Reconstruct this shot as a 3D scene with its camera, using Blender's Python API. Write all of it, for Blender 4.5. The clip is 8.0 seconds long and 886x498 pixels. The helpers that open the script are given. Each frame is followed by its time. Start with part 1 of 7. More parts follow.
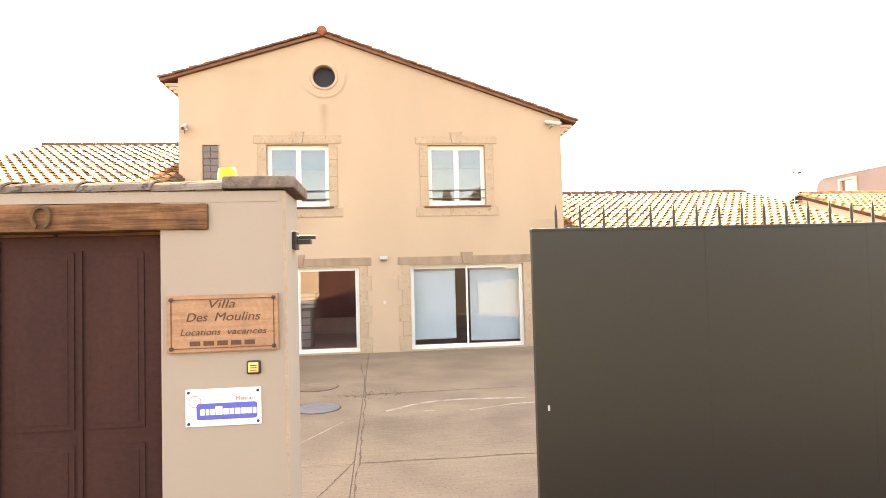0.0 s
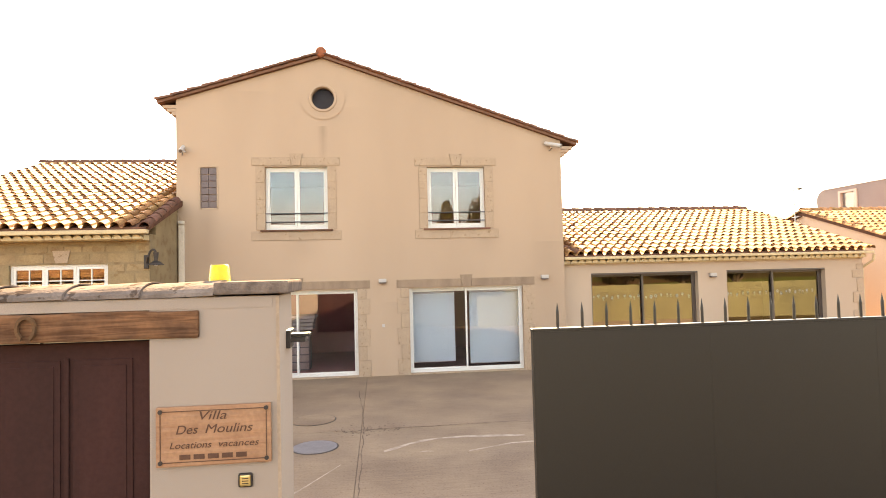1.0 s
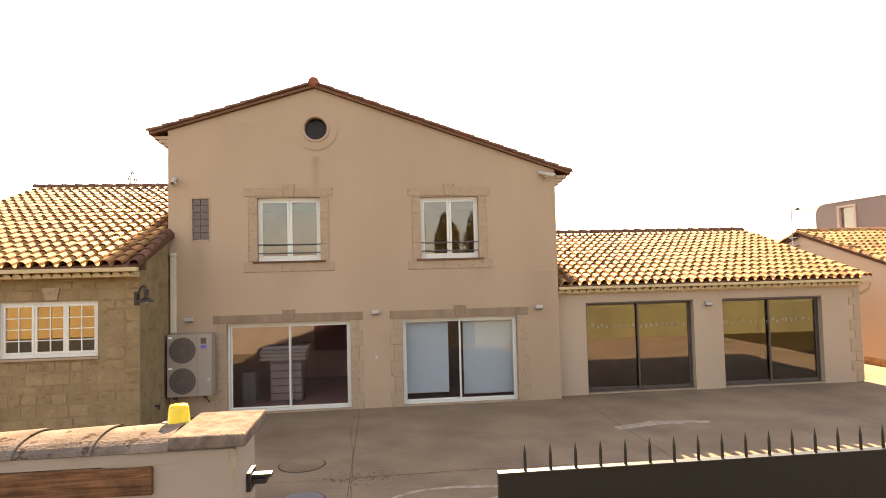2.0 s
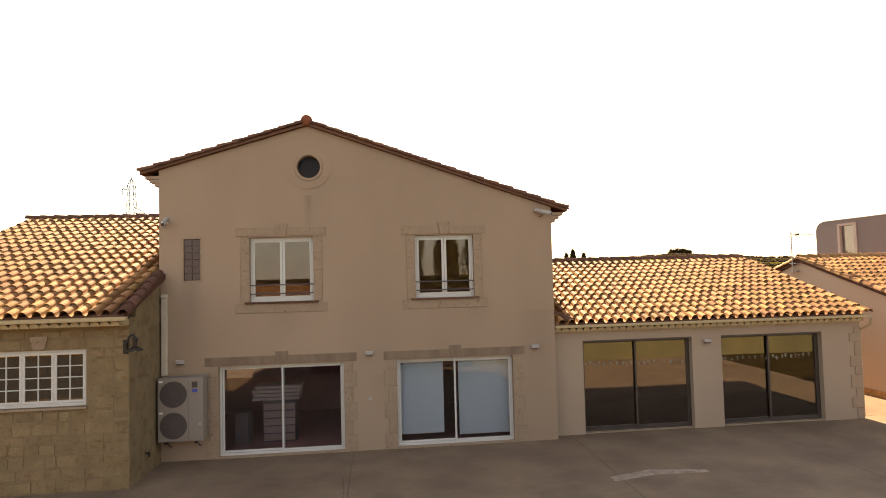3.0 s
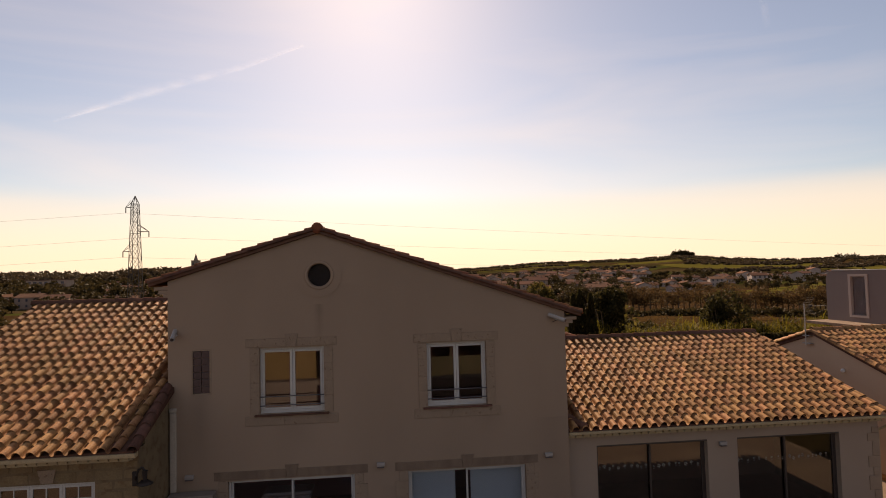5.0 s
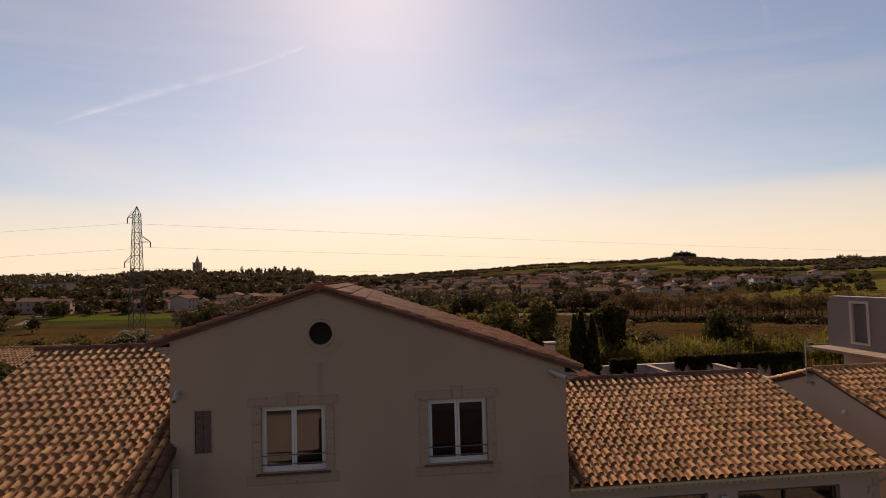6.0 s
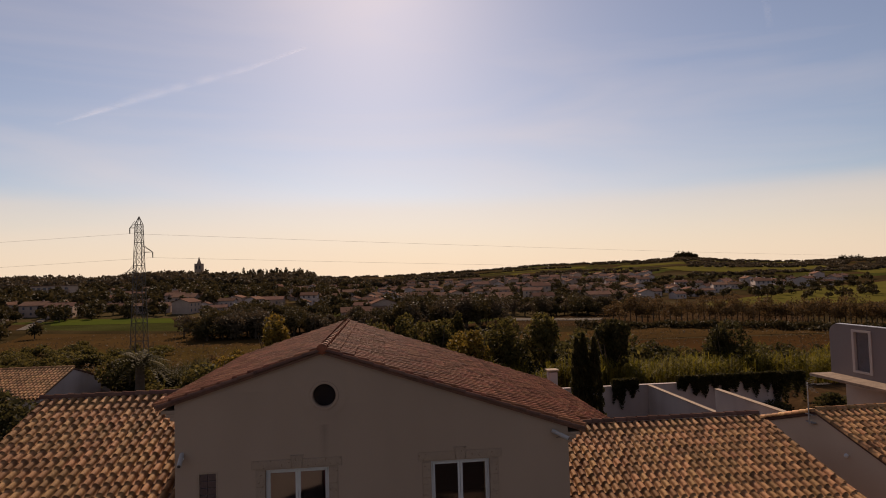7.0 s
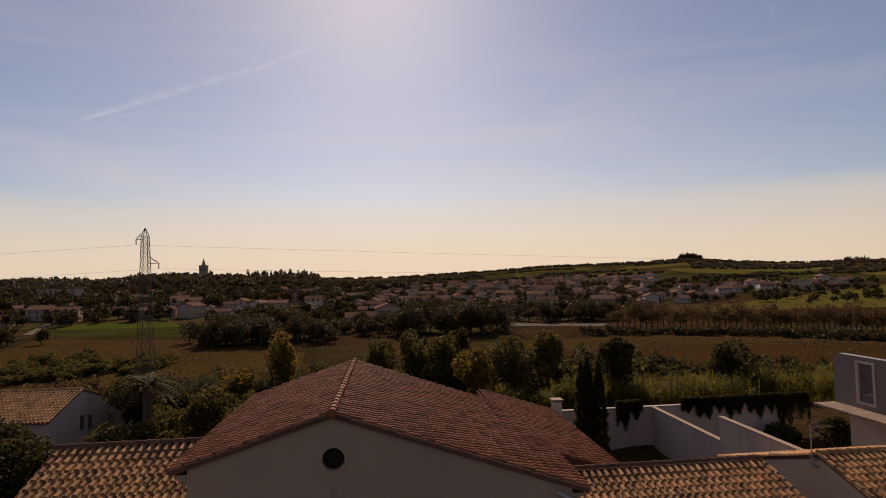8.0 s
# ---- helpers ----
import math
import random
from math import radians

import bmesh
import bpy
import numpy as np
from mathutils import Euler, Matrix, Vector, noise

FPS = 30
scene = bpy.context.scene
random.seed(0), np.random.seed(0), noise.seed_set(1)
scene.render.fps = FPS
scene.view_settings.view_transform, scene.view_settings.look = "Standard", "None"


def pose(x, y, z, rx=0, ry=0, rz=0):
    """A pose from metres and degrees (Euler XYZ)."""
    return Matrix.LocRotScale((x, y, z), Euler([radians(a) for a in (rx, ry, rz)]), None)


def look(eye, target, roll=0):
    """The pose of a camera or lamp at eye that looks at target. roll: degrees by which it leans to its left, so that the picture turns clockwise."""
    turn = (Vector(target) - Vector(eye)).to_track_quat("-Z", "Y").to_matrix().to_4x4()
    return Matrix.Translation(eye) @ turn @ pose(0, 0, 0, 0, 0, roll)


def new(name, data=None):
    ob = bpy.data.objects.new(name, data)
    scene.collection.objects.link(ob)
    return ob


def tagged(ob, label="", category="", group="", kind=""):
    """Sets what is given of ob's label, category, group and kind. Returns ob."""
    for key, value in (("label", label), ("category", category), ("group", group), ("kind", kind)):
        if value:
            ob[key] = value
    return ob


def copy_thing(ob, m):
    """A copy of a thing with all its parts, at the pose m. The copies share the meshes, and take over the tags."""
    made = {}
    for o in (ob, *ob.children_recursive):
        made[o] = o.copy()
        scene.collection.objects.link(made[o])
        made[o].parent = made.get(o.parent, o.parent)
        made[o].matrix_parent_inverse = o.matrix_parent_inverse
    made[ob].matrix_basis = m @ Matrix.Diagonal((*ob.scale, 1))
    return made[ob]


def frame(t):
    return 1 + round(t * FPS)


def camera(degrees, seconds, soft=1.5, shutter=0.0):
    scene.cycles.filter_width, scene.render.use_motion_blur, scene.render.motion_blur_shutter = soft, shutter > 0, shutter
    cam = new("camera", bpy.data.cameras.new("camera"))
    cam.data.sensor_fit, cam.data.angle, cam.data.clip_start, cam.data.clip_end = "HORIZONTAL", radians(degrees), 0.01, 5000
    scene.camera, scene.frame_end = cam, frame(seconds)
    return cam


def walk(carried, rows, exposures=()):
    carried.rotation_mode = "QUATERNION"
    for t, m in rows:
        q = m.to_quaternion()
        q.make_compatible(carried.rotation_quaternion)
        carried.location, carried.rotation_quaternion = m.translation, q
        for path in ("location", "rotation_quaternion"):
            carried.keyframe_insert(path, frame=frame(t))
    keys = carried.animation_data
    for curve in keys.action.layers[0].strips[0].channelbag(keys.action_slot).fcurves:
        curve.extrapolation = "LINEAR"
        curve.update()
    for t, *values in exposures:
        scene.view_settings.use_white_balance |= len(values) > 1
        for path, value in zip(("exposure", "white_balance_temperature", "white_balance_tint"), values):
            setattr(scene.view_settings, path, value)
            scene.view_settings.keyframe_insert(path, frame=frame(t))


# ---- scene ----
cam = camera(74.6, 8.0, soft=0.95)
PATH = [
    (0.0, (0.008, 0.430, 2.099), (0.225, 2.417, 2.171), -1.5),
    (0.5, (0.034, 0.446, 2.323), (0.254, 2.432, 2.398), -1.4),
    (1.0, (0.035, 0.498, 2.641), (0.254, 2.484, 2.720), -1.4),
    (1.5, (0.112, 0.498, 2.992), (0.329, 2.485, 3.075), -1.4),
    (3.0, (0.446, 0.652, 4.388), (0.660, 2.638, 4.476), -1.5),
    (3.5, (0.407, 0.718, 5.021), (0.619, 2.704, 5.109), -1.5),
    (4.0, (0.304, 0.774, 5.712), (0.514, 2.761, 5.800), -1.5),
    (4.5, (0.272, 0.776, 6.420), (0.481, 2.763, 6.508), -1.6),
    (5.0, (0.269, 0.772, 7.136), (0.476, 2.760, 7.227), -1.5),
    (6.5, (0.313, 0.589, 9.360), (0.514, 2.576, 9.454), -1.6),
    (7.0, (0.289, 0.523, 10.167), (0.487, 2.511, 10.261), -1.6),
    (7.5, (0.236, 0.354, 10.978), (0.425, 2.343, 11.072), -1.6),
    (8.0, (0.225, 0.171, 11.866), (0.410, 2.160, 11.962), -1.6),
]
EXPOSURES = [(0.0, 4.42, 11000, 10), (1.0, 3.96, 11000, 12), (1.7, 3.4, 11000, 13), (2.8, 2.6, 11000, 14), (3.5, 1.96, 10800, 16), (4.5, 0.92, 9600, 22), (5.0, 0.62, 8900, 23), (6.5, 0.32, 8000, 23), (8.0, 0.02, 7700, 24)]
walk(cam, [(t, look(eye, target, roll)) for t, eye, target, roll in PATH], EXPOSURES)

# ---- light: a low sun behind the house, a clear hazy sky ----
SUN_AZ, SUN_EL = -0.5, 31.0  # degrees from +y towards +x, and up
world = bpy.data.worlds.new("world")
scene.world = world
world.use_nodes = True
wn = world.node_tree.nodes
sky = wn.new("ShaderNodeTexSky")
sky.sky_type, sky.sun_disc = "NISHITA", False
sky.sun_elevation, sky.sun_rotation = radians(SUN_EL), radians(SUN_AZ)
sky.air_density, sky.dust_density, sky.ozone_density = 1.0, 0.34, 3.4
# thin cirrus drawn out across the sky
wl = world.node_tree.links
wtc, wmp, wno, wra, wmx = (wn.new("ShaderNode" + k) for k in ("TexCoord", "Mapping", "TexNoise", "MapRange", "MixRGB"))
wmp.inputs["Rotation"].default_value, wmp.inputs["Scale"].default_value = (0.1, 0.25, 0.0), (0.8, 1.0, 4.5)
wno.inputs["Scale"].default_value, wno.inputs["Detail"].default_value, wno.inputs["Distortion"].default_value = 1.6, 5, 0.7
wra.inputs["From Min"].default_value, wra.inputs["From Max"].default_value, wra.inputs["To Max"].default_value = 0.45, 0.8, 0.32
wmx.inputs[2].default_value = (9.5, 9.0, 8.8, 1)
wl.new(wtc.outputs["Generated"], wmp.inputs[0])
wl.new(wmp.outputs[0], wno.inputs["Vector"])
wl.new(wno.outputs[0], wra.inputs[0])
wl.new(wra.outputs[0], wmx.inputs[0])
wveil = wn.new("ShaderNodeMixRGB")  # thin even veil of high cloud
wveil.inputs[0].default_value, wveil.inputs[2].default_value = 0.08, (6.2, 6.6, 8.0, 1)
wl.new(sky.outputs[0], wveil.inputs[1])
wl.new(wveil.outputs[0], wmx.inputs[1])
# a bank of pale haze all round the horizon, brighter towards the sun
wsp, wlo, wtop, wadd, wsun, whz, wmh = (wn.new("ShaderNode" + k) for k in ("SeparateXYZ", "MapRange", "MapRange", "Math", "MapRange", "MixRGB", "MixRGB"))
wl.new(wtc.outputs["Generated"], wsp.inputs[0])
for node, a, c, most in ((wlo, 0.15, 0.0, 0.55), (wtop, 0.145, 0.108, 0.30)):
    node.interpolation_type = "SMOOTHSTEP"
    node.inputs["From Min"].default_value, node.inputs["From Max"].default_value, node.inputs["To Max"].default_value = a, c, most
    wl.new(wsp.outputs[2], node.inputs[0])
    wl.new(node.outputs[0], wadd.inputs[0 if node is wlo else 1])
wadd.use_clamp = True
wsun.inputs["From Min"].default_value, wsun.inputs["From Max"].default_value = -1.0, 0.8
wl.new(wsp.outputs[1], wsun.inputs[0])
whz.inputs[1].default_value, whz.inputs[2].default_value = (4.6, 4.5, 4.4, 1), (9.2, 8.5, 7.1, 1)
wl.new(wsun.outputs[0], whz.inputs[0])
wl.new(wadd.outputs[0], wmh.inputs[0])
wl.new(wmx.outputs[0], wmh.inputs[1])
wl.new(whz.outputs[0], wmh.inputs[2])
wl.new(wmh.outputs[0], wn["Background"].inputs[0])
wn["Background"].inputs[1].default_value = 0.072
sun = new("sun", bpy.data.lights.new("sun", "SUN"))
sun.data.energy, sun.data.angle, sun.data.color = 4.8, radians(0.6), (1.0, 0.90, 0.76)
sun_from = Vector((math.sin(radians(SUN_AZ)) * math.cos(radians(SUN_EL)), math.cos(radians(SUN_AZ)) * math.cos(radians(SUN_EL)), math.sin(radians(SUN_EL))))
sun.matrix_world = look(sun_from * 60, (0, 0, 0))

# ---- materials ----
def material(name, color, rough=0.8, second=None, scale=3.0, amount=0.5, fine=60.0, bump=0.15, metal=0.0, spread=0.0, island=False, streaks=False):
    """A surface with a coarse stain and a fine grain; spread varies it from piece to piece."""
    m = bpy.data.materials.new(name)
    m.use_nodes = True
    n, l = m.node_tree.nodes, m.node_tree.links
    b = n["Principled BSDF"]
    tc = n.new("ShaderNodeTexCoord")
    mp = n.new("ShaderNodeMapping")
    mp.inputs["Scale"].default_value = (1, 1, 0.25) if streaks else (1, 1, 1)
    l.new(tc.outputs["Object"], mp.inputs[0])
    big = n.new("ShaderNodeTexNoise")
    big.inputs["Scale"].default_value, big.inputs["Detail"].default_value = scale, 6
    l.new(mp.outputs[0], big.inputs["Vector"])
    small = n.new("ShaderNodeTexNoise")
    small.inputs["Scale"].default_value, small.inputs["Detail"].default_value = fine, 3
    l.new(tc.outputs["Object"], small.inputs["Vector"])
    ramp = n.new("ShaderNodeValToRGB")
    ramp.color_ramp.elements[0].position, ramp.color_ramp.elements[1].position = 0.36, 0.66
    l.new(big.outputs[0], ramp.inputs[0])
    mix = n.new("ShaderNodeMixRGB")
    mix.inputs[1].default_value = (*color, 1)
    mix.inputs[2].default_value = (*(second or [c * 0.7 for c in color]), 1)
    am = n.new("ShaderNodeMath")
    am.operation, am.inputs[1].default_value = "MULTIPLY", amount
    l.new(ramp.outputs[0], am.inputs[0])
    l.new(am.outputs[0], mix.inputs[0])
    out = mix.outputs[0]
    grain = n.new("ShaderNodeMixRGB")
    grain.blend_type, grain.inputs[0].default_value = "OVERLAY", 0.25
    l.new(out, grain.inputs[1])
    l.new(small.outputs[0], grain.inputs[2])
    out = grain.outputs[0]
    if spread:
        rnd = n.new("ShaderNodeNewGeometry" if island else "ShaderNodeObjectInfo").outputs["Random Per Island" if island else "Random"]
        hsv = n.new("ShaderNodeHueSaturation")
        val = n.new("ShaderNodeMapRange")
        val.inputs["To Min"].default_value, val.inputs["To Max"].default_value = 1 - spread, 1 + spread
        l.new(rnd, val.inputs[0])
        l.new(val.outputs[0], hsv.inputs["Value"])
        mul = n.new("ShaderNodeMath")
        mul.operation, mul.inputs[1].default_value = "MULTIPLY", 7.31
        fr = n.new("ShaderNodeMath")
        fr.operation = "FRACT"
        l.new(rnd, mul.inputs[0])
        l.new(mul.outputs[0], fr.inputs[0])
        hue = n.new("ShaderNodeMapRange")
        hue.inputs["To Min"].default_value, hue.inputs["To Max"].default_value = 0.5 - 0.014 * min(1, spread * 3), 0.5 + 0.003
        l.new(fr.outputs[0], hue.inputs[0])
        l.new(hue.outputs[0], hsv.inputs["Hue"])
        l.new(out, hsv.inputs["Color"])
        out = hsv.outputs[0]
    l.new(out, b.inputs["Base Color"])
    b.inputs["Roughness"].default_value, b.inputs["Metallic"].default_value = rough, metal
    b.inputs["Specular IOR Level"].default_value = 0.0 if rough >= 1.0 else 0.12 if rough > 0.7 else 0.4
    if bump:
        bp = n.new("ShaderNodeBump")
        bp.inputs["Strength"].default_value, bp.inputs["Distance"].default_value = bump, 0.01
        l.new(small.outputs[0], bp.inputs["Height"])
        l.new(bp.outputs[0], b.inputs["Normal"])
    return m


def leaf_material(name, color, second, spread=0.35, through_share=0.5):
    m = material(name, color, 0.75, second, 0.6, 0.8, 20, 0, spread=spread, island=True)
    n, l = m.node_tree.nodes, m.node_tree.links
    b = n["Principled BSDF"]
    tr = n.new("ShaderNodeBsdfTranslucent")
    l.new(b.inputs["Base Color"].links[0].from_socket, tr.inputs[0])
    mx = n.new("ShaderNodeMixShader")
    mx.inputs[0].default_value = through_share
    l.new(b.outputs[0], mx.inputs[1])
    l.new(tr.outputs[0], mx.inputs[2])
    l.new(mx.outputs[0], n["Material Output"].inputs[0])
    return m


def glass_material(name, tint=(0.86, 0.86, 0.92), ior=1.52):
    m = bpy.data.materials.new(name)
    m.use_nodes = True
    b = m.node_tree.nodes["Principled BSDF"]
    b.inputs["Base Color"].default_value = (*tint, 1)
    b.inputs["Roughness"].default_value = 0.0
    b.inputs["IOR"].default_value = ior
    b.inputs["Transmission Weight"].default_value = 1.0
    return m


STUCCO = material("stucco", (0.330, 0.241, 0.179), 0.92, (0.270, 0.195, 0.144), 0.5, 0.6, 90, 0.25, streaks=True)
WALL_CREAM = material("cream_render", (0.278, 0.222, 0.188), 0.9, (0.239, 0.186, 0.154), 1.2, 0.5, 260, 0.12, streaks=True)
WING = material("wing_render", (0.337, 0.258, 0.201), 0.92, (0.291, 0.216, 0.170), 0.6, 0.6, 90, 0.25, streaks=True)
# olive tint chosen for how the unseen walls look mirrored in the glass
OLIVE_WALL = material("olive_wall", (0.125, 0.110, 0.060), 0.95, (0.08, 0.071, 0.042), 0.7, 0.8, 40, 0.4, streaks=True)
PEACH = material("peach_render", (0.56, 0.39, 0.28), 0.92, (0.5, 0.345, 0.245), 0.5, 0.6, 80, 0.2, streaks=True)
WHITE_RENDER = material("white_render", (0.399, 0.324, 0.290), 0.9, (0.308, 0.244, 0.216), 0.8, 0.5, 60, 0.2, streaks=True)
STONE = material("dressed_stone", (0.298, 0.219, 0.160), 0.9, (0.232, 0.168, 0.124), 5, 0.45, 45, 0.6)
# rain stains on the lintels; on the balcony slab the dark tone is shade
STONE_STAIN_SHADE = material("rain_stained_and_shade_stone", (0.232, 0.166, 0.122), 0.92, (0.148, 0.104, 0.078), 3.5, 0.8, 45, 0.6, streaks=True)
RUBBLE = material("rubble_stone", (0.2349, 0.1665, 0.0968), 0.95, (0.1749, 0.1219, 0.0722), 2.2, 0.8, 30, 0.8, spread=0.09)
MORTAR = material("mortar", (0.2105, 0.1547, 0.0927), 0.95, (0.1566, 0.1128, 0.0697), 2.5, 0.7, 40, 0.6)
TILE = material("clay_tile", (0.372, 0.203, 0.090), 0.6, (0.150, 0.074, 0.038), 9, 0.65, 70, 0.4, spread=0.38)
TILE_JOINED = material("clay_tile_joined", (0.372, 0.203, 0.090), 0.6, (0.150, 0.074, 0.038), 9, 0.65, 70, 0.4, spread=0.38, island=True)
TILE_RED = material("red_clay_tile", (0.222, 0.088, 0.044), 0.7, (0.104, 0.044, 0.026), 7, 0.7, 70, 0.4, spread=0.38)
TILE_RED_JOINED = material("red_clay_tile_joined", (0.222, 0.088, 0.044), 0.7, (0.104, 0.044, 0.026), 7, 0.7, 70, 0.4, spread=0.38, island=True)
for m, gloss in ((TILE, 0.03), (TILE_JOINED, 0.03), (TILE_RED, 0.03), (TILE_RED_JOINED, 0.03)):
    m.node_tree.nodes["Principled BSDF"].inputs["Specular IOR Level"].default_value = gloss
TILE_DARK = material("dark_clay_tile", (0.143, 0.072, 0.052), 1.0, (0.085, 0.052, 0.039), 6, 0.7, 60, 0.5, spread=0.2)
COPING = material("pale_coping_tile", (0.161, 0.126, 0.109), 1.0, (0.081, 0.061, 0.051), 6, 0.7, 60, 0.5, spread=0.12)
CONCRETE = material("courtyard_concrete", (0.232, 0.167, 0.119), 0.85, (0.150, 0.105, 0.080), 0.8, 0.7, 35, 0.5)
CRACK = material("crack_dirt", (0.125, 0.09, 0.07), 1.0, (0.085, 0.062, 0.05), 8, 0.6, 50, 0.3)
JOINT = material("dark_joint", (0.17, 0.128, 0.10), 0.95, None, 4, 0.5, 50, 0.3)
WHITE_FRAME = material("white_frame", (0.488, 0.482, 0.470), 0.4, (0.451, 0.439, 0.421), 3, 0.3, 40, 0.03)
BROWN_FRAME = material("brown_frame", (0.06, 0.045, 0.04), 0.4, None, 3, 0.3, 40, 0.03)
GUTTER = material("beige_gutter", (0.390, 0.298, 0.178), 0.6, (0.320, 0.240, 0.142), 3, 0.5, 40, 0.1)
IRON = material("dark_iron", (0.022, 0.018, 0.017), 0.6, (0.045, 0.03, 0.024), 8, 0.5, 60, 0.2, metal=0.2)
RAIL = material("grey_rail", (0.10, 0.09, 0.10), 0.5, None, 8, 0.4, 60, 0.1, metal=0.4)
GATE = material("gate_paint", (0.0099, 0.0067, 0.0053), 0.45, (0.0117, 0.0082, 0.0068), 1.2, 0.6, 90, 0.03, streaks=True)
DOOR_WOOD = material("door_paint", (0.040, 0.015, 0.013), 0.75, (0.019, 0.009, 0.008), 2.5, 0.6, 40, 0.2, streaks=True)
BEAM = material("old_beam", (0.185, 0.088, 0.047), 0.85, (0.075, 0.038, 0.024), 6, 0.8, 40, 0.7)
SIGN_WOOD = material("sign_wood", (0.290, 0.150, 0.086), 0.55, (0.225, 0.112, 0.063), 8, 0.6, 60, 0.2)
SIGN_DARK = material("sign_groove", (0.075, 0.030, 0.016), 0.7, None, 8, 0.4, 60, 0.1)
PLASTIC_WHITE = material("white_plastic", (0.680, 0.671, 0.663), 0.35, (0.629, 0.620, 0.603), 5, 0.3, 40, 0.02)
CAPSTONE = material("lichened_stone", (0.165, 0.125, 0.106), 1.0, (0.080, 0.062, 0.055), 14, 0.8, 60, 0.7)
QUOIN = material("pale_quoin", (0.300, 0.221, 0.164), 0.92, (0.250, 0.180, 0.136), 6, 0.5, 50, 0.5)
FRIEZE = material("frosted_film", (0.25, 0.235, 0.21), 0.6, None, 5, 0.3, 40, 0)
PALE_DUCT = material("pale_duct", (0.468, 0.408, 0.340), 0.6, None, 2, 0.4, 40, 0.05)
# white fittings toned to grey: the shade they hang in is in the colour
FIXTURE = material("shaded_white_fixture", (0.340, 0.315, 0.297), 0.5, None, 5, 0.3, 40, 0.02)
DARK_LINE = material("dark_mortar", (0.280, 0.206, 0.150), 0.95, None, 6, 0.5, 50, 0.3)
RUST = material("rusted_iron", (0.12, 0.062, 0.032), 0.85, (0.07, 0.04, 0.025), 20, 0.7, 80, 0.4)
SCUFF = material("pale_scuff", (0.3280, 0.2624, 0.2132), 0.95, (0.1968, 0.1476, 0.1148), 6, 0.9, 50, 0.3)
BLUE = material("blue_print", (0.051, 0.068, 0.357), 0.4, None, 5, 0.2, 40, 0)
RED = material("red_print", (0.36, 0.045, 0.05), 0.4, None, 5, 0.2, 40, 0)
BRASS = material("brass", (0.55, 0.42, 0.20), 0.35, (0.40, 0.30, 0.14), 20, 0.5, 80, 0.1, metal=0.9)
AC_BODY = material("ac_paint", (0.235, 0.2, 0.178), 0.5, (0.205, 0.172, 0.152), 3, 0.4, 40, 0.05)
AC_GUARD = material("ac_guard", (0.120, 0.098, 0.090), 0.6, None, 3, 0.4, 40, 0.05)
AC_DARK = material("ac_grille", (0.062, 0.048, 0.046), 0.6, None, 3, 0.4, 40, 0.05)
PYLON_STEEL = material("weathered_steel", (0.10, 0.085, 0.075), 0.75, (0.07, 0.06, 0.05), 2, 0.5, 20, 0.1)
ZINC = material("galvanised", (0.42, 0.40, 0.40), 0.45, (0.30, 0.29, 0.29), 5, 0.5, 40, 0.1, metal=0.7)
ROOM = material("dark_room", (0.42, 0.20, 0.18), 0.9, None, 1.5, 0.5, 30, 0.1)
DRAWER = material("brown_drawer", (0.27, 0.20, 0.18), 0.6, None, 3, 0.3, 60, 0.05)
BLIND = material("pale_blue_blind", (0.50, 0.60, 0.62), 0.9, (0.45, 0.55, 0.57), 1.0, 0.4, 90, 0.1)
SHEET = material("white_linen", (0.34, 0.29, 0.27), 0.9, None, 3, 0.3, 60, 0.2)
CABINET = material("grey_cabinet", (0.10, 0.08, 0.078), 0.6, None, 3, 0.3, 60, 0.1)
LILAC = material("grey_lilac_cladding", (0.168, 0.125, 0.118), 0.6, (0.138, 0.102, 0.097), 0.8, 0.6, 50, 0.1, streaks=True)
BARK = material("bark", (0.12, 0.085, 0.06), 0.95, None, 4, 0.7, 30, 0.8)
GLASS = glass_material("window_glass")
GLASS_DARK = glass_material("tinted_glass", (0.5, 0.5, 0.45), 1.85)
GLASS_COAT = glass_material("coated_glass", (0.6, 0.56, 0.48), 1.75)
GLASS_DULL = glass_material("dull_glass", (0.3, 0.28, 0.32), 1.12)
TINTED_BLOCK = material("tinted_glass_block", (0.072, 0.044, 0.046), 0.35, (0.050, 0.032, 0.036), 12, 0.6, 40, 0.1)
GLASS_BLOCK = material("glass_block", (0.1, 0.09, 0.1), 0.15, (0.07, 0.06, 0.07), 12, 0.6, 40, 0.1)
LEAF_DARK = leaf_material("leaf_dark", (0.047, 0.041, 0.014), (0.029, 0.025, 0.009))
LEAF_OLIVE = leaf_material("leaf_olive", (0.091, 0.073, 0.02), (0.054, 0.044, 0.013))
LEAF_REED = leaf_material("leaf_reed", (0.125, 0.104, 0.012), (0.070, 0.058, 0.010))
# leaves of the mirrored trees, paler: their sunlit side is in the colour
LEAF_LIT = leaf_material("leaf_sunlit", (0.15, 0.125, 0.035), (0.09, 0.075, 0.024))
LEAF_GOLD = leaf_material("leaf_gold", (0.17, 0.11, 0.02), (0.09, 0.065, 0.014))
LEAF_DRY = leaf_material("leaf_dry", (0.098, 0.060, 0.024), (0.062, 0.037, 0.016))
LEAF_FAR = leaf_material("leaf_far", (0.086, 0.060, 0.034), (0.064, 0.045, 0.025), 0.14, 0.25)
LEAF_WOOD = leaf_material("leaf_wood", (0.064, 0.046, 0.017), (0.044, 0.032, 0.012), 0.16, 0.25)

# yellow beacon lens: clear plastic lit by the sun behind it
BEACON = material("yellow_lens", (0.90, 0.72, 0.02), 0.25, None, 3, 0.1, 40, 0)
bn = BEACON.node_tree.nodes["Principled BSDF"]
bn.inputs["Transmission Weight"].default_value = 0.6

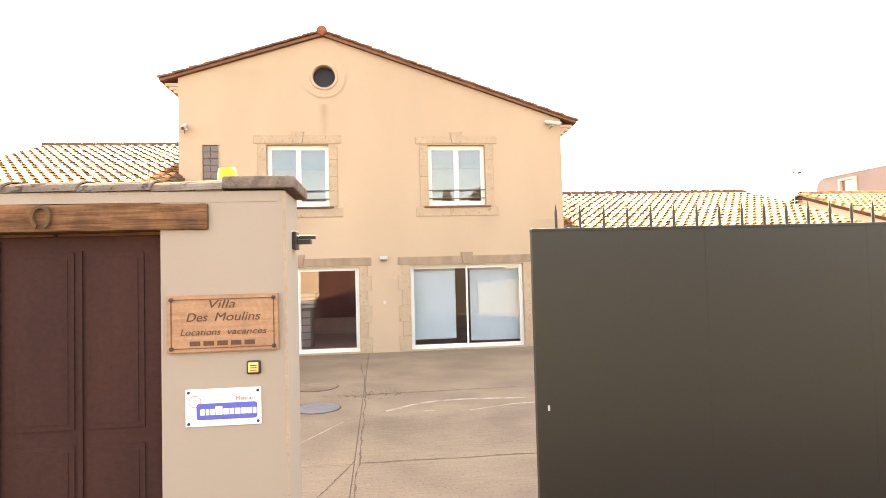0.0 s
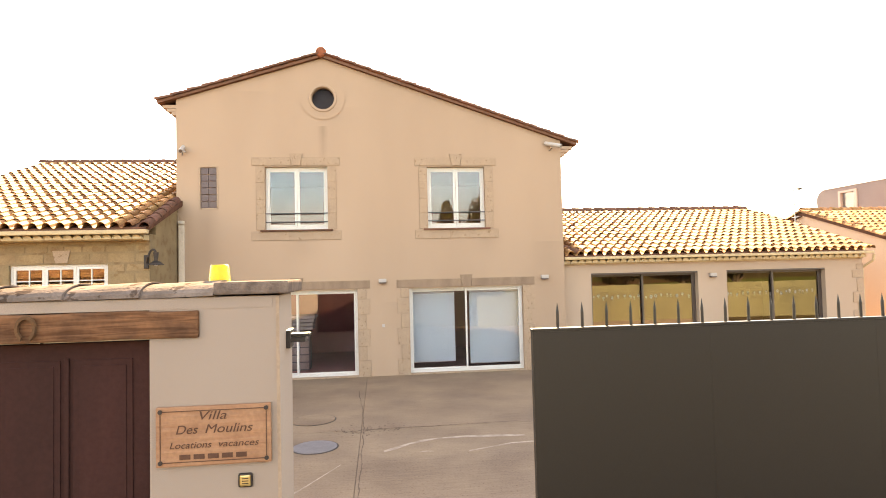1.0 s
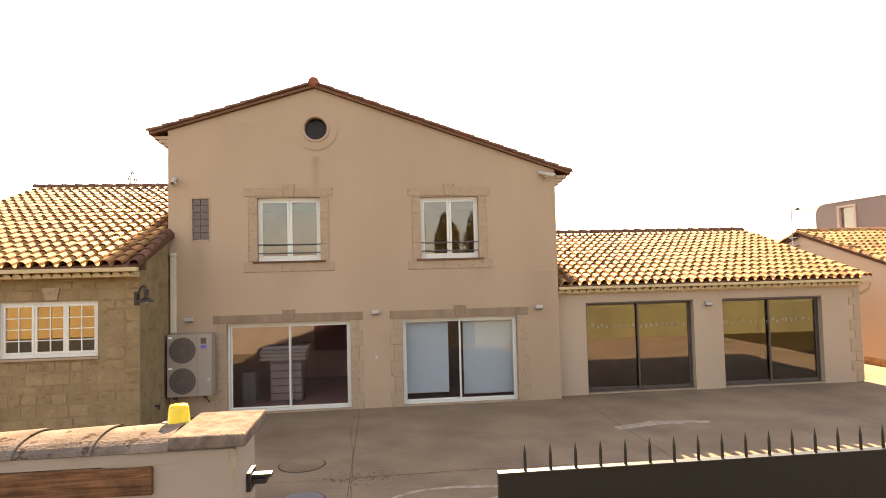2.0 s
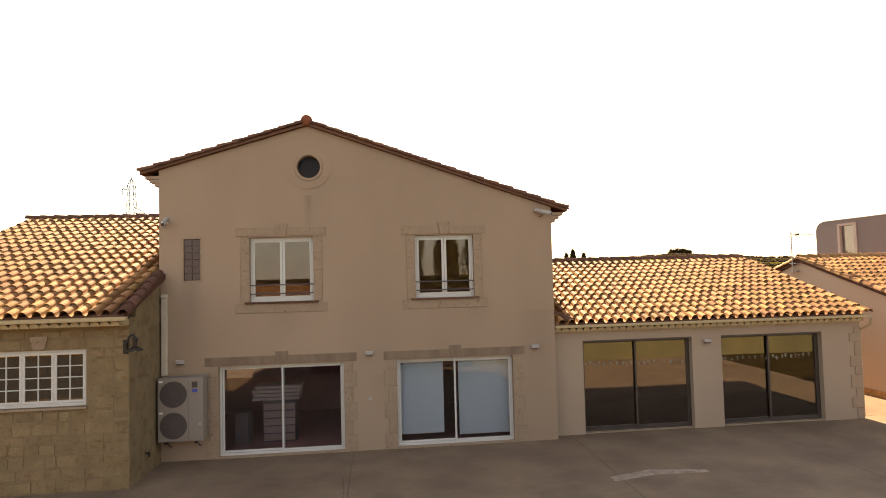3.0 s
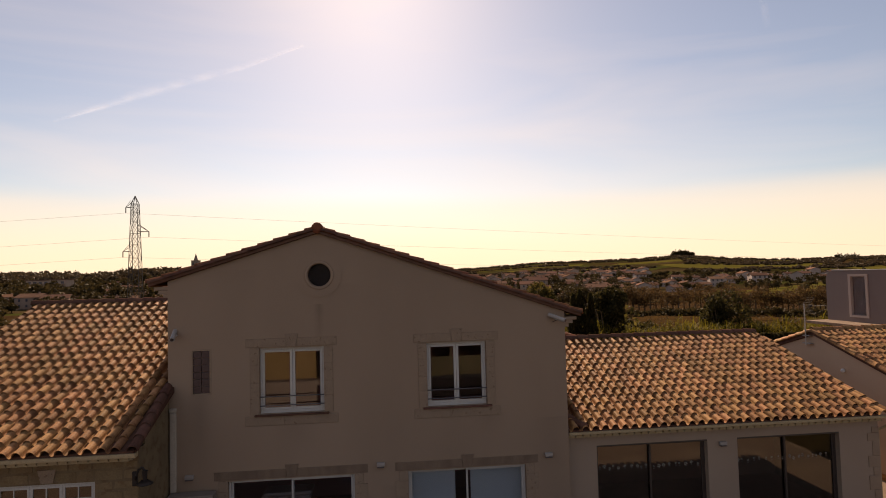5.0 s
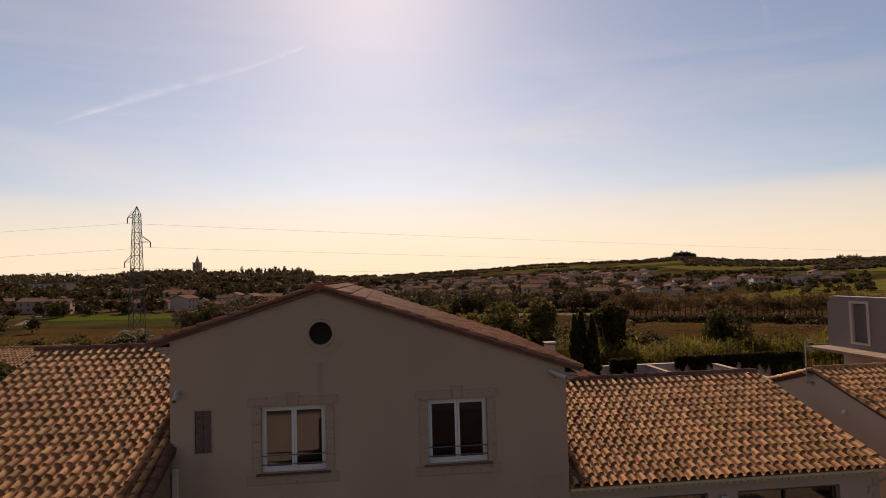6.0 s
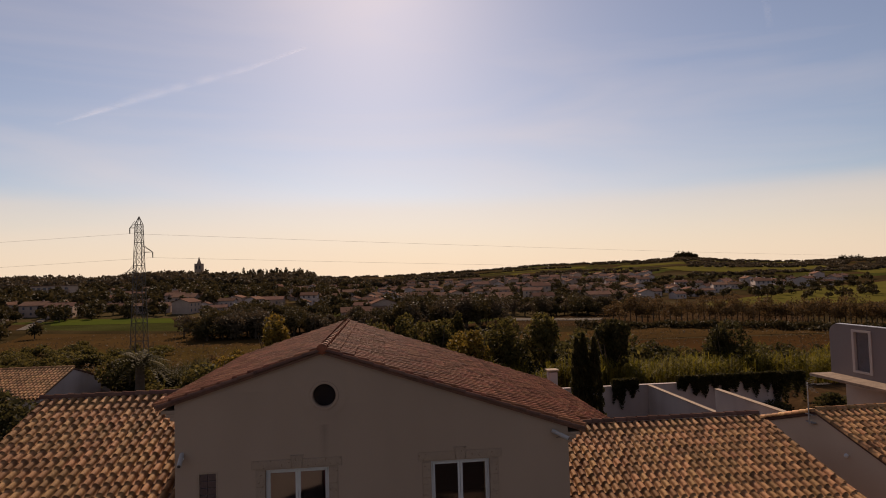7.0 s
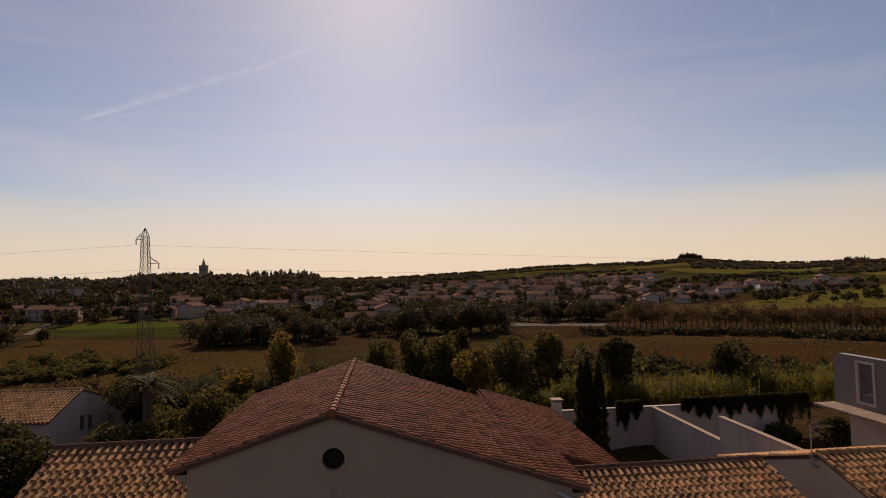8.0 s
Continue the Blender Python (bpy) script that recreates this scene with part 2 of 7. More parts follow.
# rain stains below the round window and down the gable
def add_broom(m):
    n, l = m.node_tree.nodes, m.node_tree.links
    b = n["Principled BSDF"]
    src = b.inputs["Base Color"].links[0].from_socket
    tc = n.new("ShaderNodeTexCoord")
    out = src
    for rot, sc, amount, lo, hi in ((0.75, (2.0, 34.0, 1.0), 0.36, 0.35, 0.7), (0.2, (0.35, 0.6, 1.0), 0.32, 0.36, 0.7)):
        mp = n.new("ShaderNodeMapping")
        mp.inputs["Rotation"].default_value, mp.inputs["Scale"].default_value = (0, 0, rot), sc
        nz = n.new("ShaderNodeTexNoise")
        nz.inputs["Scale"].default_value, nz.inputs["Detail"].default_value = 1.0, 6
        mr = n.new("ShaderNodeMapRange")
        mr.inputs["From Min"].default_value, mr.inputs["From Max"].default_value, mr.inputs["To Max"].default_value = lo, hi, amount
        mx = n.new("ShaderNodeMixRGB")
        mx.blend_type, mx.inputs[2].default_value = "MULTIPLY", (0.55, 0.50, 0.47, 1)
        l.new(tc.outputs["Object"], mp.inputs[0])
        l.new(mp.outputs[0], nz.inputs["Vector"])
        l.new(nz.outputs[0], mr.inputs[0])
        l.new(mr.outputs[0], mx.inputs[0])
        l.new(out, mx.inputs[1])
        out = mx.outputs[0]
    l.new(out, b.inputs["Base Color"])


add_broom(CONCRETE)


def add_grain(m, along, dark, scale=14.0):
    """Long weathered grain lines in timber, drawn out along x."""
    n, l = m.node_tree.nodes, m.node_tree.links
    b = n["Principled BSDF"]
    out = b.inputs["Base Color"].links[0].from_socket
    tc, mp, nz, mr, mx, bp = (n.new("ShaderNode" + k) for k in ("TexCoord", "Mapping", "TexNoise", "MapRange", "MixRGB", "Bump"))
    mp.inputs["Scale"].default_value = (along, 4.0, 4.0)
    nz.inputs["Scale"].default_value, nz.inputs["Detail"].default_value, nz.inputs["Distortion"].default_value = scale, 7, 0.6
    mr.inputs["From Min"].default_value, mr.inputs["From Max"].default_value, mr.inputs["To Max"].default_value = 0.42, 0.66, 0.85
    mx.blend_type, mx.inputs[2].default_value = "MULTIPLY", (dark, dark * 0.9, dark * 0.85, 1)
    bp.inputs["Strength"].default_value, bp.inputs["Distance"].default_value, bp.invert = 0.7, 0.008, True
    l.new(tc.outputs["Object"], mp.inputs[0])
    l.new(mp.outputs[0], nz.inputs["Vector"])
    l.new(nz.outputs[0], mr.inputs[0])
    l.new(mr.outputs[0], mx.inputs[0])
    l.new(out, mx.inputs[1])
    l.new(mx.outputs[0], b.inputs["Base Color"])
    l.new(nz.outputs[0], bp.inputs["Height"])
    l.new(bp.outputs[0], b.inputs["Normal"])


add_grain(BEAM, 0.22, 0.42)
add_grain(SIGN_WOOD, 0.2, 0.86, 9.0)


# small worn holes in the soft dressed stone
def add_pits(m, scale=9.0, edge=0.61, dark=0.5):
    n, l = m.node_tree.nodes, m.node_tree.links
    b = n["Principled BSDF"]
    src = b.inputs["Base Color"].links[0].from_socket
    tc = n.new("ShaderNodeTexCoord")
    nz = n.new("ShaderNodeTexNoise")
    nz.inputs["Scale"].default_value, nz.inputs["Detail"].default_value = scale, 3
    mr = n.new("ShaderNodeMapRange")
    mr.inputs["From Min"].default_value, mr.inputs["From Max"].default_value = edge, edge + 0.03
    mx = n.new("ShaderNodeMixRGB")
    mx.blend_type, mx.inputs[2].default_value = "MULTIPLY", (dark, dark * 0.93, dark * 0.88, 1)
    l.new(tc.outputs["Object"], nz.inputs["Vector"])
    l.new(nz.outputs[0], mr.inputs[0])
    l.new(mr.outputs[0], mx.inputs[0])
    l.new(src, mx.inputs[1])
    l.new(mx.outputs[0], b.inputs["Base Color"])


add_pits(STONE, 11.0, 0.62, 0.72)
add_pits(COPING, 14.0, 0.6, 0.5)
add_pits(RUBBLE, 6.0, 0.6, 0.88)
add_pits(MORTAR, 5.0, 0.58, 0.9)
add_pits(CONCRETE, 28.0, 0.62, 0.8)


def add_stains(m, spots):
    n, l = m.node_tree.nodes, m.node_tree.links
    b = n["Principled BSDF"]
    src = b.inputs["Base Color"].links[0].from_socket
    tc = n.new("ShaderNodeTexCoord")
    sep = n.new("ShaderNodeSeparateXYZ")
    l.new(tc.outputs["Object"], sep.inputs[0])
    nz = n.new("ShaderNodeTexNoise")
    nz.inputs["Scale"].default_value, nz.inputs["Detail"].default_value = 2.5, 6
    l.new(tc.outputs["Object"], nz.inputs["Vector"])
    total = None

    def math_node(op, a, c):
        q = n.new("ShaderNodeMath")
        q.operation = op
        for k, v in ((0, a), (1, c)):
            if isinstance(v, float):
                q.inputs[k].default_value = v
            else:
                l.new(v, q.inputs[k])
        return q.outputs[0]
    for x, w, z0, z1, strength in spots:
        dx = math_node("DIVIDE", math_node("ABSOLUTE", math_node("SUBTRACT", sep.outputs[0], x), 0.0), w)
        fx = math_node("SUBTRACT", 1.0, dx)
        mr = n.new("ShaderNodeMapRange")
        mr.inputs["From Min"].default_value, mr.inputs["From Max"].default_value = z0, z1
        l.new(sep.outputs[2], mr.inputs[0])
        up = math_node("LESS_THAN", sep.outputs[2], z1)
        f = math_node("MULTIPLY", math_node("MULTIPLY", math_node("MAXIMUM", fx, 0.0), mr.outputs[0]), math_node("MULTIPLY", up, strength))
        total = f if total is None else math_node("MAXIMUM", total, f)
    total = math_node("MULTIPLY", total, math_node("ADD", nz.outputs[0], 0.35))
    mx = n.new("ShaderNodeMixRGB")
    mx.inputs[2].default_value = (0.13, 0.095, 0.075, 1)
    l.new(total, mx.inputs[0])
    l.new(src, mx.inputs[1])
    l.new(mx.outputs[0], b.inputs["Base Color"])


add_stains(STUCCO, [(-1.35, 0.17, 4.9, 6.5, 0.55), (-1.1, 1.1, 3.8, 7.0, 0.12), (-4.25, 0.3, 2.6, 4.37, 0.35), (0.5, 0.45, 0.9, 1.9, 0.18), (4.6, 0.6, 0.2, 3.4, 0.22), (3.0, 1.4, 5.0, 6.8, 0.10), (-3.2, 0.9, 4.6, 7.4, 0.13), (2.9, 0.5, 2.9, 3.6, 0.25), (-1.9, 0.6, 2.8, 3.6, 0.25)])

# ---- building blocks ----
ORIGIN = {}


def thing(name, loc, label, category, group="", kind=""):
    ob = new(name)
    ob.location = loc
    ob.empty_display_size = 0.2
    ORIGIN[ob.name] = Vector(loc)
    return tagged(ob, label, category, group, kind)


def finish(bm, name, mat):
    me = bpy.data.meshes.new(name)
    bmesh.ops.recalc_face_normals(bm, faces=bm.faces)
    bm.to_mesh(me)
    bm.free()
    me.materials.append(mat)
    return me


def part(name, bm, mat, parent, label="", smooth=False, kind=""):
    """One mesh under a thing or a part; bm is given in world metres."""
    o = ORIGIN[parent.name]
    bmesh.ops.translate(bm, verts=bm.verts, vec=-o)
    me = finish(bm, name, mat)
    if smooth:
        me.polygons.foreach_set("use_smooth", [True] * len(me.polygons))
    ob = new(name, me)
    ob.parent = parent
    ORIGIN[ob.name] = o
    return tagged(ob, label, kind=kind)


def single(name, bm, mat, label, category="", kind="", group="", smooth=False, loc=(0, 0, 0)):
    bmesh.ops.translate(bm, verts=bm.verts, vec=-Vector(loc))
    me = finish(bm, name, mat)
    if smooth:
        me.polygons.foreach_set("use_smooth", [True] * len(me.polygons))
    ob = new(name, me)
    ob.location = loc
    ORIGIN[ob.name] = Vector(loc)
    return tagged(ob, label, category, group, kind)


def B():
    return bmesh.new()


def box(bm, x0, x1, y0, y1, z0, z1, bevel=0.0):
    r = bmesh.ops.create_cube(bm, size=1.0)
    vs = r["verts"]
    for v in vs:
        v.co = Vector((x0 + (v.co.x + 0.5) * (x1 - x0), y0 + (v.co.y + 0.5) * (y1 - y0), z0 + (v.co.z + 0.5) * (z1 - z0)))
    if bevel:
        es = list({e for v in vs for e in v.link_edges})
        bmesh.ops.bevel(bm, geom=es, offset=bevel, segments=2, affect="EDGES", profile=0.6)
    return bm


def rod(bm, a, b, r0, r1=None, n=8):
    a, b = Vector(a), Vector(b)
    d = b - a
    m = Matrix.Translation((a + b) / 2) @ d.to_track_quat("Z", "Y").to_matrix().to_4x4()
    bmesh.ops.create_cone(bm, cap_ends=True, segments=n, radius1=r0, radius2=r0 if r1 is None else r1, depth=d.length, matrix=m)
    return bm


def prism(bm, poly, axis, a, b):
    """A flat outline pushed through from a to b; the outline's two numbers are the other two axes in order."""
    def at(p, q):
        c = list(p)
        c.insert(axis, q)
        return bm.verts.new(c)
    lo, hi = [at(p, a) for p in poly], [at(p, b) for p in poly]
    bm.faces.new(lo)
    bm.faces.new(list(reversed(hi)))
    k = len(poly)
    for i in range(k):
        bm.faces.new((lo[i], hi[i], hi[(i + 1) % k], lo[(i + 1) % k]))
    return bm


def holed_wall(bm, u0, u1, z0, z1, holes, axis, a, b):
    """A wall along x (axis 1) or y (axis 0), with square openings (u0, u1, z0, z1) through it."""
    us = sorted({u0, u1, *[h[0] for h in holes], *[h[1] for h in holes]})
    zs = sorted({z0, z1, *[h[2] for h in holes], *[h[3] for h in holes]})
    solid = {}
    for i in range(len(us) - 1):
        for j in range(len(zs) - 1):
            cu, cz = (us[i] + us[i + 1]) / 2, (zs[j] + zs[j + 1]) / 2
            solid[i, j] = not any(h[0] < cu < h[1] and h[2] < cz < h[3] for h in holes)
    verts = {}

    def v(i, j, q):
        if (i, j, q) not in verts:
            c = [us[i], zs[j]]
            c.insert(axis, q)
            verts[i, j, q] = bm.verts.new(c)
        return verts[i, j, q]
    for (i, j), s in solid.items():
        if not s:
            continue
        for q in (a, b):
            bm.faces.new((v(i, j, q), v(i + 1, j, q), v(i + 1, j + 1, q), v(i, j + 1, q)))
        for di, dj, p, r in ((-1, 0, (i, j), (i, j + 1)), (1, 0, (i + 1, j), (i + 1, j + 1)), (0, -1, (i, j), (i + 1, j)), (0, 1, (i, j + 1), (i + 1, j + 1))):
            if not solid.get((i + di, j + dj)):
                bm.faces.new((v(*p, a), v(*r, a), v(*r, b), v(*p, b)))
    return bm


# ---- terrain: the house stands on a low terrace above a plain, with hills beyond ----
RIDGE_A = np.array([-3.2, -1.2, -0.62, -0.49, -0.36, -0.25, 0.01, 0.157, 0.258, 0.46, 0.53, 0.62, 0.73, 0.92, 1.3, 3.2])
RIDGE_Z = np.array([4.0, 14.0, 17.0, 18.0, 22.0, 16.0, 13.0, 20.0, 28.0, 32.0, 36.0, 27.0, 20.0, 20.0, 15.0, 4.0])


def step(a, b, v):
    t = np.clip((v - a) / (b - a), 0, 1)
    return t * t * (3 - 2 * t)


def height(x, y):
    x, y = np.asarray(x, float), np.asarray(y, float)
    d = np.hypot(x, y)
    az = np.arctan2(x, np.maximum(y, 1e-3))
    tz = np.interp(np.tan(np.clip(az, -1.25, 1.25)), RIDGE_A, RIDGE_Z)
    far = np.where(np.tan(np.clip(az, -1.25, 1.25)) < -0.12, 930.0, 1400.0)
    z = -5.0 * step(44, 80, y)
    # the gardens behind the wings lie a storey lower than the yard
    z = z - 1.9 * step(26.6, 29, y) * (1 - step(44.9, 48, y)) * step(9, 11, x) * (1 - step(31, 34, x))
    rise = np.clip((d - 260) / (far - 260), 0, 1) ** 1.15
    back = 1 - step(1.05 * far, 3.0 * far, d) * 0.8
    z = z + np.where(y > 0, (tz + 5) * rise * back, 0)
    z = z + 0.25 * np.sin(x / 23.0 + 1) * np.sin(y / 31.0) * step(70, 120, d)
    return z


def height1(x, y):
    return float(height(x, y))


def terrain():
    rs = [0.0] + [3.0 * (1.062 ** i) for i in range(122)]
    az = [radians(a) for a in np.arange(-60, 60, 0.75)] + [radians(a) for a in np.arange(60, 300, 8)]
    verts, faces = [], []
    for r in rs[1:]:
        for a in az:
            x, y = r * math.sin(a), r * math.cos(a)
            verts.append((x, y, height1(x, y) - 0.02))
    n = len(az)
    for i in range(len(rs) - 2):
        for j in range(n):
            faces.append((i * n + j, i * n + (j + 1) % n, (i + 1) * n + (j + 1) % n, (i + 1) * n + j))
    verts.append((0, 0, -0.02))
    for j in range(n):
        faces.append((len(verts) - 1, (j + 1) % n, j))
    me = bpy.data.meshes.new("ground")
    me.from_pydata(verts, [], faces)
    me.materials.append(ground_material())
    me.polygons.foreach_set("use_smooth", [True] * len(me.polygons))
    return tagged(new("ground", me), "dry brown and olive farmland running to low hills", "ground", kind="structure")


def ground_material():
    m = bpy.data.materials.new("farmland")
    m.use_nodes = True
    n, l = m.node_tree.nodes, m.node_tree.links
    b = n["Principled BSDF"]
    tc = n.new("ShaderNodeTexCoord")
    mp = n.new("ShaderNodeMapping")
    mp.inputs["Scale"].default_value = (1 / 95, 1 / 42, 0)
    mp.inputs["Rotation"].default_value = (0, 0, 0.12)
    l.new(tc.outputs["Object"], mp.inputs[0])
    vor = n.new("ShaderNodeTexVoronoi")
    vor.inputs["Scale"].default_value = 1.0
    l.new(mp.outputs[0], vor.inputs["Vector"])
    ramp = n.new("ShaderNodeValToRGB")
    e = ramp.color_ramp.elements
    ramp.color_ramp.interpolation = "CONSTANT"
    e[0].color = (0.034, 0.024, 0.011, 1)
    e[1].position, e[1].color = 0.25, (0.045, 0.026, 0.013, 1)
    for p, c in ((0.45, (0.034, 0.034, 0.011)), (0.62, (0.050, 0.036, 0.018)), (0.78, (0.042, 0.044, 0.012)), (0.9, (0.058, 0.042, 0.02))):
        x = e.new(p)
        x.color = (*c, 1)
    sep = n.new("ShaderNodeSeparateColor")
    l.new(vor.outputs["Color"], sep.inputs[0])
    l.new(sep.outputs[0], ramp.inputs[0])
    big = n.new("ShaderNodeTexNoise")
    big.inputs["Scale"].default_value, big.inputs["Detail"].default_value = 0.05, 8
    l.new(tc.outputs["Object"], big.inputs["Vector"])
    fine = n.new("ShaderNodeTexNoise")
    fine.inputs["Scale"].default_value, fine.inputs["Detail"].default_value = 1.2, 8
    l.new(tc.outputs["Object"], fine.inputs["Vector"])
    mx = n.new("ShaderNodeMixRGB")
    mx.blend_type, mx.inputs[0].default_value = "OVERLAY", 0.75
    l.new(ramp.outputs[0], mx.inputs[1])
    l.new(big.outputs[0], mx.inputs[2])
    mx2 = n.new("ShaderNodeMixRGB")
    mx2.blend_type, mx2.inputs[0].default_value = "OVERLAY", 0.6
    l.new(mx.outputs[0], mx2.inputs[1])
    l.new(fine.outputs[0], mx2.inputs[2])
    l.new(mx2.outputs[0], b.inputs["Base Color"])
    b.inputs["Roughness"].default_value = 1.0
    b.inputs["Specular IOR Level"].default_value = 0.0
    bp = n.new("ShaderNodeBump")
    bp.inputs["Strength"].default_value, bp.inputs["Distance"].default_value = 0.6, 0.4
    l.new(fine.outputs[0], bp.inputs["Height"])
    l.new(bp.outputs[0], b.inputs["Normal"])
    return m


terrain()


def courtyard():
    root = thing("courtyard", (0, 9, 0), "worn beige concrete courtyard with cracked joints", "pavement", kind="structure")
    part("joint_bed", box(B(), -13, 16.6, 3.2, 27, -0.12, -0.012), JOINT, root)
    g = 0.004
    xs, ys = [-13, -5.2, -0.32, 5.4, 10.6, 16.6], [3.2, 6.95, 10.56, 16.25]
    for i in range(len(xs) - 1):
        for j in range(len(ys) - 1):
            part("slab", box(B(), xs[i] + g, xs[i + 1] - g, ys[j] + g, ys[j + 1] - g, -0.10, 0.0, 0.006), CONCRETE, root)
    for pts, w in (([(0.05, 9.28), (0.25, 9.46), (0.44, 9.6), (0.66, 9.74), (0.9, 9.82), (1.4, 9.83), (2.0, 9.80), (2.3, 9.74)], 0.085), ([(0.58, 9.18), (0.68, 9.19), (0.78, 9.17)], 0.03), ([(1.3, 9.1), (2.0, 9.35), (2.9, 9.4), (3.8, 9.2)], 0.07), ([(-1.5, 7.2), (-1.0, 7.9), (-0.55, 8.8)], 0.05), ([(5.2, 12.6), (6.2, 12.9), (7.4, 12.8)], 0.25)):
        b = B()
        rg = random.Random(len(pts))
        lo = [b.verts.new((x, y - w * rg.uniform(0.2, 1.0), 0.0025)) for x, y in pts]
        hi = [b.verts.new((x, y + w * rg.uniform(0.2, 1.0), 0.0025)) for x, y in pts]
        for k in range(len(pts) - 1):
            b.faces.new((lo[k], lo[k + 1], hi[k + 1], hi[k]))
        part("pale_scuff", b, SCUFF, root)
    # ragged cracks where the joints have broken away
    for k, (p, q, width) in enumerate((((-0.28, 5.0), (-0.28, 10.5), 0.012), ((-0.28, 10.5), (-0.46, 13.9), 0.010), ((-0.3, 10.56), (2.4, 10.62), 0.016), ((-0.25, 6.97), (4.6, 6.93), 0.010), ((-2.3, 7.5), (-0.9, 7.0), 0.010), ((-0.66, 5.9), (-0.3, 7.1), 0.008))):
        b = B()
        rg = random.Random(60 + k)
        n = 70
        rows = []
        for i in range(n + 1):
            x, y = p[0] + (q[0] - p[0]) * i / n, p[1] + (q[1] - p[1]) * i / n
            dx, dy = q[0] - p[0], q[1] - p[1]
            ln = math.hypot(dx, dy)
            off = 0.035 * noise.noise(Vector((x * 1.7, y * 1.7, k))) + rg.uniform(-0.006, 0.006)
            w = width * rg.uniform(0.15, 1.0)
            rows.append([b.verts.new((x - dy / ln * (off + e * w), y + dx / ln * (off + e * w), 0.003)) for e in (-1, 1)])
        for i in range(n):
            b.faces.new((rows[i][0], rows[i + 1][0], rows[i + 1][1], rows[i][1]))
        part("crack", b, CRACK, root)
    # broken, chipped patch where two joints cross
    b = B()
    rg = random.Random(71)
    for k in range(170):
        cx, cy, r0 = -0.3 + rg.gauss(0.1, 0.34), 10.5 + rg.gauss(0, 0.17), rg.uniform(0.006, 0.024)
        ring = [b.verts.new((cx + r0 * rg.uniform(0.5, 1.2) * math.cos(a), cy + r0 * rg.uniform(0.5, 1.2) * math.sin(a), 0.0035 + 0.00001 * k)) for a in [math.pi * j / 3 for j in range(6)]]
        b.faces.new(ring)
    part("chips", b, CRACK, root, kind="stuff")
    part("slab", box(B(), 14.0, 16.6, 16.26, 27, -0.10, 0.0, 0.006), CONCRETE, root)


courtyard()


# ---- roofs of single-barrel clay tiles ----
PITCH, COURSE = 0.265, 0.40
PROFILE = [(0.0, 0.006), (0.018, -0.024), (0.048, -0.036), (0.076, -0.024), (0.094, 0.006)] + [(0.1795 - 0.0855 * math.cos(math.pi * k / 7), 0.006 + 0.096 * math.sin(math.pi * k / 7)) for k in range(1, 7)] + [(0.265, 0.006)]


def tile_shape():
    """Corners and faces of one tile; x across, y up the slope, z off the roof. The lower end rests on the course below."""
    verts, faces = [], []
    k = len(PROFILE)
    for y, lift in ((0.0, 0.042), (COURSE + 0.06, 0.0)):
        for u, h in PROFILE:
            verts.append((u, y, h + lift))
    for u, h in PROFILE:
        verts.append((u, 0.004, h * 0.97 + 0.042 - 0.013))
    for i in range(k - 1):
        faces.append((i, i + 1, k + i + 1, k + i))
        faces.append((2 * k + i, 2 * k + i + 1, i + 1, i))
    return verts, faces


TV, TF = tile_shape()
TILE_MESHES = []
for m in (TILE, TILE_RED):
    tm = bpy.data.meshes.new("roof_tile")
    tm.from_pydata(TV, [], TF)
    tm.materials.append(m)
    TILE_MESHES.append(tm)


def tiled_slope(parent, p, u, width, v, length, keep=None, rng=None, red=False):
    """Tiles over a slope: p its lower corner, u along the eave, v up the slope. The first 280 are parts of their own."""
    o = ORIGIN[parent.name]
    u, v = Vector(u).normalized(), Vector(v).normalized()
    nrm = u.cross(v)
    rng = rng or random.Random(5)
    verts, faces, count = [], [], 0
    tv = np.array(TV)
    nc, nr = int(width / PITCH + 0.5), int(length / COURSE + 0.5)
    for j in range(nr):
        for i in range(nc):
            q = Vector(p) + u * (i * PITCH + rng.uniform(-0.006, 0.006)) + v * (j * COURSE + rng.uniform(-0.012, 0.012)) + nrm * rng.uniform(-0.004, 0.004)
            if keep and not keep(q + u * PITCH / 2 + v * COURSE / 2):
                continue
            skew = rng.uniform(-0.02, 0.02)
            uu, vv = u + v * skew, v - u * skew
            if count < 280:
                ob = new("roof_tile", TILE_MESHES[red])
                m = Matrix((( *uu, 0), (*vv, 0), (*nrm, 0), (0, 0, 0, 1))).transposed()
                m.translation = q - o
                ob.parent = parent
                ob.matrix_local = m
                count += 1
            else:
                base = len(verts)
                w = np.outer(tv[:, 0], uu) + np.outer(tv[:, 1], vv) + np.outer(tv[:, 2], nrm) + np.array(q - o)
                verts.extend(map(tuple, w))
                faces.extend(tuple(base + a for a in f) for f in TF)
    if verts:
        me = bpy.data.meshes.new("roof_tiles")
        me.from_pydata(verts, [], faces)
        me.materials.append(TILE_RED_JOINED if red else TILE_JOINED)
        ob = new("roof_tiles", me)
        ob.parent = parent
        tagged(ob, kind="stuff")


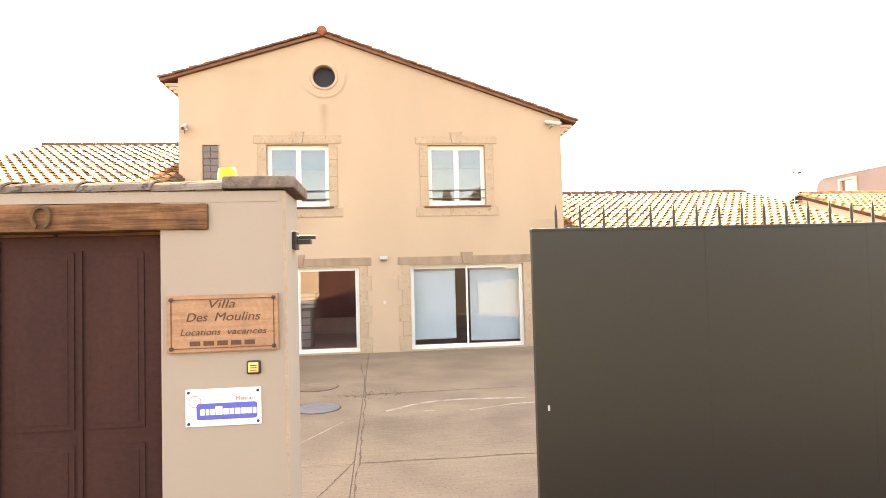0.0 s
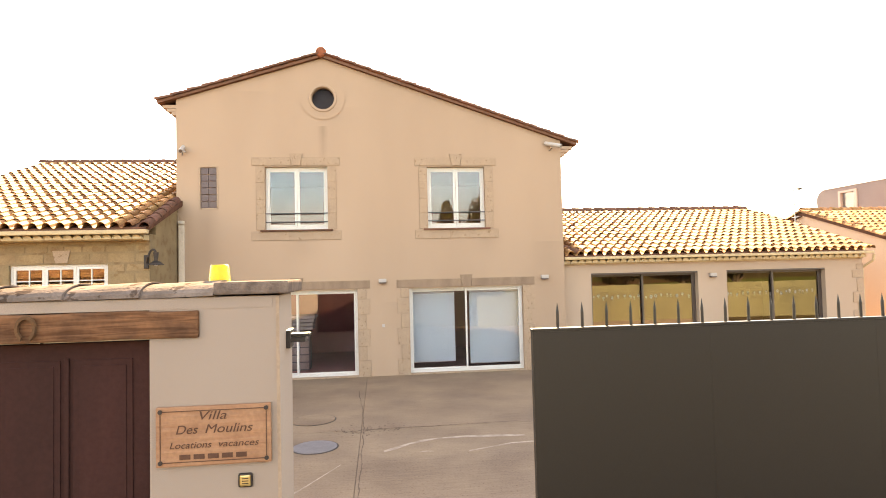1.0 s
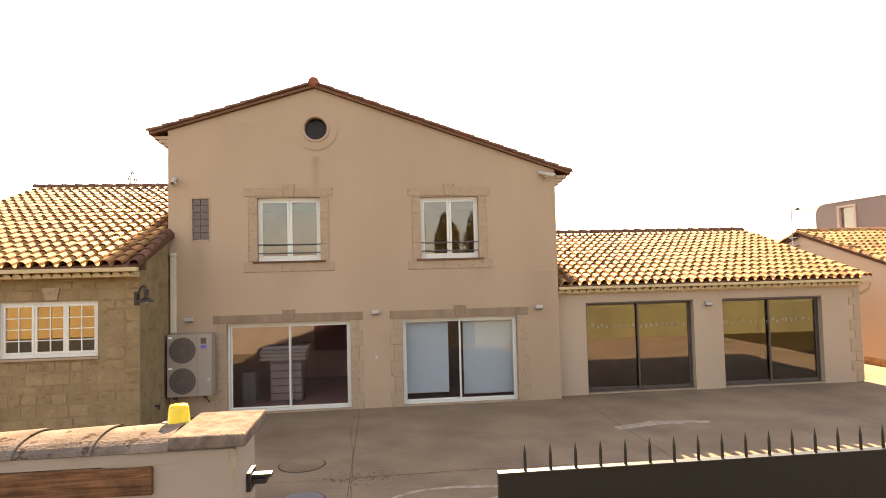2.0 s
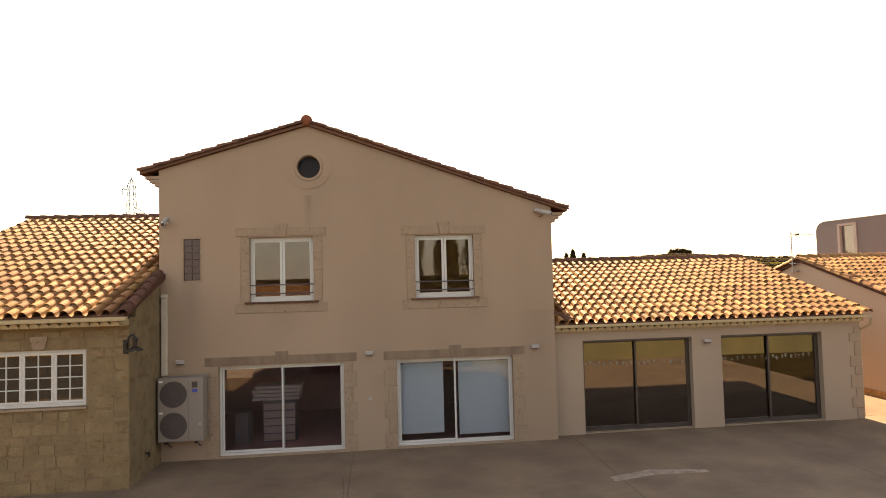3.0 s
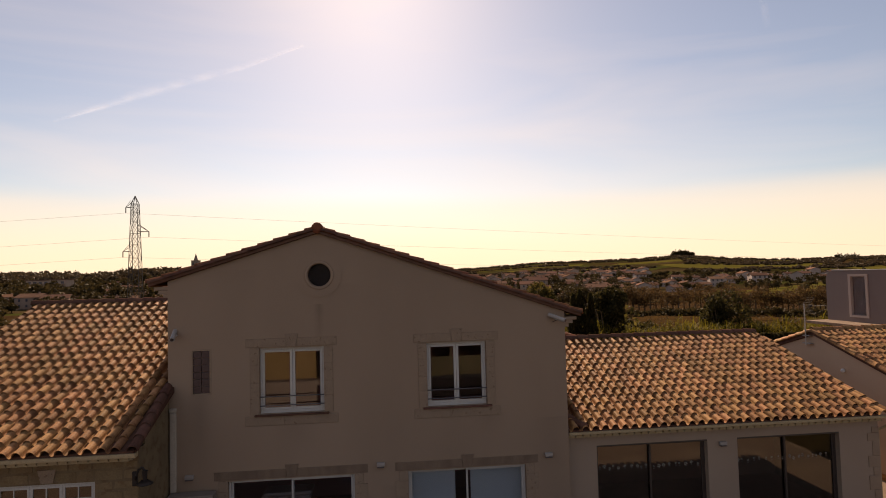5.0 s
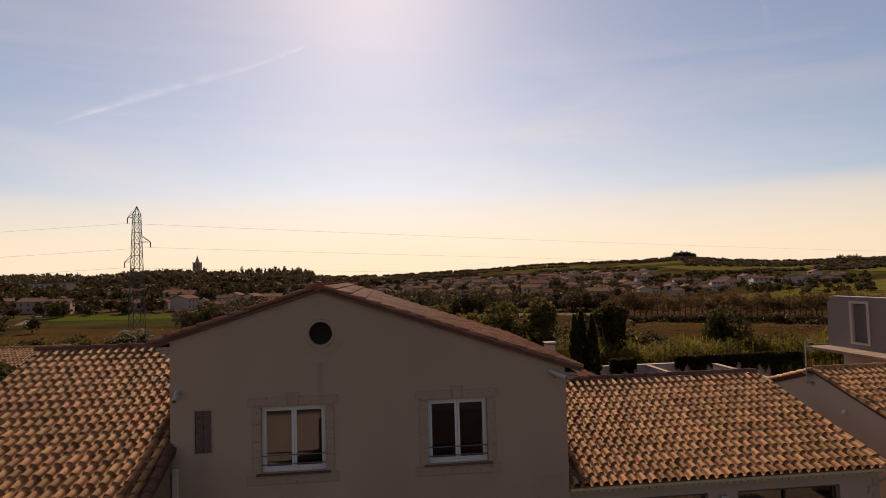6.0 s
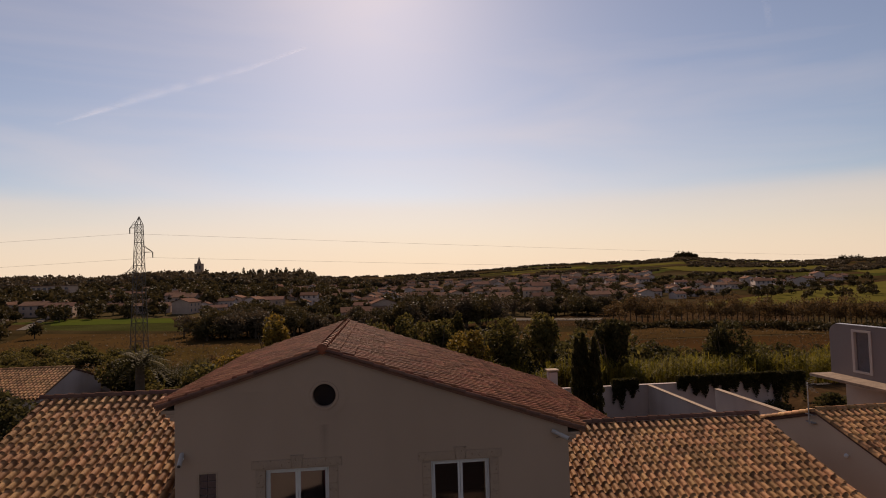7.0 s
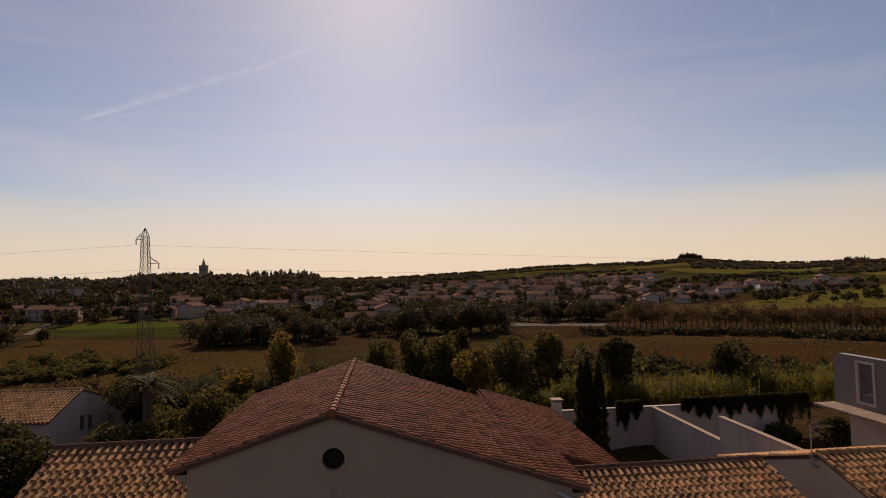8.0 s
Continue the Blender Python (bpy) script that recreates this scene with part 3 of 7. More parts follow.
def barrel(bm, a, b, r0, r1, up=(0, 0, 1), n=9, thick=0.016, squash=1.0):
    """Half-round tile from a to b, open below."""
    a, b, up = Vector(a), Vector(b), Vector(up)
    d = (b - a).normalized()
    side = d.cross(up).normalized()
    up = side.cross(d)
    rings = []
    for q, r in ((a, r0), (b, r1), (b, r1 - thick), (a, r0 - thick)):
        rings.append([bm.verts.new(q + side * (r * math.cos(math.pi * k / (n - 1))) + up * (squash * r * math.sin(math.pi * k / (n - 1)))) for k in range(n)])
    for s in range(4):
        x, y = rings[s], rings[(s + 1) % 4]
        for k in range(n - 1):
            bm.faces.new((x[k], x[k + 1], y[k + 1], y[k]))
    for k in (0, n - 1):
        bm.faces.new([rings[s][k] for s in range(4)])
    return bm


def ridge_row(parent, a, b, r=0.12, name="ridge_tile", mat=None, length=0.42, up=(0, 0, 1)):
    a, b = Vector(a), Vector(b)
    k = max(1, round((b - a).length / length))
    for i in range(k):
        p, q = a.lerp(b, i / k), a.lerp(b, (i + 1.12) / k)
        part(name, barrel(B(), p + Vector((0, 0, 0.012)), q - Vector((0, 0, 0.006)), r, r * 0.86, up), mat or TILE, parent)


def genoise(parent, a, b, r=0.075):
    """The scalloped row of small barrel ends under an eave, filled with mortar."""
    a, b = Vector(a), Vector(b)
    d = (b - a).normalized()
    out = Vector((d.y, -d.x, 0))
    k = round((b - a).length / 0.2)
    for i in range(k):
        p = a.lerp(b, (i + 0.5) / k)
        bar = barrel(B(), p - out * 0.14, p + out * 0.0, r * 1.3, r * 1.3, n=9, thick=0.014)
        arc = [(r * 1.15 * math.cos(math.pi * q / 6), r * 1.15 * math.sin(math.pi * q / 6)) for q in range(7)]
        rows = [[bar.verts.new(p + out * e + d * u + Vector((0, 0, h))) for u, h in arc] for e in (-0.012, -0.13)]
        bar.faces.new(rows[0])
        bar.faces.new(rows[1])
        for q in range(7):
            bar.faces.new((rows[0][q], rows[0][(q + 1) % 7], rows[1][(q + 1) % 7], rows[1][q]))
        part("eave_scallop", bar, GUTTER, parent)


# ---- windows and doors ----
def stone_surround(root, x0, x1, z0, z1, y, sill=True, side=0.22, over=0.17):
    """Dressed stone round an opening: jamb blocks, a long lintel in two pieces and a keystone, barely proud of the render."""
    yf, yb = y - 0.018, y + 0.03
    top = 0.20
    xc = (x0 + x1) / 2
    kw = 0.13
    g = 0.011
    jb = B()
    box(jb, x0 - side - over * 0.6 - g, x1 + side + over * 0.6 + g, y - 0.005, y + 0.02, z1 + 0.03 - g, z1 + 0.03 + top + g)
    for a, c in ((x0 - side - g, x0 - 0.002), (x1 + 0.002, x1 + side + g)):
        box(jb, a, c, y - 0.0045, y + 0.02, z0, z1 + 0.02)
    if sill:
        box(jb, x0 - side - over * 0.7 - g, x1 + side + over * 0.7 + g, y - 0.005, y + 0.02, z0 - 0.27 - g, z0 - 0.05 + g)
    prism(jb, [(xc - kw + 0.03 - g, z1 + 0.02), (xc + kw - 0.03 + g, z1 + 0.02), (xc + kw + 0.03 + g, z1 + 0.33 + g), (xc - kw - 0.03 - g, z1 + 0.33 + g)], 1, y - 0.006, y + 0.02)
    part("mortar_line", jb, DARK_LINE, root)
    for sx, name in ((-1, "lintel"), (1, "lintel")):
        a, b = (x0 - side - over * 0.6, xc - kw) if sx < 0 else (xc + kw, x1 + side + over * 0.6)
        part(name, box(B(), a, b, yf, yb, z1 + 0.03, z1 + 0.03 + top, 0.008), STONE if sill else STONE_STAIN_SHADE, root)
    kb = B()
    prism(kb, [(xc - kw + 0.03, z1 + 0.03), (xc + kw - 0.03, z1 + 0.03), (xc + kw + 0.03, z1 + 0.33), (xc - kw - 0.03, z1 + 0.33)], 1, yf - 0.02, yb)
    part("keystone", kb, STONE if sill else STONE_STAIN_SHADE, root)
    z, i = z0, 0
    hs = [0.42, 0.36, 0.44, 0.38, 0.4, 0.35, 0.42]
    while z < z1 + 0.02:
        h = min(hs[i % 7], z1 + 0.025 - z)
        if h < 0.12:
            break
        w = side + (0.10 if (i % 2 == 0) and not sill else 0.0)
        part("jamb_stone", box(B(), x0 - w, x0 - 0.004, yf, yb, z, z + h - 0.006, 0.007), STONE, root)
        part("jamb_stone", box(B(), x1 + 0.004, x1 + w, yf, yb, z, z + h - 0.006, 0.007), STONE, root)
        z, i = z + h, i + 1
    if sill:
        part("sill_stone", box(B(), x0 - side - over * 0.7, xc - 0.2, yf, yb, z0 - 0.27, z0 - 0.05, 0.008), STONE, root)
        part("sill_stone", box(B(), xc - 0.192, x1 + side + over * 0.7, yf, yb, z0 - 0.27, z0 - 0.05, 0.008), STONE, root)


def pane(win, x0, x1, y, z0, z1, glass=None):
    ob = part("pane", box(B(), x0, x1, y - 0.006, y + 0.006, z0, z1), glass or GLASS, win)
    ob.visible_shadow = False
    return ob


def sash(win, x0, x1, y, z0, z1, w, frame_mat, glass=None, depth=0.05, bars=(0, 0), name="sash_frame"):
    b = B()
    for q in ((x0, x0 + w, z0, z1), (x1 - w, x1, z0, z1), (x0 + w, x1 - w, z0, z0 + w), (x0 + w, x1 - w, z1 - w, z1)):
        box(b, q[0], q[1], y - depth / 2, y + depth / 2, q[2], q[3], 0.005)
    part(name, b, frame_mat, win)
    pane(win, x0 + w - 0.004, x1 - w + 0.004, y, z0 + w - 0.004, z1 - w + 0.004, glass)
    nx, nz = bars
    for i in range(1, nx + 1):
        xc = x0 + w + (x1 - x0 - 2 * w) * i / (nx + 1)
        part("glazing_bar", box(B(), xc - 0.012, xc + 0.012, y - 0.02, y + 0.02, z0 + w, z1 - w, 0.003), frame_mat, win)
    for i in range(1, nz + 1):
        zc = z0 + w + (z1 - z0 - 2 * w) * i / (nz + 1)
        part("glazing_bar", box(B(), x0 + w, x1 - w, y - 0.018, y + 0.018, zc - 0.011, zc + 0.011, 0.003), frame_mat, win)


# ---- the main house ----
FY = 15.70  # face of the gable wall
RX, RZ, SLOPE, SLOPE_L = -1.36, 8.36, 0.342, 0.308


def deck_z(x):
    return RZ - (SLOPE * (x - RX) if x > RX else SLOPE_L * (RX - x))


def main_house():
    root = thing("main_house", (0, 20.5, 0), "two-storey beige rendered house with a clay tile gable roof", "house")
    x0, x1, yb = -5.0, 4.98, 25.2
    doors = [(-3.61, -0.54, 0.03, 2.24), (0.80, 3.82, 0.03, 2.23)]
    wins = [(-2.83, -1.255, 3.82, 5.445), (1.335, 2.865, 3.80, 5.425)]
    block = (-4.44, -4.00, 4.38, 5.455)
    b = B()
    holed_wall(b, x0, x1, -0.05, 5.9, doors + wins + [block], 1, FY, FY + 0.28)
    cx, cz, r = -1.337, 7.23, 0.285
    k = 20
    left = [(x0, 5.9), (cx, 5.9)] + [(cx - r * math.sin(math.pi * i / k), cz - r * math.cos(math.pi * i / k)) for i in range(k + 1)] + [(RX + 0.01, deck_z(RX) - 0.075), (x0, deck_z(x0) - 0.075)]
    right = [(x1, 5.9), (x1, deck_z(x1) - 0.075), (RX + 0.01, deck_z(RX) - 0.075)] + [(cx + r * math.sin(math.pi * i / k), cz + r * math.cos(math.pi * i / k)) for i in range(k + 1)] + [(cx, 5.9)]
    prism(b, left, 1, FY, FY + 0.28)
    prism(b, right, 1, FY, FY + 0.28)
    part("wall", b, STUCCO, root)
    for xa, xb in ((x0, x0 + 0.25), (x1 - 0.25, x1)):
        zt = min(deck_z(xa), deck_z(xb)) - 0.075
        part("wall", box(B(), xa, xb, FY + 0.281, yb - 0.281, -0.05, zt), STUCCO, root)
    part("wall", prism(B(), [(x0, -0.05), (x1, -0.05), (x1, deck_z(x1) - 0.075), (RX, RZ - 0.075), (x0, deck_z(x0) - 0.075)], 1, yb - 0.28, yb), STUCCO, root)
    # rooms behind the glass
    part("room_back", box(B(), x0 + 0.26, x1 - 0.26, 20.4, 20.5, 0, 6.0), ROOM, root)
    part("upper_floor", box(B(), x0 + 0.26, x1 - 0.26, FY + 0.285, 20.39, 2.75, 2.95), ROOM, root)
    part("ground_floor", box(B(), x0 + 0.26, x1 - 0.26, FY + 0.285, 20.39, -0.04, 0.055), ROOM, root)
    part("attic_floor", box(B(), x0 + 0.26, x1 - 0.26, FY + 0.285, 20.39, 5.6, 5.7), ROOM, root)
    part("partition", box(B(), 0.05, 0.17, FY + 0.285, 20.39, 0.06, 2.74), ROOM, root)
    part("partition", box(B(), 0.05, 0.17, FY + 0.285, 20.39, 2.96, 5.59), ROOM, root)
    # roof
    xl, xr = -5.42, 5.40
    b = B()
    prism(b, [(xl, deck_z(xl)), (RX, RZ), (xr, deck_z(xr)), (xr, deck_z(xr) - 0.065), (RX, RZ - 0.07), (xl, deck_z(xl) - 0.065)], 1, FY - 0.10, yb + 0.25)
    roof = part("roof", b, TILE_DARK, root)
    w = yb + 0.25 - FY + 0.10
    ll = (RX - xl) * math.hypot(1, SLOPE_L)
    lr = (xr - RX) * math.hypot(1, SLOPE)
    tiled_slope(roof, (xl - 0.06, yb + 0.25, deck_z(xl - 0.06) + 0.005), (0, -1, 0), w, (1, 0, SLOPE_L), ll, rng=random.Random(2), red=True)
    tiled_slope(roof, (xr + 0.06, FY - 0.10, deck_z(xr + 0.06) + 0.005), (0, 1, 0), w, (-1, 0, SLOPE), lr, rng=random.Random(3), red=True)
    ridge_row(roof, (RX, FY - 0.14, RZ + 0.03), (RX, yb + 0.2, RZ + 0.03), 0.135, mat=TILE_RED)
    # verge tiles along the gable, lapped like steps
    for xe, up in ((xl, 1), (xr, -1)):
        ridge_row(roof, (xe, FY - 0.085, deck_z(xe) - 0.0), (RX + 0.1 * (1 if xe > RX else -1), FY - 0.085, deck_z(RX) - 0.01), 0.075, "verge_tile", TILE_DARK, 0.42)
    eb = B()
    bmesh.ops.create_icosphere(eb, subdivisions=2, radius=0.145, matrix=Matrix.Translation((RX, FY - 0.10, RZ + 0.055)) @ Matrix.Diagonal((1, 0.45, 1, 1)))
    part("ridge_end", eb, TILE_RED, roof, "red clay ridge end cap", True)
    # stepped corbels under both eaves, seen on the corner of the gable
    for xe, s in ((x0, -1), (x1, 1)):
        b = B()
        for i in range(3):
            a, c = sorted((xe, xe + s * (0.11 * (i + 1))))
            box(b, a, c, FY + 0.004, yb, deck_z(xe + s * 0.3) - 0.38 + 0.09 * i, deck_z(xe + s * 0.3) - 0.295 + 0.09 * i, 0.01)
        part("eave_corbel", b, STUCCO, root)
    # round window with its rings
    b = B()
    k = 40
    rings = []
    for rr, yy in ((0.56, FY - 0.02), (0.365, FY - 0.02), (0.355, FY - 0.045), (0.30, FY - 0.045), (0.286, FY + 0.09), (0.56, FY + 0.01)):
        rings.append([b.verts.new((cx + rr * math.cos(2 * math.pi * i / k), yy, cz + rr * math.sin(2 * math.pi * i / k))) for i in range(k)])
    for s in range(5):
        for i in range(k):
            b.faces.new((rings[s][i], rings[s][(i + 1) % k], rings[s + 1][(i + 1) % k], rings[s + 1][i]))
    ocu = part("round_window", b, STUCCO, root, "round window with a moulded ring")
    b = B()
    bmesh.ops.create_circle(b, cap_ends=True, segments=40, radius=0.284, matrix=Matrix.Translation((cx, FY + 0.08, cz)) @ Matrix.Rotation(math.pi / 2, 4, "X"))
    part("pane", b, GLASS_DULL, ocu)
    # dark disc added close behind the glass so the round pane looks dark
    b = B()
    bmesh.ops.create_circle(b, cap_ends=True, segments=40, radius=0.30, matrix=Matrix.Translation((cx, FY + 0.2, cz)) @ Matrix.Rotation(math.pi / 2, 4, "X"))
    part("backing", b, BROWN_FRAME, ocu)
    # sliding doors
    for i, (a, c, z0, z1) in enumerate(doors):
        stone_surround(root, a, c, 0.0, z1, FY, sill=False)
        yf = FY + 0.17
        b = B()
        for q in ((a, a + 0.05, z0, z1), (c - 0.05, c, z0, z1), (a + 0.05, c - 0.05, z0, z0 + 0.06), (a + 0.05, c - 0.05, z1 - 0.05, z1)):
            box(b, q[0], q[1], yf - 0.06, yf + 0.06, q[2], q[3], 0.006)
        door = part("sliding_door", b, WHITE_FRAME, root, "white aluminium sliding glass door")
        m = (a + c) / 2
        sash(door, a + 0.052, m + 0.03, yf + 0.028, z0 + 0.062, z1 - 0.052, 0.045, WHITE_FRAME, depth=0.045)
        sash(door, m - 0.03, c - 0.052, yf - 0.028, z0 + 0.062, z1 - 0.052, 0.045, WHITE_FRAME, depth=0.045)
        part("door_sill", box(B(), a - 0.1, c + 0.1, FY - 0.05, FY + 0.10, 0.002, 0.028, 0.006), STONE, root)
    # upper windows
    for a, c, z0, z1 in wins:
        stone_surround(root, a, c, z0, z1, FY)
        yf = FY + 0.17
        b = B()
        for q in ((a, a + 0.045, z0, z1), (c - 0.045, c, z0, z1), (a + 0.045, c - 0.045, z0, z0 + 0.07), (a + 0.045, c - 0.045, z1 - 0.06, z1)):
            box(b, q[0], q[1], yf - 0.05, yf + 0.05, q[2], q[3], 0.006)
        win = part("window", b, WHITE_FRAME, root, "white double casement window")
        m = (a + c) / 2
        sash(win, a + 0.047, m - 0.004, yf - 0.02, z0 + 0.072, z1 - 0.062, 0.06, WHITE_FRAME, depth=0.05)
        sash(win, m + 0.004, c - 0.047, yf - 0.02, z0 + 0.072, z1 - 0.062, 0.06, WHITE_FRAME, depth=0.05)
        part("window_sill", box(B(), a - 0.12, c + 0.12, FY - 0.07, FY + 0.11, z0 - 0.045, z0 - 0.002, 0.008), TILE_DARK, win)
        for z in (z0 + 0.20, z0 + 0.42):
            part("guard_rail", rod(B(), (a + 0.002, FY + 0.03, z), (c - 0.002, FY + 0.03, z), 0.014), RAIL, win)
    # glass block light
    a, c, z0, z1 = block
    b = box(B(), a, c, FY + 0.05, FY + 0.09, z0, z1)
    e = 0.022
    for q in ((a - e, a + e, z0 - e, z1 + e), (c - e, c + e, z0 - e, z1 + e), (a + e, c - e, z0 - e, z0 + e), (a + e, c - e, z1 - e, z1 + e)):
        box(b, q[0], q[1], FY - 0.008, FY + 0.088, q[2], q[3], 0.003)
    gb = part("glass_block_window", b, STONE, root, "narrow strip of square glass blocks")
    for i in range(2):
        for j in range(6):
            w, h = (c - a - 2 * e) / 2, (z1 - z0 - 2 * e) / 6
            p, q = a + e + i * w, z0 + e + j * h
            part("glass_block", box(B(), p + 0.006, p + w - 0.006, FY + 0.02, FY + 0.06, q + 0.006, q + h - 0.006, 0.008), TINTED_BLOCK, gb)
    # lower roof running back along the side
    b = B()
    sl = (5.35 - 4.0) / (9.3 - 4.99)
    prism(b, [(4.99, 5.35), (9.3, 4.0), (9.3, 3.86), (4.99, 5.2)], 1, 22.4, 33.4)
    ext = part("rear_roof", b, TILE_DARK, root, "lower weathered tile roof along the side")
    tiled_slope(ext, (9.35, 22.4, 4.0), (0, 1, 0), 11.0, (-1, 0, sl), 4.5, rng=random.Random(8), red=True)
    part("rear_wall", box(B(), 4.99, 9.0, 22.6, 33.2, -2.3, 3.85), STUCCO, root)
    ch = part("chimney", box(B(), 9.35, 9.85, 33.0, 33.5, -2.3, 4.55, 0.02), WHITE_RENDER, root, "white rendered chimney")
    part("chimney_cap", box(B(), 9.27, 9.93, 32.92, 33.58, 4.62, 4.70, 0.02), STONE, ch)
    for dx in (9.38, 9.78):
        part("cap_leg", box(B(), dx, dx + 0.06, 33.05, 33.45, 4.54, 4.63), STONE, ch)


main_house()


def interior_things():
    # folded linen and a drawer unit behind the first glass door, blinds behind the second
    root = thing("drawer_unit", (-2.4, 17.0, 0.055), "grey drawer unit behind the glass door", "cabinet")
    part("body", box(B(), -2.75, -1.9, 16.75, 17.3, 0.056, 1.15, 0.01), CABINET, root)
    for j in range(5):
        part("drawer", box(B(), -2.73, -1.92, 16.725, 16.748, 0.1 + j * 0.2, 0.27 + j * 0.2, 0.008), DRAWER, root)
    b = B()
    rng = random.Random(4)
    for j in range(4):
        box(b, -3.0 + rng.uniform(-0.05, 0.05), -1.75 + rng.uniform(-0.05, 0.05), 16.7, 17.3, 1.155 + 0.1 * j, 1.25 + 0.1 * j, 0.04)
    single("linen_stack", b, SHEET, "white folded linen piled on the drawer unit", "linen", loc=(-2.4, 17, 1.155))
    b = box(B(), -3.45, -3.1, 16.6, 17.1, 0.056, 0.9, 0.02)
    single("waste_bin", b, CABINET, "grey upright bin on the room floor", "bin", loc=(-3.3, 16.9, 0.056))
    for a, c, zb in ((0.88, 2.02, 0.28), (2.42, 3.78, 0.20)):
        root = thing("roller_blind", ((a + c) / 2, 16.05, 2.1), "pale blue roller blind drawn behind the glass", "blind", "blinds in the sliding door")
        part("fabric", box(B(), a, c, 16.05, 16.056, zb, 2.08), BLIND, root)
        part("roller", rod(B(), (a, 16.06, 2.1), (c, 16.06, 2.1), 0.03, n=12), WHITE_FRAME, root)
        part("bottom_bar", box(B(), a, c, 16.045, 16.062, zb - 0.025, zb, 0.004), WHITE_FRAME, root)


interior_things()


# ---- side wings ----
def left_wing():
    root = thing("left_wing", (-8, 18, 0), "single-storey stone wing with a clay tile roof", "house")
    x0, x1, yf = -10.8, -4.97, 13.89
    ey, ez, ry, rz = 13.35, 3.74, 20.89, 6.49
    s = (rz - ez) / (ry - ey)
    win = (-7.85, -5.84, 1.80, 3.0)
    wall = part("wall", holed_wall(B(), x0, x1, -0.05, 3.64, [win], 1, yf, yf + 0.35), MORTAR, root, "rubble stone front wall")
    # stones laid in rough courses over the mortar
    rng = random.Random(11)
    z = 0.0
    while z < 3.54:
        h = rng.choice((0.16, 0.2, 0.24, 0.28))
        h = min(h, 3.60 - z)
        x = x1 - 0.005
        first = True
        while x > -9.6:
            w = rng.uniform(0.22, 0.62) if not first else rng.choice((0.3, 0.5))
            first = False
            a, c = max(x - w, -9.7), x
            zz0, zz1 = z + 0.012, z + h - 0.012
            hit = a < win[1] + 0.0 and c > win[0] and zz1 > win[2] - 0.02 and zz0 < win[3] + 0.0
            if hit and zz0 < win[3] and zz1 > win[3] and not zz0 < win[2]:
                zz0, hit = win[3] + 0.01, False
            if hit and zz0 < win[2] and zz1 > win[2]:
                zz1, hit = win[2] - 0.03, False
            if hit and c > win[1] > a:
                a, hit = win[1] + 0.005, False
            if not hit and zz1 - zz0 > 0.05 and c - a > 0.06:
                d = rng.uniform(0.004, 0.022)
                q = lambda: rng.uniform(-0.028, 0.028) * (0.3 if h < 0.18 else 1)
                a2, c2 = a + 0.02, c - 0.012
                pts = [(a2 + q(), zz0 + 0.01 + abs(q())), ((a2 + c2) / 2 + q(), zz0 + 0.01 + abs(q()) * 0.6), (c2 - abs(q()) * 0.4, zz0 + 0.01 + abs(q())), (c2 - abs(q()) * 0.4, zz1 - abs(q())), ((a2 + c2) / 2 + q(), zz1 - abs(q()) * 0.6), (a2 + q(), zz1 - abs(q()))]
                part("stone", prism(B(), pts, 1, yf - d * 0.6, yf + 0.02), RUBBLE, wall)
            x -= w
        z += h
    side = [(yf + 0.36, -0.05), (FY - 0.005, -0.05), (FY - 0.005, ez + s * (FY - ey) - 0.16), (yf + 0.36, ez + s * (yf + 0.36 - ey) - 0.16)]
    part("side_wall", prism(B(), side, 0, x1 - 0.3, x1 - 0.004), MORTAR, root, "rough rendered side wall")
    part("side_wall", box(B(), x0, x0 + 0.3, yf + 0.36, 27.5, -0.05, 3.5), MORTAR, root)
    part("gable", prism(B(), [(yf + 0.36, 3.51), (27.5, 3.51), (ry, rz - 0.15)], 0, x0, x0 + 0.29), MORTAR, root)
    part("back_wall", box(B(), x0 + 0.31, x1 - 0.31, 27.2, 27.5, -0.05, 3.5), MORTAR, root)
    part("room_back", box(B(), x0 + 0.31, x1 - 0.31, 17.2, 17.3, 0, 3.4), ROOM, root)
    part("room_ceiling", box(B(), x0 + 0.31, x1 - 0.31, yf + 0.36, 17.19, 3.3, 3.4), ROOM, root)
    b = B()
    prism(b, [(ey, ez), (ry, rz), (28.0, rz - s * (28.0 - ry)), (28.0, rz - s * (28.0 - ry) - 0.12), (ry, rz - 0.14), (ey, ez - 0.12)], 0, x0 - 0.12, -5.003)
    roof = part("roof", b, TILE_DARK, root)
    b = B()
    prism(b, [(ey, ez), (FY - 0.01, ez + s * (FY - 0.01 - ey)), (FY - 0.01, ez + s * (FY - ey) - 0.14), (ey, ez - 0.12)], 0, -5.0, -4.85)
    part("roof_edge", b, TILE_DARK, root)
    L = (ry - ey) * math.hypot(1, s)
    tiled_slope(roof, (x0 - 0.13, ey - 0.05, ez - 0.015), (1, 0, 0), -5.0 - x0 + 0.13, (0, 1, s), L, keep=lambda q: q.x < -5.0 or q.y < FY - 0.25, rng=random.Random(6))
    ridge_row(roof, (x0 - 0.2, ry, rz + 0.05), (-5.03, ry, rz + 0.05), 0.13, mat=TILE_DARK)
    # verge tiles turned over the edge beside the house, face shade in their colour
    ridge_row(roof, (-4.87, ey - 0.02, ez - 0.01), (-5.0, FY - 0.02, ez - 0.01 + s * (FY - ey)), 0.12, "verge_tile", TILE_DARK, 0.40)
    part("gutter", box(B(), x0 - 0.1, -4.81, ey - 0.04, ey + 0.09, ez - 0.135, ez - 0.045, 0.02), GUTTER, root, "beige box gutter")
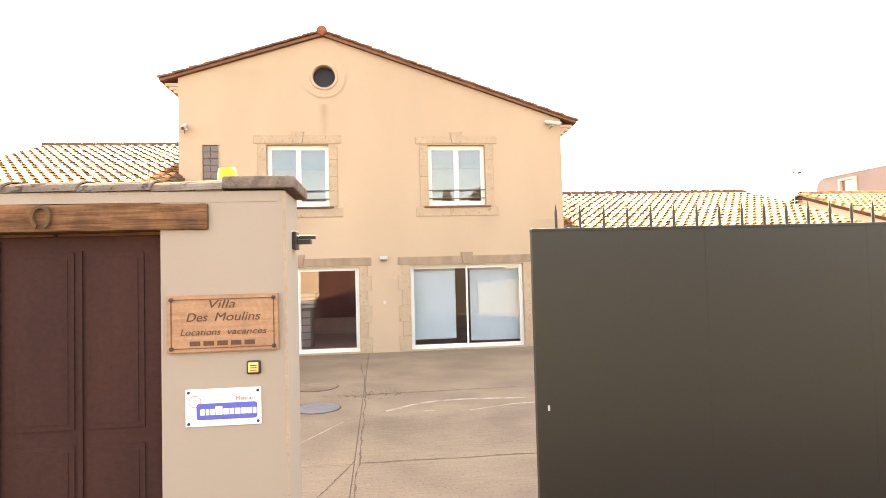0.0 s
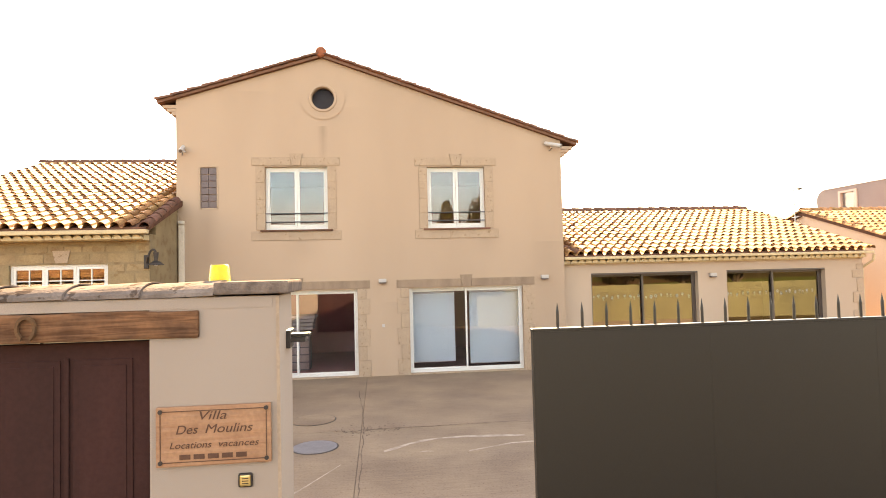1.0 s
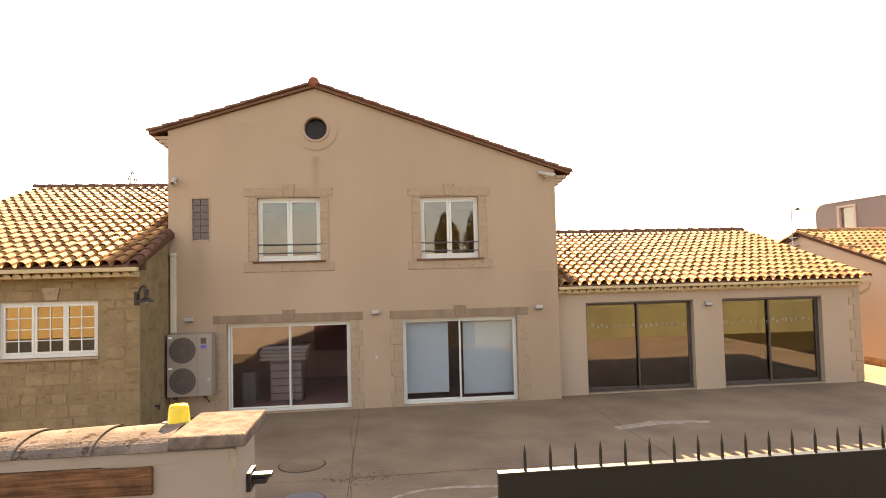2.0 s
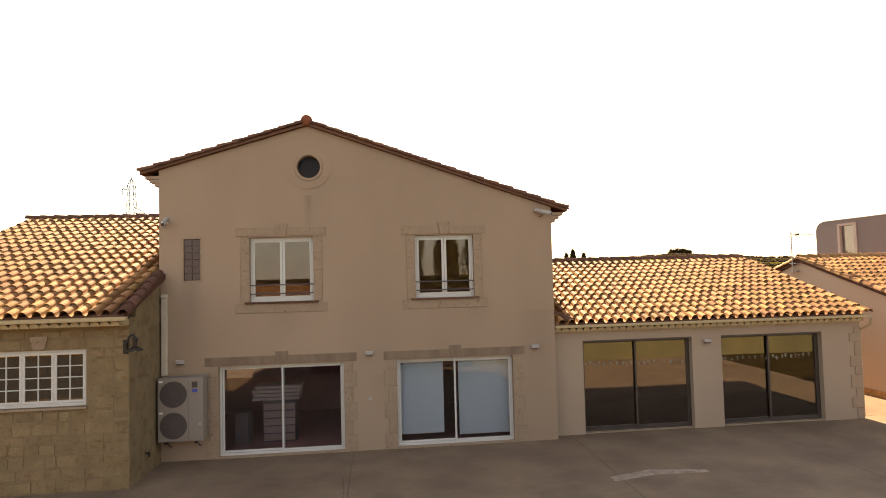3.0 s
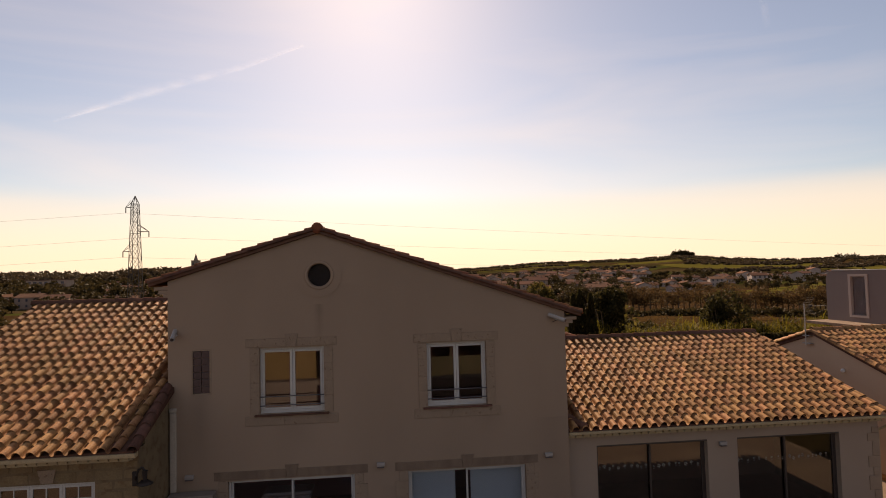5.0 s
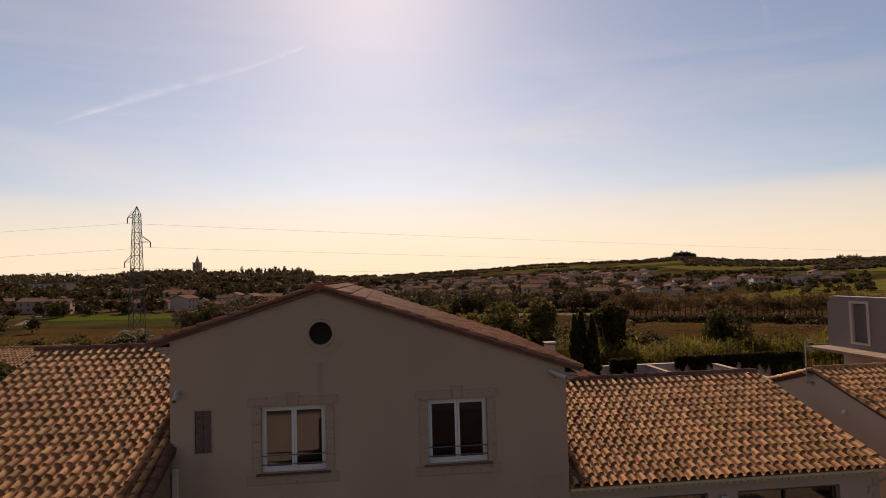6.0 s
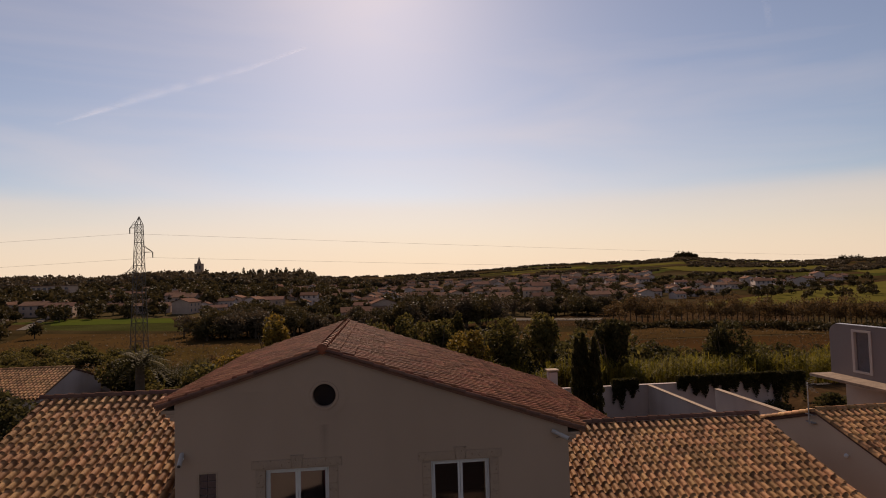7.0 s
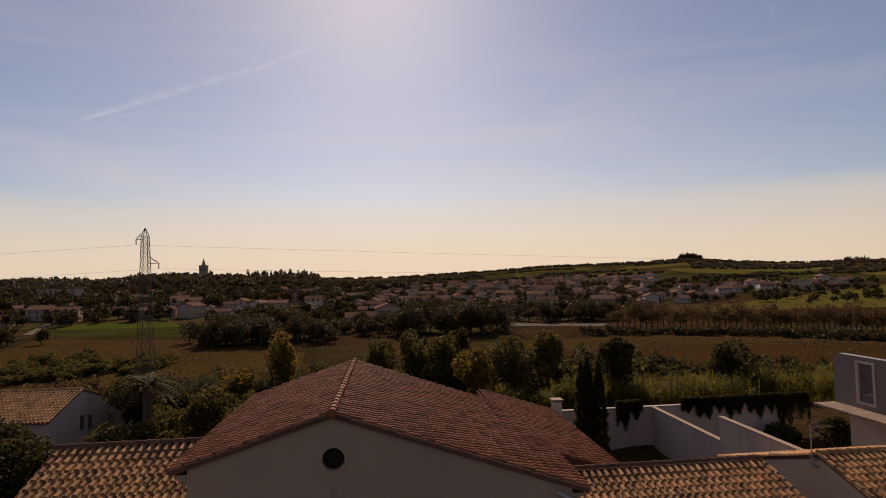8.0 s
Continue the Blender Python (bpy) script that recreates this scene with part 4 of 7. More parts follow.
    genoise(root, (-9.3, 13.46, ez - 0.235), (x1 - 0.02, 13.46, ez - 0.235))
    part("eave_band", box(B(), x0, x1 - 0.005, 13.585, yf - 0.003, ez - 0.25, ez - 0.136), GUTTER, root)
    # window of three sashes
    a, c, z0, z1 = win
    y = yf + 0.12
    b = B()
    for q in ((a, a + 0.05, z0, z1), (c - 0.05, c, z0, z1), (a + 0.05, c - 0.05, z0, z0 + 0.07), (a + 0.05, c - 0.05, z1 - 0.05, z1)):
        box(b, q[0], q[1], y - 0.05, y + 0.05, q[2], q[3], 0.005)
    w = part("window", b, WHITE_FRAME, root, "white window of three sashes with small panes")
    n = (c - a - 0.1) / 3
    for i in range(3):
        sash(w, a + 0.052 + i * n, a + 0.048 + (i + 1) * n, y - 0.02, z0 + 0.072, z1 - 0.052, 0.055, WHITE_FRAME, GLASS_COAT, bars=(1, 3))
    part("window_sill", box(B(), a - 0.05, c + 0.03, yf - 0.07, yf + 0.06, z0 - 0.05, z0 - 0.003, 0.008), STONE, w)
    kb = prism(B(), [(-6.9, 3.03), (-6.66, 3.03), (-6.60, 3.30), (-6.96, 3.30)], 1, yf - 0.035, yf + 0.01)
    part("keystone", kb, STONE, root)


left_wing()


def wall_lantern():
    x, y, z = -5.03, 13.89, 3.02
    root = thing("wall_lantern", (x, y, z), "dark iron wall lantern on the corner of the stone wing", "lamp")
    part("wall_plate", box(B(), x - 0.05, x + 0.05, y - 0.05, y - 0.001, z - 0.15, z + 0.15, 0.012), IRON, root)
    b = B()
    ya = y - 0.16
    pts = [(x + 0.02, y - 0.04, z - 0.02), (x + 0.08, ya, z + 0.10), (x + 0.13, ya, z + 0.23), (x + 0.20, ya, z + 0.27), (x + 0.25, ya, z + 0.20)]
    for p, q in zip(pts, pts[1:]):
        rod(b, p, q, 0.024)
    part("arm", b, IRON, root)
    x += 0.25
    part("neck", rod(B(), (x, ya, z + 0.20), (x, ya, z + 0.0), 0.06, 0.035, 10), IRON, root)
    b = B()
    bmesh.ops.create_cone(b, cap_ends=False, segments=20, radius1=0.17, radius2=0.06, depth=0.08, matrix=Matrix.Translation((x, ya, z - 0.03)))
    bmesh.ops.solidify(b, geom=b.faces[:], thickness=0.008)
    part("shade", b, IRON, root, smooth=True)
    b = B()
    bmesh.ops.create_uvsphere(b, u_segments=12, v_segments=8, radius=0.045, matrix=Matrix.Translation((x, ya, z - 0.055)))
    part("bulb", b, PLASTIC_WHITE, root, smooth=True)


wall_lantern()


def right_wing():
    root = thing("right_wing", (9.5, 18.5, 0), "single-storey beige wing with wide dark glazing and a clay tile roof", "house")
    x0, x1, yf = 4.985, 14.0, 16.0
    ey, ez, ry, rz = 15.74, 3.00, 21.2, 4.70
    s = (rz - ez) / (ry - ey)
    gl = [(5.83, 8.94, 0.0, 2.50), (9.80, 12.82, 0.0, 2.50)]
    part("wall", holed_wall(B(), x0, x1, -0.05, 2.85, gl, 1, yf, yf + 0.32), WING, root)
    part("end_wall", prism(B(), [(yf + 0.321, -0.05), (26.5, -0.05), (26.5, 2.8), (ry, rz - 0.15), (yf + 0.321, ez + s * (yf + 0.32 - ey) - 0.15)], 0, x1 - 0.35, x1 - 0.05), WING, root)
    part("back_wall", box(B(), x0, x1 - 0.36, 26.2, 26.5, -0.05, 2.8), WING, root)
    part("room_back", box(B(), x0, x1 - 0.36, 20.0, 20.1, 0, 2.75), ROOM, root)
    part("room_ceiling", box(B(), x0, x1 - 0.36, yf + 0.325, 19.99, 2.55, 2.65), ROOM, root)
    part("room_floor", box(B(), x0, x1 - 0.36, yf + 0.325, 19.99, -0.04, 0.01), ROOM, root)
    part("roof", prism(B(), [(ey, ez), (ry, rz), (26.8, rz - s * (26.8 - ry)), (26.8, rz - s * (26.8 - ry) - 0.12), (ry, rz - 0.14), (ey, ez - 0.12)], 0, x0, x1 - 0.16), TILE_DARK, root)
    roof = [o for o in root.children if o.name.startswith("roof")][0]

    def edge(q):
        return q.x < 14.15 - 0.30 * (q.y - ey) / (ry - ey)
    tiled_slope(roof, (x0 + 0.02, ey - 0.05, ez - 0.012), (1, 0, 0), 9.3, (0, 1, s), (ry - ey) * math.hypot(1, s), keep=edge, rng=random.Random(7))
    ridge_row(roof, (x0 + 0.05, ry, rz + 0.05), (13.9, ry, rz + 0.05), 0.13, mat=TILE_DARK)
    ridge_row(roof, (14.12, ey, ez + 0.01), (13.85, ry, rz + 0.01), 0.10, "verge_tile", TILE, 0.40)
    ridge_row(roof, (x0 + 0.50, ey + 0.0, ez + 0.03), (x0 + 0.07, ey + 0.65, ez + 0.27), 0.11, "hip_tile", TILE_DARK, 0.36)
    part("gutter", box(B(), x0 + 0.02, 14.14, ey - 0.05, ey + 0.06, ez - 0.12, ez - 0.04, 0.02), GUTTER, root, "beige box gutter")
    part("eave_band", box(B(), x0 + 0.02, x1 - 0.01, ey + 0.19, yf - 0.003, ez - 0.25, ez - 0.121), GUTTER, root)
    genoise(root, (x0 + 0.02, ey + 0.065, ez - 0.215), (x1 - 0.02, ey + 0.065, ez - 0.215))
    b = B()
    pts = [(14.16, ey, ez - 0.14), (14.16, ey + 0.05, ez - 0.32), (14.03, ey + 0.3, ez - 0.52), (14.03, ey + 0.3, 0.05)]
    for p, q in zip(pts, pts[1:]):
        rod(b, p, q, 0.035, n=10)
    part("downpipe", b, GUTTER, root)
    # quoin stones up the corner
    z, i = 0.0, 0
    rng = random.Random(9)
    while z < 2.5:
        h = rng.uniform(0.22, 0.42)
        w = 0.34 if i % 2 else 0.20
        part("quoin", box(B(), x1 - w, x1 + 0.012, yf - 0.018, yf + 0.2, z + 0.004, min(z + h, 2.6) - 0.006, 0.01), QUOIN, root)
        z, i = z + h, i + 1
    for a, c, z0, z1 in gl:
        y = yf + 0.22
        b = B()
        for q in ((a, a + 0.05, z0, z1), (c - 0.05, c, z0, z1), (a + 0.05, c - 0.05, z0, z0 + 0.09), (a + 0.05, c - 0.05, z1 - 0.05, z1)):
            box(b, q[0], q[1], y - 0.06, y + 0.06, q[2], q[3], 0.005)
        d = part("sliding_door", b, BROWN_FRAME, root, "dark brown sliding glass door with a flower frieze")
        part("shutter_box", box(B(), a, c, yf + 0.01, yf + 0.15, z1 - 0.045, z1 - 0.001, 0.005), BROWN_FRAME, d)
        m = (a + c) / 2
        sash(d, a + 0.052, m + 0.03, y + 0.028, z0 + 0.092, z1 - 0.052, 0.05, BROWN_FRAME, GLASS_DARK, depth=0.045)
        sash(d, m - 0.03, c - 0.052, y - 0.028, z0 + 0.092, z1 - 0.052, 0.05, BROWN_FRAME, GLASS_DARK, depth=0.045)
        # frieze of small flowers and leaves stuck to the glass, with a frosted band below
        rng = random.Random(int(a * 10))
        b = B()
        x = a + 0.15
        while x < c - 0.15:
            yy = (y + 0.028 if x < m else y - 0.028) - 0.011
            zz = 1.83 + rng.uniform(-0.035, 0.045)
            r = rng.uniform(0.016, 0.034)
            for k in range(5):
                t = 2 * math.pi * k / 5 + rng.uniform(-0.3, 0.3)
                bmesh.ops.create_circle(b, cap_ends=True, segments=6, radius=r * 0.55, matrix=Matrix.Translation((x + r * math.cos(t), yy, zz + r * math.sin(t))) @ Matrix.Rotation(math.pi / 2, 4, "X"))
            box(b, x - 0.02, x + 0.03, yy - 0.001, yy, zz - 0.065, zz - 0.055)
            x += rng.uniform(0.10, 0.2)
        part("flower_frieze", b, FRIEZE, d, kind="stuff")
        part("door_sill", box(B(), a, c, yf + 0.02, yf + 0.155, 0.001, 0.03, 0.006), STONE, d)


right_wing()


def neighbour_house():
    gx, ay, az, s = 16.5, 21.5, 4.63, 0.315
    root = thing("neighbour_house", (22, 21.7, 0), "peach rendered house with a clay tile gable roof", "house")
    yf, yb = 15.2, 28.2
    poly = [(yf, -0.05), (yb, -0.05), (yb, az - s * (yb - ay) - 0.13), (ay, az - 0.13), (yf, az - s * (ay - yf) - 0.13)]
    part("gable_wall", prism(B(), poly, 0, gx + 0.05, gx + 0.3), PEACH, root)
    part("wall", box(B(), gx + 0.31, 31, yf, yf + 0.3, -0.05, az - s * (ay - yf) - 0.14), PEACH, root)
    part("wall", box(B(), gx + 0.31, 31, yb - 0.3, yb, -0.05, az - s * (yb - ay) - 0.14), PEACH, root)
    part("plinth", box(B(), gx + 0.02, gx + 0.049, yf, yb, -0.04, 0.22, 0.005), TILE, root, "orange painted skirting")
    roof = part("roof", prism(B(), [(yf - 0.3, az - s * (ay - yf + 0.3)), (ay, az), (yb + 0.3, az - s * (yb - ay + 0.3)), (yb + 0.3, az - s * (yb - ay + 0.3) - 0.1), (ay, az - 0.12), (yf - 0.3, az - s * (ay - yf + 0.3) - 0.1)], 0, gx - 0.02, 31.2), TILE_DARK, root)
    L = math.hypot(1, s)
    tiled_slope(roof, (gx + 0.1, yf - 0.35, az - s * (ay - yf + 0.35) + 0.005), (1, 0, 0), 14.2, (0, 1, s), (ay - yf + 0.3) * L, rng=random.Random(12))
    tiled_slope(roof, (31.2, yb + 0.35, az - s * (yb - ay + 0.35) + 0.005), (-1, 0, 0), 14.2, (0, -1, s), (yb - ay + 0.3) * L, rng=random.Random(13))
    ridge_row(roof, (gx - 0.05, ay, az + 0.05), (31.2, ay, az + 0.05), 0.13)
    ridge_row(roof, (gx, yf - 0.3, az - s * (ay - yf + 0.3) + 0.02), (gx, ay, az + 0.02), 0.12, "verge_tile", TILE)
    ridge_row(roof, (gx, yb + 0.3, az - s * (yb - ay + 0.3) + 0.02), (gx, ay, az + 0.02), 0.12, "verge_tile", TILE)
    # aerial on a bracketed mast against the gable
    x, y = 16.4, 21.75
    root = thing("tv_aerial", (x, y, 4.1), "galvanised television aerial on a bracketed mast", "aerial")
    part("mast", rod(B(), (x, y, 4.1), (x, y, 5.68), 0.022), ZINC, root)
    for z in (4.15, 4.45):
        part("bracket", box(B(), x, x + 0.149, y - 0.2, y + 0.2, z, z + 0.03), ZINC, root)
    part("boom", rod(B(), (x - 0.03, y - 0.03, 5.6), (x + 1.0, y + 0.1, 5.57), 0.011), PYLON_STEEL, root)
    for side in (1, -1):
        b = B()
        for e in (-0.16, 0.16):
            rod(b, (x + 0.02, y + e, 5.6), (x + 0.3, y + e, 5.6 + 0.3 * side), 0.007, n=5)
        for k in range(1, 6):
            rod(b, (x + 0.02 + 0.056 * k, y - 0.2, 5.6 + 0.06 * side * k), (x + 0.02 + 0.056 * k, y + 0.2, 5.6 + 0.06 * side * k), 0.005, n=5)
        part("reflector", b, PYLON_STEEL, root)
    part("dipole_box", box(B(), x + 0.24, x + 0.31, y - 0.05, y + 0.09, 5.55, 5.64, 0.01), IRON, root)
    for i in range(7):
        q = Vector((x + 0.4 + 0.095 * i, y + 0.03 + 0.01 * i, 5.586))
        part("element", rod(B(), q - Vector((0, 0.15, 0)), q + Vector((0, 0.15, 0)), 0.005, n=5), PYLON_STEEL, root)
    b = B()
    bmesh.ops.create_uvsphere(b, u_segments=12, v_segments=8, radius=0.075, matrix=Matrix.Translation((16.48, 20.1, 3.38)))
    single("globe_lamp", b, PLASTIC_WHITE, "small white globe lamp on the peach gable wall", "lamp", smooth=True, loc=(16.48, 20.1, 3.38))


neighbour_house()


def modern_house():
    root = thing("modern_house", (30, 27, 0), "grey-lilac terrace screen with a rounded corner over white walls", "house")
    z0, z1, x0, x1, y0, y1 = 4.02, 6.83, 25.8, 26.05, 21.0, 32.1
    r = 0.55
    c = [(y1 - r + r * math.cos(t), z1 - r + r * math.sin(t)) for t in [math.pi / 2 * k / 8 for k in range(9)]]
    ya, yb, za, zb = 29.15, 30.45, 4.28, 6.62
    b = B()
    prism(b, [(yb, z0), (y1, z0)] + c + [(yb, z1)], 0, x0, x1)
    prism(b, [(ya, zb), (yb, zb), (yb, z1), (ya, z1)], 0, x0, x1)
    prism(b, [(ya, z0), (yb, z0), (yb, za), (ya, za)], 0, x0, x1)
    prism(b, [(y0, z0), (ya, z0), (ya, z1), (y0, z1)], 0, x0, x1)
    part("screen_wall", b, LILAC, root)
    part("wall_cap", box(B(), x0 - 0.03, x1 + 0.03, y0, y1 - r, z1 + 0.002, z1 + 0.05, 0.01), ZINC, root)
    b = B()
    for q in ((ya + 0.001, ya + 0.16, za, zb), (yb - 0.16, yb - 0.001, za, zb), (ya + 0.16, yb - 0.16, za + 0.001, za + 0.12), (ya + 0.16, yb - 0.16, zb - 0.12, zb - 0.001)):
        box(b, x0 - 0.05, x1 + 0.02, q[0], q[1], q[2], q[3])
    w = part("window", b, WHITE_RENDER, root, "tall narrow window in a pale frame")
    part("pane", box(B(), x0 + 0.10, x0 + 0.12, ya + 0.16, yb - 0.16, za + 0.12, zb - 0.12), GLASS, w)
    # added pale panel behind the pane, so the window looks bright
    part("blind", box(B(), x0 + 0.14, x0 + 0.16, ya + 0.165, yb - 0.165, za + 0.125, zb - 0.125), SHEET, w, "pale panel added behind the pane")
    # darker stone here puts the shade on the slab into its colour
    part("balcony_slab", box(B(), 24.5, 36, y0, y1 + 0.1, z0 - 0.16, z0 - 0.002, 0.02), STONE_STAIN_SHADE, root)
    part("lower_wall", box(B(), 26.4, 35.5, y0, y1 - 0.3, -2.4, z0 - 0.17), WHITE_RENDER, root)


modern_house()


def garden_walls():
    root = thing("garden_wall", (20.5, 36, -1.9), "white stepped garden wall with a stone coping", "wall")
    for ya, yb, zt in ((27.2, 35.1, 2.76), (35.101, 44.5, 1.30)):
        w = part("wall", box(B(), 20.4, 20.62, ya, yb, -2.3, zt - 0.05), WHITE_RENDER, root)
        part("coping", box(B(), 20.34, 20.68, ya, yb, zt - 0.049, zt, 0.012), STONE, root)
    root = thing("boundary_wall", (22, 44.8, -1.9), "white boundary wall overgrown with ivy", "wall")
    part("wall", box(B(), 12.5, 31.5, 44.6, 44.85, -2.6, 1.25), WHITE_RENDER, root)
    part("coping", box(B(), 12.5, 31.5, 44.55, 44.9, 1.251, 1.31, 0.01), WHITE_RENDER, root)


garden_walls()


# ---- the street front: pillar, wooden door and sliding gate ----
def street_wall():
    root = thing("street_wall", (-1.8, 3.77, 0), "cream rendered street wall with a pillar and a stone cap", "wall")
    px0, px1, yf, yb = -1.12, -0.485, 3.57, 4.03
    part("pillar", box(B(), px0, px1, yf, yb, -0.05, 2.545, 0.012), WALL_CREAM, root)
    part("corner_bead", box(B(), px1 - 0.012, px1 + 0.004, yf - 0.003, yf + 0.01, 0.0, 2.54), QUOIN, root)
    cap = part("pillar_cap", box(B(), -0.80, px1 + 0.055, yf - 0.03, yb + 0.05, 2.552, 2.618, 0.012), CAPSTONE, root, "lichened stone cap")
    # wall over the wooden door, and beyond it
    part("head_wall", box(B(), -6.5, px1 - 0.03, yf - 0.003, yb - 0.06, 2.485, 2.541), WALL_CREAM, root)
    part("wall", box(B(), -6.5, -2.80, yf + 0.004, yb - 0.06, -0.05, 2.335, 0.01), WALL_CREAM, root)
    part("head_wall", box(B(), -6.5, px0 - 0.003, yb - 0.20, yb - 0.065, 2.336, 2.484), WALL_CREAM, root)
    b = box(B(), -3.4, -0.875, yf - 0.022, yf + 0.15, 2.342, 2.480, 0.012)
    bmesh.ops.subdivide_edges(b, edges=[e for e in b.edges if e.calc_length() > 1.5], cuts=26, use_grid_fill=True)
    for v in b.verts:
        v.co += Vector((0, 1, 1)) * (noise.noise(v.co * 5) * 0.006)
    part("beam", b, BEAM, root, "weathered brown oak lintel beam")
    b = B()
    t = 18
    arc = [math.radians(-62 + 304 * i / t) for i in range(t + 1)]
    ring = [[b.verts.new((-1.675 + r * math.cos(q) * 0.78, yf - 0.034 - d, 2.414 + r * math.sin(q) * 1.04)) for q in arc] for r, d in ((0.064, 0.0), (0.060, 0.012), (0.044, 0.012), (0.040, 0.0))]
    for a, c in ((0, 1), (1, 2), (2, 3), (3, 0)):
        for i in range(t):
            b.faces.new((ring[a][i], ring[a][i + 1], ring[c][i + 1], ring[c][i]))
    for i in (0, t):
        b.faces.new([ring[k][i] for k in range(4)])
    part("horseshoe", b, RUST, root, "rusty horseshoe nailed to the beam")
    # coping of large lapped barrel tiles lying along the wall
    x, i = -0.80, 0
    while x > -6.0:
        w = 0.36
        part("coping_tile", barrel(B(), (x - w - 0.05, (yf + yb) / 2 - 0.03, 2.542), (x, (yf + yb) / 2 - 0.03, 2.550), 0.205, 0.225, n=13, thick=0.02, squash=0.34), COPING, root)
        x, i = x - w, i + 1
    part("mortar_bed", box(B(), -6.4, -0.802, yf + 0.012, yb - 0.072, 2.541, 2.56, 0.006), WALL_CREAM, root)


street_wall()


def wooden_door():
    root = thing("wooden_gate_door", (-1.96, 3.72, 0), "dark red-brown panelled double wooden door", "door")
    y = 3.66
    for a, c in ((-2.78, -1.965), (-1.955, -1.14)):
        leaf = part("door_leaf", box(B(), a, c, y, y + 0.05, 0.02, 2.325, 0.006), DOOR_WOOD, root)
        m = (a + c) / 2
        for u, v in ((a + 0.09, m - 0.03), (m + 0.03, c - 0.09)):
            for z0, z1 in ((0.2, 0.72), (0.80, 1.24), (1.32, 2.24)):
                b = B()
                box(b, u, v, y - 0.007, y + 0.002, z0, z1, 0.004)
                box(b, u + 0.03, v - 0.03, y - 0.011, y - 0.006, z0 + 0.03, z1 - 0.03, 0.003)
                part("panel", b, DOOR_WOOD, leaf)
        part("stile_bead", box(B(), m - 0.012, m + 0.012, y - 0.012, y + 0.002, 0.1, 2.25, 0.004), DOOR_WOOD, leaf)
    part("meeting_bead", box(B(), -1.985, -1.935, y - 0.022, y - 0.001, 0.05, 2.3, 0.006), DOOR_WOOD, root)
    part("drop_bolt", rod(B(), (-1.68, y + 0.02, 2.31), (-1.68, y + 0.02, 2.36), 0.008), IRON, root)


wooden_door()


def sliding_gate():
    x0, x1, y = 0.86, 6.0, 3.62
    root = thing("sliding_gate", (x0, y, 0), "dark painted sheet steel sliding gate with spikes", "gate")
    n = 5
    w = (x1 - x0) / n
    for i in range(n):
        part("sheet", box(B(), x0 + i * w + 0.0004, x0 + (i + 1) * w - 0.0004, y, y + 0.004, 0.06, 2.30), GATE, root)
    for a, c, z0, z1 in ((x0, x1, 2.30, 2.318), (x0, x1, 0.04, 0.1)):
        part("rail", box(B(), a, c, y - 0.002, y + 0.05, z0, z1, 0.003), GATE, root)
    for i in range(n + 1):
        xx = min(max(x0 + i * w, x0 + 0.001), x1 - 0.04)
        part("post", box(B(), xx, xx + 0.04, y + 0.005, y + 0.045, 0.1, 2.299), GATE, root)
    x = x0 + 0.15
    while x < x1 - 0.05:
        b = rod(B(), (x, y + 0.022, 2.316), (x, y + 0.022, 2.405), 0.0085, n=8)
        rod(b, (x, y + 0.022, 2.405), (x, y + 0.022, 2.455), 0.0085, 0.001, 8)
        part("spike", b, GATE, root)
        x += 0.141
    part("keyhole", box(B(), x0 + 0.06, x0 + 0.072, y - 0.006, y - 0.001, 1.3, 1.33, 0.002), ZINC, root)
    for xx in (x0 + 0.6, x1 - 0.6):
        part("wheel", rod(B(), (xx, y + 0.01, 0.04), (xx, y + 0.04, 0.04), 0.04, n=16), IRON, root)
    # guide on the pillar that takes the closed gate
    root = thing("gate_guide", (-0.46, 3.86, 2.30), "dark steel guide bracket bolted to the pillar", "bracket")
    part("arm", box(B(), -0.4845, -0.36, 3.84, 3.90, 2.300, 2.318, 0.003), IRON, root)
    part("arm", box(B(), -0.4845, -0.385, 3.83, 3.91, 2.270, 2.296, 0.003), IRON, root)
    part("plate", box(B(), -0.4845, -0.462, 3.80, 3.94, 2.24, 2.34, 0.002), IRON, root)
    # unseen wall past the gate, added so the panes mirror a dim band
    single("street_wall_end", box(B(), 4.6, 25.0, 3.75, 3.98, -0.05, 1.45, 0.02), OLIVE_WALL, "unseen grey-green wall added behind the gate for the mirrored view", "wall", loc=(9, 3.86, 0))


sliding_gate()


def text(name, body, size, x, y, z, mat, parent, italic=0.0, depth=0.0015, width=None):
    cu = bpy.data.curves.new(name, "FONT")
    cu.body, cu.size, cu.align_x, cu.extrude, cu.shear = body, size, "CENTER", depth, italic
    ob = new(name, cu)
    dg = bpy.context.evaluated_depsgraph_get()
    me = bpy.data.meshes.new_from_object(ob.evaluated_get(dg))
    bpy.data.objects.remove(ob)
    if width:
        xs = [v.co.x for v in me.vertices]
        me.transform(Matrix.Diagonal((width / (max(xs) - min(xs)), 1, 1, 1)))
    me.transform(Matrix.Rotation(math.pi / 2, 4, "X"))
    me.transform(Matrix.Translation(Vector((x, y, z)) - ORIGIN[parent.name]))
    me.materials.clear()
    me.materials.append(mat)
    o = new(name, me)
    o.parent = parent
    return o


